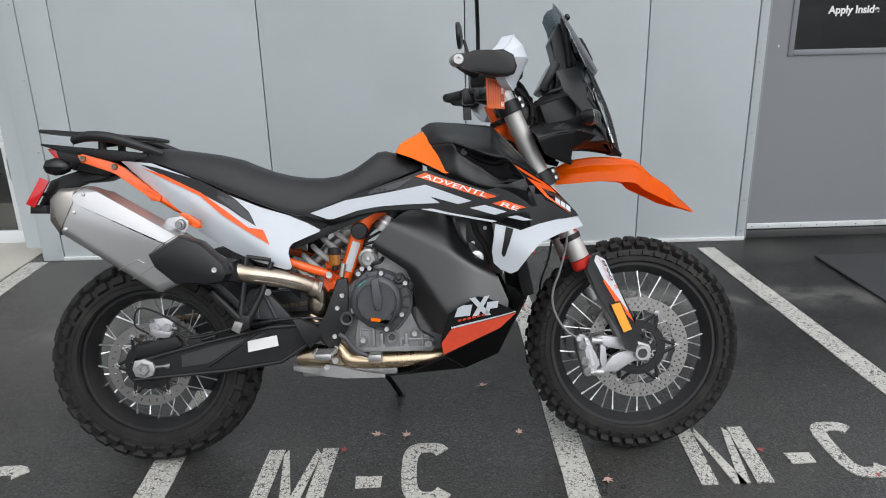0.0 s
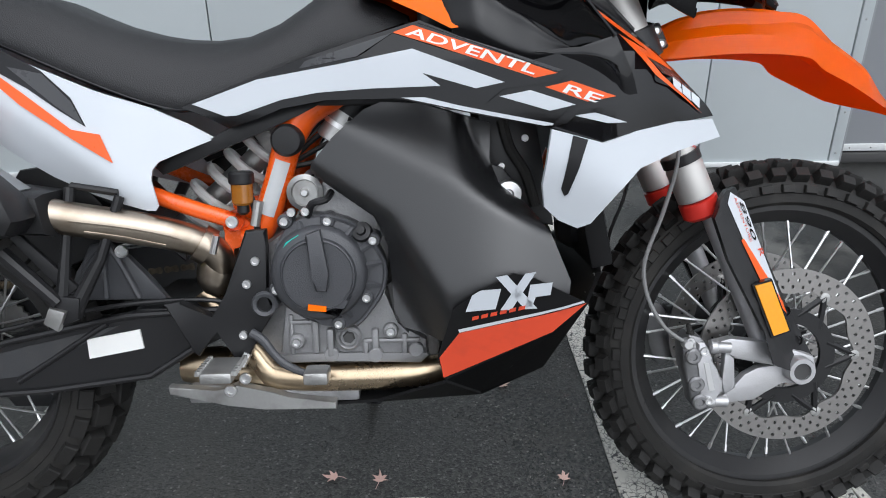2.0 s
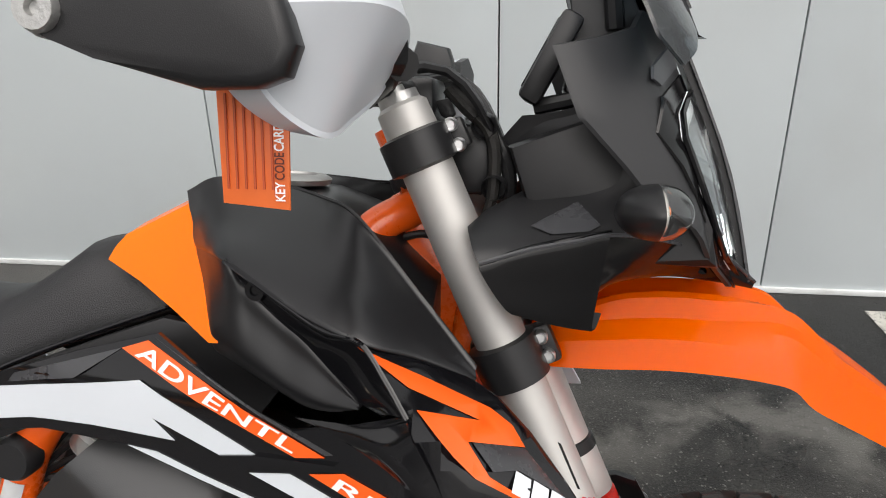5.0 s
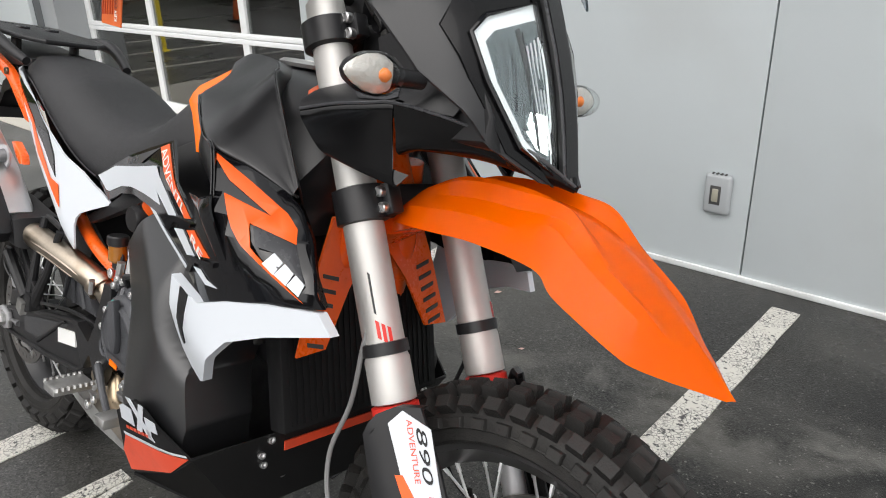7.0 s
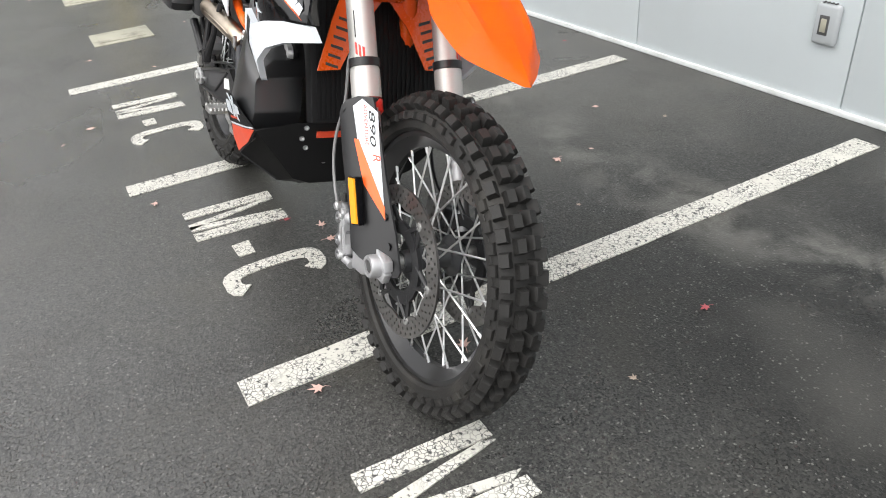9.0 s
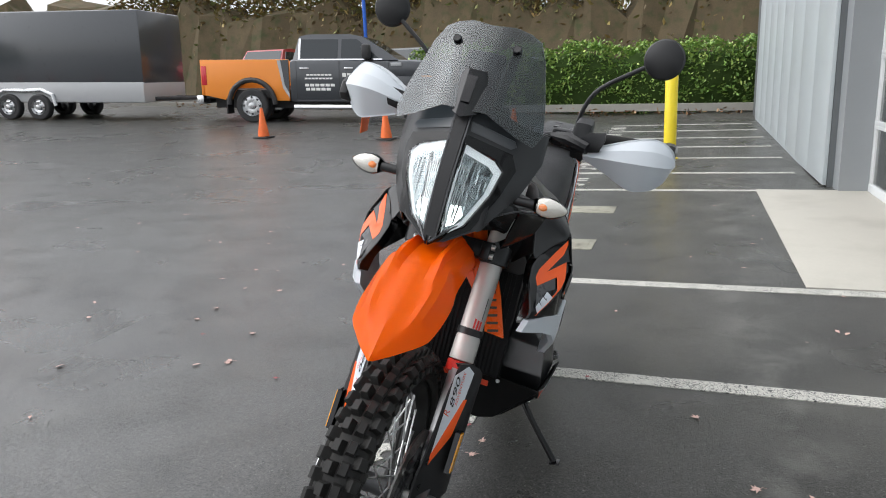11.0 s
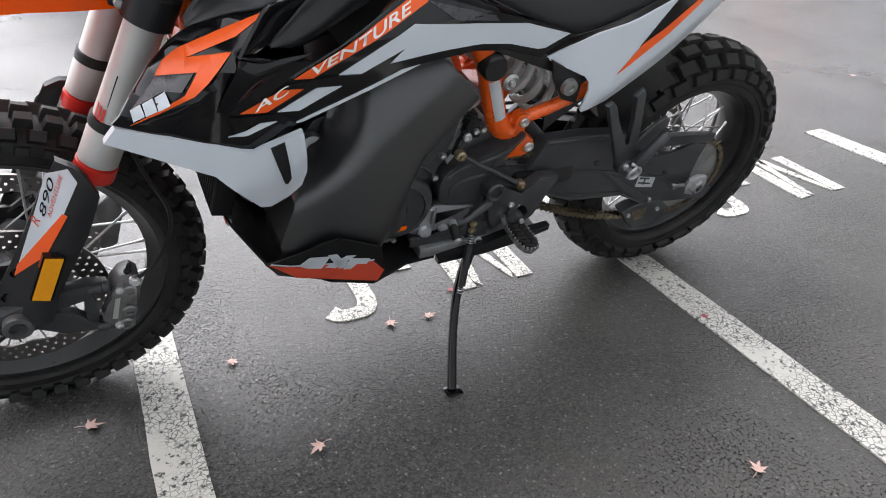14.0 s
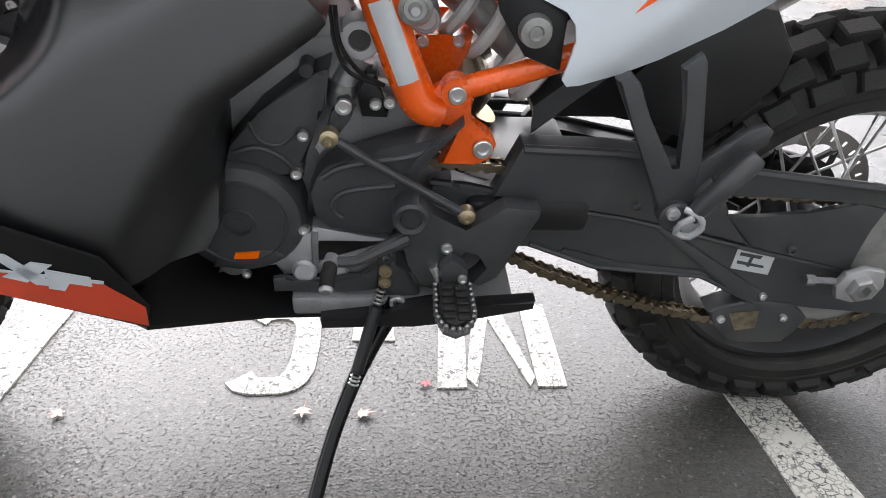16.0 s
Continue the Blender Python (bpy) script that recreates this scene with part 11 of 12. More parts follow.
    part("front_bumper", skin([[(x, y, 0.44), (x + 0.05, y, 0.52), (x + 0.05, y, 0.74), (x, y, 0.78), (x - 0.16, y, 0.78), (x - 0.16, y, 0.44)] for y, x in ((-0.93, 4.72), (-0.8, 4.92), (-0.4, 5.0), (0.4, 5.0), (0.8, 4.92), (0.93, 4.72))]), M_CHROME, ob, "chrome front bumper")
    part("air_dam", box(4.62, 4.9, -0.8, 0.8, 0.30, 0.46, 0.03), M_PLASTIC, ob)
    part("fog_lamp", box(4.90, 4.99, -0.84, -0.70, 0.50, 0.70, 0.02), M_PLASTIC, ob)
    grille = part("grille", box(4.80, 4.90, -0.66, 0.66, 0.80, 1.24, 0.03), M_PLASTIC, ob)
    for k in range(5):
        part("grille_bar", tube([(4.92, -0.66, 0.84 + k * 0.09), (4.95, 0, 0.84 + k * 0.09), (4.92, 0.66, 0.84 + k * 0.09)], 0.022, 8), M_CHROME, grille, "chrome grille bar")
    for y in (-0.64, 0.64):
        part("grille_bar", tube([(4.92, y, 0.80), (4.91, y, 1.26)], 0.03, 8), M_CHROME, grille)
    part("windscreen", skin([[(x, -w, z), (x - 0.02, -w, z), (x - 0.02, w, z), (x, w, z)] for x, w, z in ((3.36, 0.72, 1.43), (2.64, 0.64, 1.895))]), M_CARGLASS, ob, "dark windscreen", smooth=False)
    part("bonnet_badge", box(3.25, 3.5, -W - 0.0, -W + 0.01, 1.27, 1.34, 0.003), M_GREYWRAP, ob)


def trailer():
    """Box trailer behind the pickup, silver skirt with orange and charcoal graphics."""
    ob = new("box_trailer")
    ob.matrix_world = pose(-12.62, -14.85, ground_z(-12.0, -14.8), 0, 0, 99) @ Matrix.Rotation(radians(2.1), 4, "Y")
    tagged(ob, "silver tandem-axle box trailer with orange graphics", "trailer")
    part("body", box(-1.9, 3.2, -0.95, 0.95, 0.86, 2.55, 0.04), M_TRUCK, ob)
    part("skirt", box(-1.9, 3.2, -0.97, 0.97, 0.42, 0.90, 0.03), M_GREYWRAP, ob, "pale grey lower skirt")
    part("graphic", prism([(-1.88, 0.98), (-0.9, 0.98), (-1.5, 1.6), (-1.88, 2.2)], -0.958, -0.95, "y"), M_TRUCKORANGE, ob, "orange wedge graphic")
    part("gate", box(-2.55, -1.93, -0.9, 0.9, 0.75, 1.35, 0.03), M_TRUCKORANGE, ob, "orange rear gate")
    part("bumper_bar", box(-2.5, -1.9, -0.9, 0.9, 0.48, 0.62, 0.02), M_ALLOY, ob)
    for s in (-1, 1):
        for x in (-0.41, 0.41):
            road_wheel(ob, x, s * 0.98, 0.31, 0.31, 0.2, "wheel", s, holes=6)
        part("wheel_fender", tube([(-0.84, s * 1.0, 0.34), (-0.78, s * 1.0, 0.6), (-0.5, s * 1.0, 0.72), (0, s * 1.0, 0.70), (0.5, s * 1.0, 0.72), (0.78, s * 1.0, 0.6), (0.84, s * 1.0, 0.34)], 0.05, 8), M_ALLOY, ob, "silver fender")
    part("drawbar", tube([(3.2, -0.5, 0.5), (4.3, 0, 0.52), (3.2, 0.5, 0.5)], 0.05, 8), M_PLASTIC, ob)


def parked_car(x, y, turn, mat, label, h=1.7, L=4.6):
    """A parked car: body, cabin, glass, wheels and lamps."""
    ob = new("parked_car")
    ob.matrix_world = pose(x, y, ground_z(x, y), 0, 0, turn)
    tagged(ob, label, "car", "parked cars")
    W, b = 0.9, h * 0.58
    part("body", skin(body_sections([(-L / 2, W - 0.15, 0.4, b - 0.1), (-L / 2 + 0.15, W - 0.03, 0.25, b), (-0.6, W, 0.22, b + 0.02), (L / 2 - 1.2, W, 0.22, b - 0.02), (L / 2 - 0.25, W - 0.05, 0.25, b - 0.18), (L / 2, W - 0.2, 0.38, b - 0.32)])), mat, ob)
    part("cabin", skin([[(px, -w, z0), (px, -w2, z1), (px, w2, z1), (px, w, z0)] for px, w, w2, z0, z1 in ((-L / 2 + 0.12, 0.82, 0.7, b - 0.03, b), (-L / 2 + 0.5, 0.82, 0.62, b - 0.03, h - 0.04), (-0.5, 0.82, 0.62, b - 0.03, h), (0.35, 0.82, 0.62, b - 0.03, h - 0.05), (1.25, 0.82, 0.72, b - 0.03, b))]), mat, ob)
    for s in (-1, 1):
        for x0, x1, x2, x3 in ((-1.75, -1.55, -0.62, -0.62), (-0.54, -0.54, 0.25, 0.95)):
            bm = bmesh.new()
            vs = [bm.verts.new((px, s * (0.825 - (z - b) / (h - b) * 0.19 + 0.006), z)) for px, z in ((x0, b + 0.03), (x1, h - 0.12), (x2, h - 0.12), (x3, b + 0.03))]
            vi = [bm.verts.new((v.co.x, v.co.y - s * 0.02, v.co.z)) for v in vs]
            bm.faces.new(vs)
            bm.faces.new(vi[::-1])
            for k in range(4):
                bm.faces.new((vs[k], vi[k], vi[(k + 1) % 4], vs[(k + 1) % 4]))
            part("side_window", bm, M_CARGLASS, ob, smooth=False)
        for wx in (-L / 2 + 0.85, L / 2 - 0.9):
            road_wheel(ob, wx, s * (W - 0.08), 0.34, 0.34, 0.22, "wheel", s, holes=5)
        part("tail_lamp", box(-L / 2 + 0.02, -L / 2 + 0.14, s * 0.66 - 0.12, s * 0.66 + 0.12, b - 0.32, b - 0.12, 0.02), M_REDLAMP, ob)
        part("headlamp", box(L / 2 - 0.3, L / 2 - 0.05, s * 0.62 - 0.14, s * 0.62 + 0.14, b - 0.42, b - 0.28, 0.03), M_LAMPGLASS, ob)
        part("mirror", box(0.75, 0.9, s * 0.98 - 0.1, s * 0.98 + 0.1, b - 0.02, b + 0.13, 0.03), M_PLASTIC, ob)
    for x0, x1, z0, z1, nm in ((1.20, 0.42, b + 0.02, h - 0.09, "windscreen"), (-L / 2 + 0.13, -L / 2 + 0.48, b + 0.02, h - 0.09, "rear_window")):
        part(nm, skin([[(px + 0.02, -w, z), (px, -w, z), (px, w, z), (px + 0.02, w, z)] for px, w, z in ((x0, 0.68, z0), (x1, 0.58, z1))]), M_CARGLASS, ob, smooth=False)


def spoked_wheel(parent, x, r, w, name, rim):
    wh = part(name, lathe([(r * 0.72, -w * 0.42), (r * 0.86, -w / 2), (r * 0.96, -w * 0.34), (r, 0), (r * 0.96, w * 0.34), (r * 0.86, w / 2), (r * 0.72, w * 0.42)], (x, 0, r), (0, 1, 0), 36, closed=True), M_TYRE, parent)
    part("rim", lathe([(r * 0.73, -w * 0.40), (r * 0.66, -w * 0.3), (r * 0.64, 0), (r * 0.66, w * 0.3), (r * 0.73, w * 0.40)], (x, 0, r), (0, 1, 0), 36), rim, wh)
    part("hub", lathe([(0, -0.09), (0.045, -0.09), (0.05, -0.05), (0.03, 0), (0.05, 0.05), (0.045, 0.09), (0, 0.09)], (x, 0, r), (0, 1, 0), 16), rim, wh)
    bm = bmesh.new()
    for k in range(9):
        a = 2 * math.pi * k / 9
        tube([(x + math.cos(a) * 0.04, 0.03, r + math.sin(a) * 0.04), (x + math.cos(a + 0.1) * r * 0.66, 0.02, r + math.sin(a + 0.1) * r * 0.66)], [0.016, 0.011], 6, bm)
    part("spokes", bm, rim, wh)
    part("brake_disc", lathe([(0.08, 0.075), (0.14, 0.075), (0.14, 0.08), (0.08, 0.08)], (x, 0, r), (0, 1, 0), 24, closed=True), M_ALLOY, wh)


def fender(x, r, w, a0, a1, grow=0.0):
    secs = []
    for k in range(15):
        a = radians(a0 + (a1 - a0) * k / 14)
        rr = r + grow * k / 14
        ring = []
        for s, d in ((-1, -0.10), (-1, -0.03), (-0.7, 0.012), (0, 0.025), (0.7, 0.012), (1, -0.03), (1, -0.10), (0.95, -0.10), (0.93, -0.03), (0, 0.01), (-0.93, -0.03), (-0.95, -0.10)):
            ring.append((x + math.cos(a) * (rr + d), s * w, r + math.sin(a) * (rr + d)))
        secs.append(ring)
    return skin(secs)


def road_bike(x, y, turn, lean, paint, bags, label):
    """A V-twin road motorcycle on its side stand; x forward from the rear contact patch, y to its left."""
    ob = new("parked_motorcycle")
    ob.matrix_world = pose(x, y, ground_z(x, y) + 0.012, 0, 0, turn) @ Matrix.Rotation(radians(lean), 4, "X")
    tagged(ob, label, "motorcycle", "motorcycles")
    R, wb = 0.33, 1.6
    spoked_wheel(ob, 0, R, 0.16, "rear_wheel", M_CHROME if not bags else M_DARKMETAL)
    spoked_wheel(ob, wb, R, 0.12, "front_wheel", M_CHROME)
    part("rear_fender", fender(0, R + 0.05, 0.115 if bags else 0.10, 200 if bags else 165, 35, 0.03), paint, ob)
    part("front_fender", fender(wb, R + 0.03, 0.08, 165, 20, 0.0), paint, ob)
    for s in (-1, 1):
        part("fork_leg", tube([(wb, s * 0.10, R), (wb - 0.30, s * 0.10, 0.98)], 0.027, 10), M_CHROME, ob)
        part("swingarm", tube([(0, s * 0.10, R), (0.5, s * 0.10, 0.38)], 0.025, 8), M_DARKMETAL, ob)
        part("shock", tube([(0.06, s * 0.13, 0.40), (0.30, s * 0.13, 0.68)], [0.03, 0.022], 10), M_CHROME, ob, "chrome rear shock")
        part("frame_rail", tube([(0.25, s * 0.10, 0.62), (0.5, s * 0.11, 0.35), (0.6, s * 0.12, 0.22), (1.0, s * 0.12, 0.22), (1.22, s * 0.05, 0.85)], 0.02, 8, steps=3), M_BLACKPAINT, ob)
        part("foot_board", box(0.78, 1.05, s * 0.28 - 0.05, s * 0.28 + 0.05, 0.26, 0.28, 0.006), M_PLASTIC, ob)
    crank = part("crankcase", skin([[(px, -w, 0.20), (px, -w, 0.46), (px, w, 0.46), (px, w, 0.20)] for px, w in ((0.46, 0.12), (0.55, 0.16), (0.85, 0.16), (0.95, 0.12))]), M_DARKMETAL, ob)
    part("primary_cover", prism([(0.42 + 0.09 * math.cos(a), 0.36 + 0.09 * math.sin(a)) for a in [math.pi * (0.5 + k / 8) for k in range(9)]] + [(0.84 + 0.12 * math.cos(a), 0.35 + 0.12 * math.sin(a)) for a in [math.pi * (-0.5 + k / 8) for k in range(9)]], 0.155, 0.235, "y", 0.025), M_CHROME, crank, "chrome primary cover")
    part("derby_cover", lathe([(0.085, 0), (0.08, 0.018), (0, 0.022)], (0.55, 0.235, 0.36), (0, 1, 0), 24), M_CHROME, crank)
    for tilt, nm in ((-0.38, "rear_cylinder"), (0.38, "front_cylinder")):
        d = Vector((math.sin(tilt), 0, math.cos(tilt)))
        prof = [(0.0, 0.0)]
        for k in range(8):
            prof += [(0.055, 0.02 + k * 0.024), (0.085, 0.022 + k * 0.024), (0.085, 0.031 + k * 0.024), (0.055, 0.033 + k * 0.024)]
        cy = part(nm, lathe(prof + [(0.08, 0.24), (0.07, 0.30), (0, 0.31)], (0.71, 0, 0.42), d, 18), M_DARKMETAL, ob)
        o = Vector((0.71, 0, 0.42)) + d * 0.27
        part("rocker_cover", box(o.x - 0.08, o.x + 0.08, -0.075, 0.075, o.z - 0.03, o.z + 0.04, 0.02), M_CHROME, cy)
    part("air_cleaner", lathe([(0, 0), (0.10, 0.0), (0.10, 0.06), (0.07, 0.075), (0, 0.075)], (0.72, -0.13, 0.68), (0, -1, 0), 24), M_CHROME, ob)
    tank = [[(px, w * math.sin(a), z + hh * math.cos(a) * (1 if math.cos(a) > 0 else 0.55)) for a in [2 * math.pi * k / 16 for k in range(16)]] for px, w, z, hh in ((0.56, 0.05, 0.83, 0.05), (0.64, 0.12, 0.83, 0.11), (0.85, 0.165, 0.85, 0.14), (1.05, 0.155, 0.87, 0.13), (1.18, 0.09, 0.89, 0.09), (1.22, 0.03, 0.90, 0.04))]
    part("tank", skin(tank), paint, ob)
    part("tank_cap", lathe([(0.035, 0), (0.03, 0.02), (0, 0.024)], (0.92, -0.05, 0.985), (0, 0, 1), 16), M_CHROME, ob)
    seat = [[(px, w * math.sin(a) * abs(math.sin(a)) ** -0.3 if abs(math.sin(a)) > 0.01 else 0, z + hh * math.cos(a)) for a in [2 * math.pi * (k + 0.5) / 16 for k in range(16)]] for px, w, z, hh in ((-0.14, 0.07, 0.79, 0.03), (-0.08, 0.12, 0.81, 0.06), (0.10, 0.14, 0.80, 0.07), (0.22, 0.15, 0.76, 0.07), (0.38, 0.16, 0.72, 0.06), (0.52, 0.13, 0.74, 0.06), (0.64, 0.07, 0.80, 0.05))]
    part("seat", skin(seat), M_LEATHER, ob)
    head = part("headlamp", lathe([(0, -0.14), (0.05, -0.13), (0.09, -0.04), (0.095, 0.03), (0.085, 0.045)], (wb - 0.20, 0, 0.90), (1, 0, 0.05), 24), M_CHROME if not bags else paint, ob)
    part("lens", lathe([(0.085, 0.04), (0.05, 0.06), (0, 0.065)], (wb - 0.20, 0, 0.90), (1, 0, 0.05), 24), M_LAMPGLASS, head)
    part("handlebar", tube([(1.02, -0.40, 1.05), (1.12, -0.30, 1.09), (1.24, -0.10, 1.06), (1.26, 0, 1.02), (1.24, 0.10, 1.06), (1.12, 0.30, 1.09), (1.02, 0.40, 1.05)], 0.013, 8, steps=3), M_CHROME, ob)
    for s in (-1, 1):
        part("grip", tube([(1.00, s * 0.42, 1.04), (1.10, s * 0.31, 1.085)], 0.019, 10), M_PLASTIC, ob)
        mir = part("mirror", lathe([(0, -0.015), (0.05, -0.012), (0.06, 0.004), (0, 0.006)], (1.12, s * 0.36, 1.27), (-1, 0, 0.05), 20), M_CHROME, ob)
        part("mirror_stem", tube([(1.12, s * 0.31, 1.09), (1.14, s * 0.36, 1.25)], 0.007, 6), M_CHROME, mir)
    stand = part("side_stand", tube([(0.80, 0.13, 0.24), (0.88, 0.30, 0.055 + 0.0), (0.95, 0.34, 0.05)], 0.014, 8), M_CHROME, ob)
    for s in ((-1, 1) if bags else (-1,)):
        zz = 0.26
        muff = part("muffler", tube([(0.55, s * 0.20, zz + 0.02), (0.30, s * 0.225, zz), (0.10, s * 0.235, zz), (-0.34, s * 0.25, zz + 0.02), (-0.40, s * 0.25, zz + 0.02)], [0.026, 0.030, 0.052, 0.055, 0.058], 20, caps=False), M_CHROME, ob, "chrome muffler")
        part("muffler_mouth", lathe([(0.052, -0.02), (0.045, 0.03), (0, 0.04)], (-0.39, s * 0.25, zz + 0.02), (1, 0, 0), 20), M_PLASTIC, muff)
    part("exhaust_header", tube([(0.86, -0.06, 0.62), (0.98, -0.15, 0.52), (0.92, -0.19, 0.30), (0.55, -0.20, 0.28)], 0.024, 10, steps=3), M_CHROME, ob)
    if bags:
        for s in (-1, 1):
            def ring(px, z0, z1, y0, y1):
                return [(px, s * y0, z0 + 0.02), (px, s * (y0 + 0.02), z0), (px, s * (y1 - 0.03), z0), (px, s * y1, z0 + 0.03), (px, s * y1, z1 - 0.01), (px, s * y0, z1 - 0.01)]
            bag = part("saddlebag", skin([ring(px, z0, z1, 0.13, y1) for px, z0, z1, y1 in ((0.33, 0.42, 0.62, 0.30), (0.27, 0.36, 0.63, 0.36), (0.10, 0.32, 0.64, 0.385), (-0.20, 0.31, 0.64, 0.385), (-0.40, 0.31, 0.63, 0.37), (-0.435, 0.33, 0.60, 0.33))]), paint, ob)
            lid = [[(px, s * 0.13, z), (px, s * y1, z), (px, s * y1, z + 0.03), (px, s * (y1 - 0.06), z + hh), (px, s * 0.20, z + hh + 0.012), (px, s * 0.14, z + hh - 0.02)] for px, y1, z, hh in ((0.35, 0.31, 0.635, 0.05), (0.29, 0.37, 0.64, 0.09), (0.10, 0.40, 0.65, 0.125), (-0.20, 0.40, 0.65, 0.115), (-0.42, 0.38, 0.64, 0.08), (-0.455, 0.34, 0.625, 0.05))]
            part("lid", skin(lid), paint, bag)
            part("bag_seam", skin([[(px, s * y1, 0.628 + dz), (px, s * y1, 0.640 + dz), (px, s * (y1 - 0.03), 0.640 + dz), (px, s * (y1 - 0.03), 0.628 + dz)] for px, y1, dz in ((0.30, 0.366, 0.0), (0.10, 0.392, 0.006), (-0.20, 0.392, 0.006), (-0.42, 0.372, 0.0))]), M_CHROME, bag, "chrome seam strip")
            part("latch", box(0.0, 0.13, s * 0.385 - 0.008, s * 0.385 + 0.008, 0.585, 0.615, 0.005), M_CHROME, bag)
            part("reflector", box(-0.448, -0.425, s * 0.27 - 0.075, s * 0.27 + 0.075, 0.545, 0.572, 0.004), M_REDLAMP, bag, "red reflector bar")
            turn_l = part("turn_lamp", lathe([(0, -0.04), (0.025, -0.035), (0.034, 0), (0.028, 0.012), (0, 0.016)], (-0.33, s * 0.105, 0.60), (-1, 0, 0), 16), M_CHROME, ob)
            part("turn_lens", lathe([(0.028, 0.012), (0.015, 0.02), (0, 0.022)], (-0.33, s * 0.105, 0.60), (-1, 0, 0), 16), M_AMBERLAMP, turn_l)
            part("fender_trim", tube([(0.12, s * 0.12, 0.74), (-0.08, s * 0.125, 0.75), (-0.22, s * 0.125, 0.68)], 0.012, 8, steps=2), M_CHROME, ob)
        part("aerial", tube([(-0.30, 0.13, 0.56), (-0.34, 0.13, 0.80)], 0.005, 6), M_PLASTIC, ob)
    tl = (-0.355, 0.0, 0.63) if bags else (-0.36, 0, 0.62)
    lamp = part("tail_lamp", skin([[(tl[0] + dx, w * math.cos(a), tl[2] + hh * math.sin(a)) for a in [2 * math.pi * k / 12 for k in range(12)]] for dx, w, hh in ((0.06, 0.06, 0.045), (0.0, 0.062, 0.05), (-0.035, 0.045, 0.035), (-0.04, 0.01, 0.01))]), M_REDLAMP, ob, "red tail lamp")
    part("bezel", tube([(tl[0] + 0.05, 0.066 * math.cos(a), tl[2] + 0.052 * math.sin(a)) for a in [2 * math.pi * k / 16 for k in range(16)]], 0.01, 6, closed=True), M_CHROME, lamp)
    plate = part("number_plate", box(-0.405, -0.397, -0.09, 0.09, 0.465, 0.565, 0.003), M_WHITE_LETTER, ob, "pale number plate with dark bars")
    bm = bmesh.new()
    for k in range(5):
        box(-0.410, -0.404, -0.075 + k * 0.032, -0.055 + k * 0.032, 0.49, 0.545, 0, bm)
    part("plate_bars", bm, M_PLASTIC, plate, smooth=False)
    part("plate_frame", tube([(-0.403, -0.095, 0.46), (-0.403, 0.095, 0.46), (-0.403, 0.095, 0.57), (-0.403, -0.095, 0.57)], 0.006, 6, closed=True), M_CHROME, plate)
    if bags:
        bm = bmesh.new()
        for k in range(3):
            a = radians(192 - k * 3.4)
            tube([((R + 0.10) * math.cos(a) - 0.006, -0.085, R + (R + 0.10) * math.sin(a) + 0.02), ((R + 0.10) * math.cos(a) - 0.012, 0, R + (R + 0.10) * math.sin(a) + 0.02), ((R + 0.10) * math.cos(a) - 0.006, 0.085, R + (R + 0.10) * math.sin(a) + 0.02)], 0.005, 6, bm)
        part("fender_strips", bm, M_CHROME, ob)
    else:
        part("sissy_bar", tube([(-0.06, -0.11, 0.62), (-0.20, -0.11, 1.0), (-0.20, 0.11, 1.0), (-0.06, 0.11, 0.62)], 0.011, 8, steps=2), M_CHROME, ob)
        part("backrest_pad", box(-0.21, -0.16, -0.10, 0.10, 0.88, 1.02, 0.02), M_LEATHER, ob)
        for s in (-1, 1):
            part("fender_strut", tube([(0.28, s * 0.125, 0.66), (-0.10, s * 0.125, 0.66), (-0.30, s * 0.12, 0.60)], 0.016, 8), M_CHROME, ob)
            part("turn_lamp", lathe([(0, -0.03), (0.03, -0.02), (0.03, 0.02), (0, 0.03)], (-0.28, s * 0.19, 0.62), (1, 0, 0), 14), M_CHROME, ob)


def bollard(x, y, h):
    ob = new("bollard")
    ob.location = (x, y, ground_z(x, y))
    tagged(ob, "yellow steel bollard beside the roller door", "bollard")
    part("post", lathe([(0.085, 0), (0.085, h - 0.03), (0.07, h - 0.005), (0, h)], (0, 0, 0), (0, 0, 1), 28), M_YELLOW, ob)
    part("base_plate", lathe([(0.12, 0), (0.12, 0.012), (0.085, 0.014)], (0, 0, 0), (0, 0, 1), 24), M_YELLOW, ob)


pickup()
trailer()
for cx, cy in ((-9.64, -6.74), (-10.01, -4.41), (-10.65, -2.18), (-9.25, -13.42), (-9.06, -15.44), (-8.98, -16.87), (-12.62, -18.42)):
    traffic_cone(cx, cy, 0.56)
bollard(-8.4, 0.56, 1.15)
road_bike(-0.15, -3.57, -62, -9, M_ICE, True, "ice-blue touring motorcycle with hard saddlebags on its stand")
road_bike(-3.85, -9.78, -16, -9, M_BLACKPAINT, False, "black and chrome cruiser motorcycle parked on its stand")
parked_car(-19.6, -12.6, 12, M_REDPAINT, "red sport utility car parked beyond the pickup", 1.75)
parked_car(-20.2, -7.9, 8, M_GREYPAINT, "dark grey sport utility car behind the pickup", 1.78)
parked_car(-24.5, -2.9, 95, M_SILVERPAINT, "silver car parked on the far side of the hedge", 1.6)
WEST = [(-17.2, -6.6), (-17.3, -4.2), (-17.3, -1.0), (-17.4, 3.0), (-17.5, 9.0)]
SOUTH = [(2.0, -24.0), (-6.0, -25.3), (-11.3, -26.8), (-16.3, -29.6), (-20.5, -31.0)]
hedge(WEST, 1.5, 1.62, 3, "clipped green laurel hedge along the kerb of the lot")
hedge([SOUTH[0], SOUTH[1], SOUTH[2], SOUTH[3], SOUTH[4]][::-1], -1.5, 1.5, 9, "clipped green hedge at the far edge of the lot")
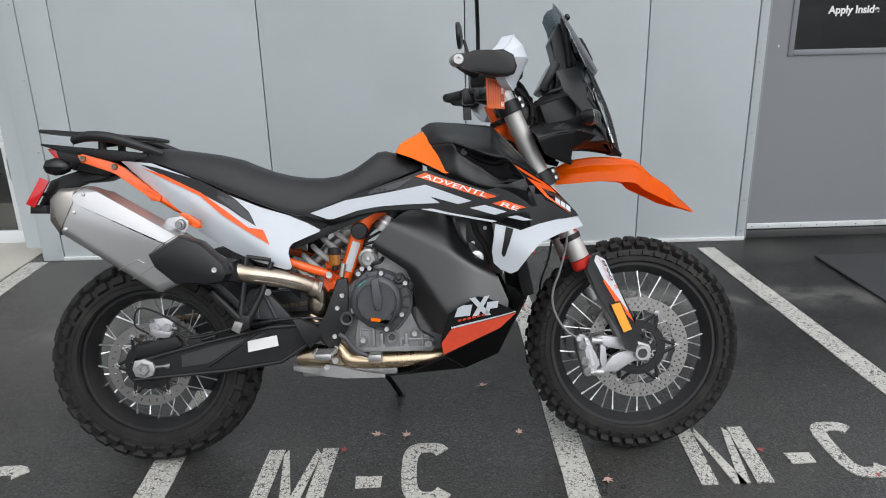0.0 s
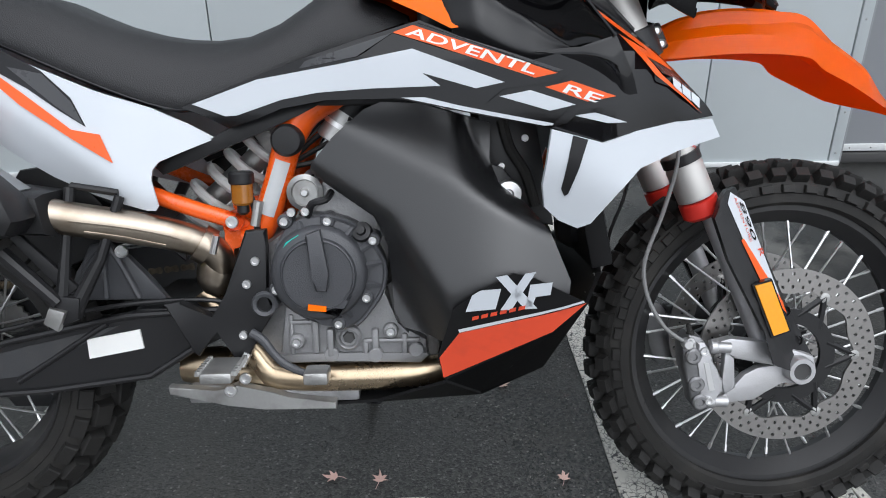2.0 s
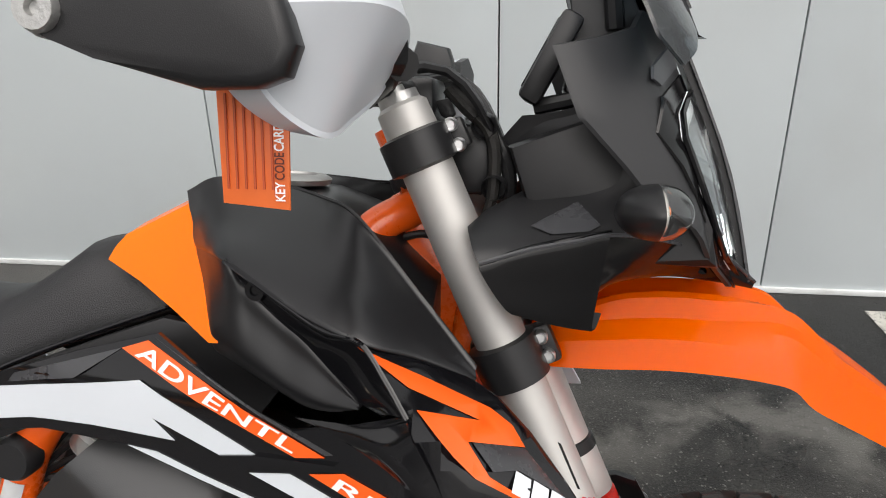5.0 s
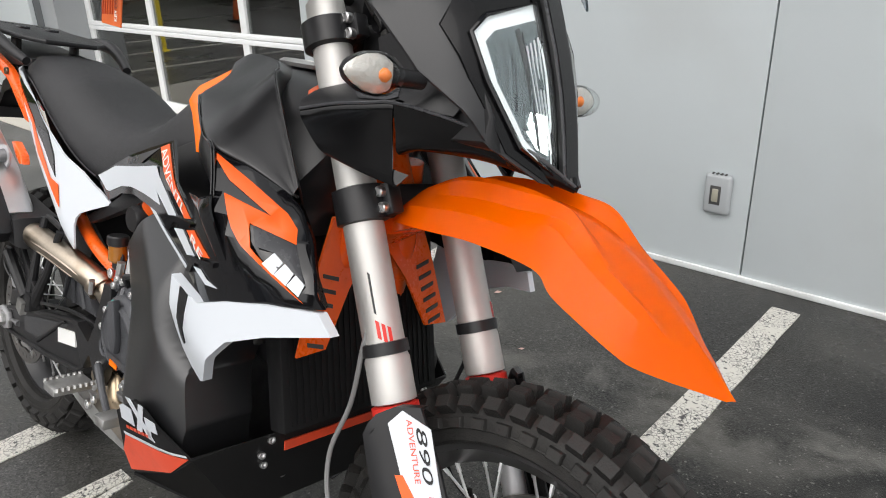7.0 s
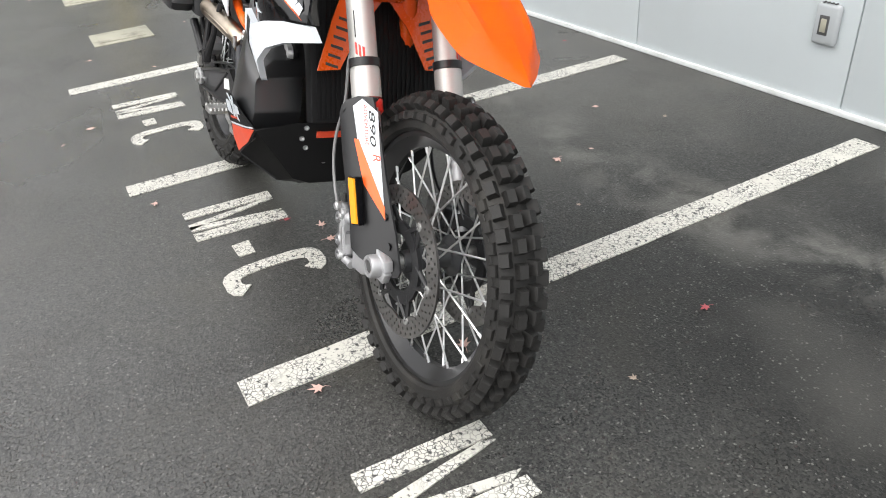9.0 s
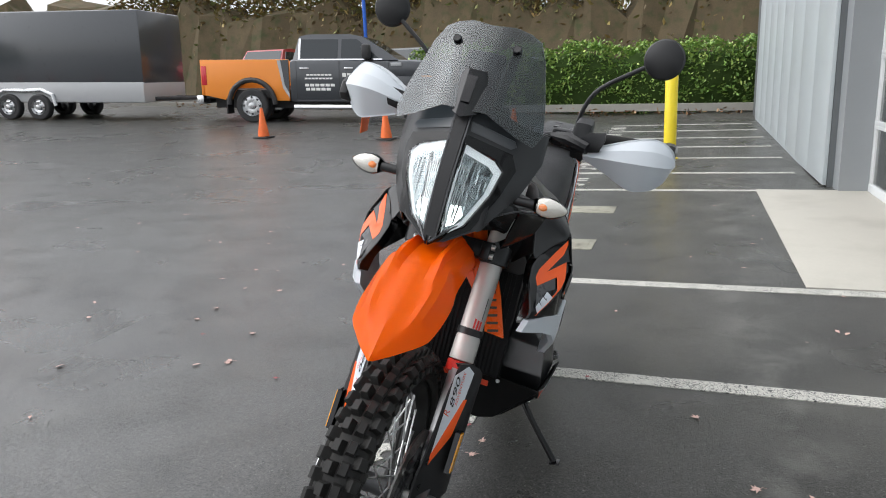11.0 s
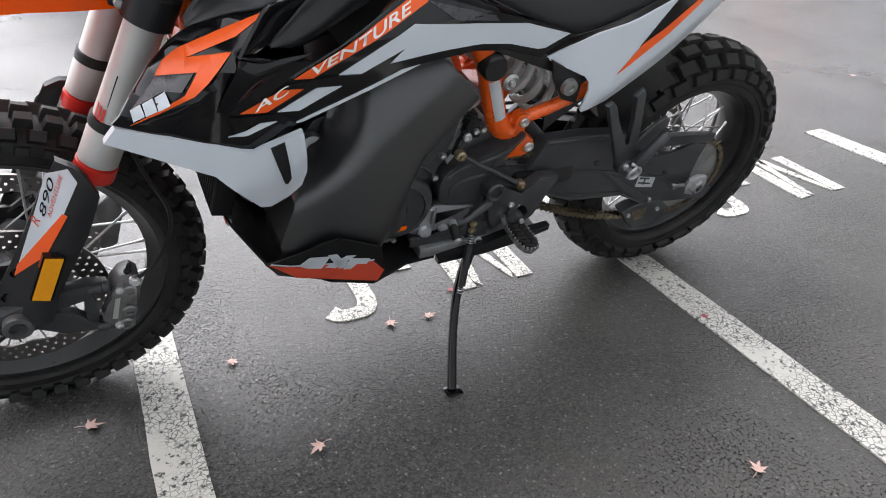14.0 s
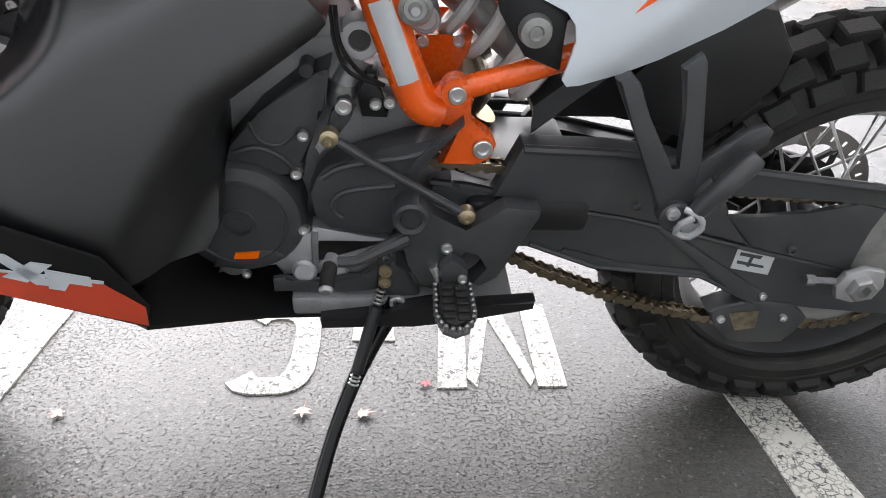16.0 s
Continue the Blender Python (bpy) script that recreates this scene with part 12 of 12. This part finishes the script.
kerb([(-16.75, -16.0), (-16.75, -6.0), (-16.75, 9.0)], M_KERB, "worn concrete kerb before the hedge")
kerb([(x, y + 0.7) for x, y in SOUTH][::-1], M_KERB, "worn concrete kerb at the far edge")
litter_band(WEST, 0.35, 4)
litter_band([(-16.5, -14), (-16.4, -6), (-16.5, 8)], 0.25, 14)
litter_band([(x, y + 0.5) for x, y in SOUTH], 0.3, 24)
def wooded_bank(points, h, label):
    """The dense brown wood on the bank that closes the lot, an uneven slope."""
    rnd = random.Random(77)
    secs = []
    for (x0, y0), (x1, y1) in zip(points, points[1:]):
        n = Vector((y0 - y1, x1 - x0, 0)).normalized()
        m = int(math.hypot(x1 - x0, y1 - y0) / 0.8)
        for k in range(m):
            x, y = x0 + (x1 - x0) * k / m, y0 + (y1 - y0) * k / m
            z, hh = ground_z(x, y) - 0.3, h * rnd.uniform(0.75, 1.05)
            secs.append([(x + n.x * d + rnd.uniform(-0.3, 0.3), y + n.y * d + rnd.uniform(-0.3, 0.3), z + hh * f) for d, f in ((0, 0), (0.3, 0.3), (0.5, 0.6), (0.9, 0.85), (1.6, 1.0), (3.0, 0.9), (4.0, 0))])
    tagged(link_mesh("backdrop", skin(secs), M_BANK, smooth=False), label, "woodland", kind="structure")


M_BANK = material("woodland_brown", (0.10, 0.075, 0.040), 0.9, var=0.7, scale=1.6, bump=1.0, bump_scale=9, dirt=(0.05, 0.06, 0.02), dirt_amount=0.9, dirt_scale=3)
wooded_bank([(-28.2, 20), (-28.2, -28), (-24, -37.5), (8, -32.0)], 4.6, "dense brown autumn wood on the bank behind the lot")
thicket("undergrowth", -26.5, -24, -26.5, 16, 5.0, 3400, 31)
thicket("undergrowth", 6, -28.5, -26, -35, 3.2, 2400, 32)
rt = random.Random(77)
for k in range(9):
    tree(-27.5 + rt.uniform(-1.5, 1.0), -22 + k * 4.3 + rt.uniform(-1, 1), rt.uniform(6.5, 8.5), rt.uniform(1.8, 2.6), 100 + k)
for k in range(9):
    tree(6 - k * 4.0 + rt.uniform(-1, 1), -30 - k * 0.75 + rt.uniform(-1, 1), rt.uniform(4.5, 6.0), rt.uniform(1.4, 2.0), 200 + k, 1200)
bm = bmesh.new()
tube([(0, 0, 0), (0, 0, 4.0)], 0.06, 10, bm)
post = link_mesh("post", bm, M_BLUE)
post.location = (-21.5, -9.9, ground_z(-21.5, -9.9))
tagged(post, "blue painted steel post beyond the parked cars", "post")
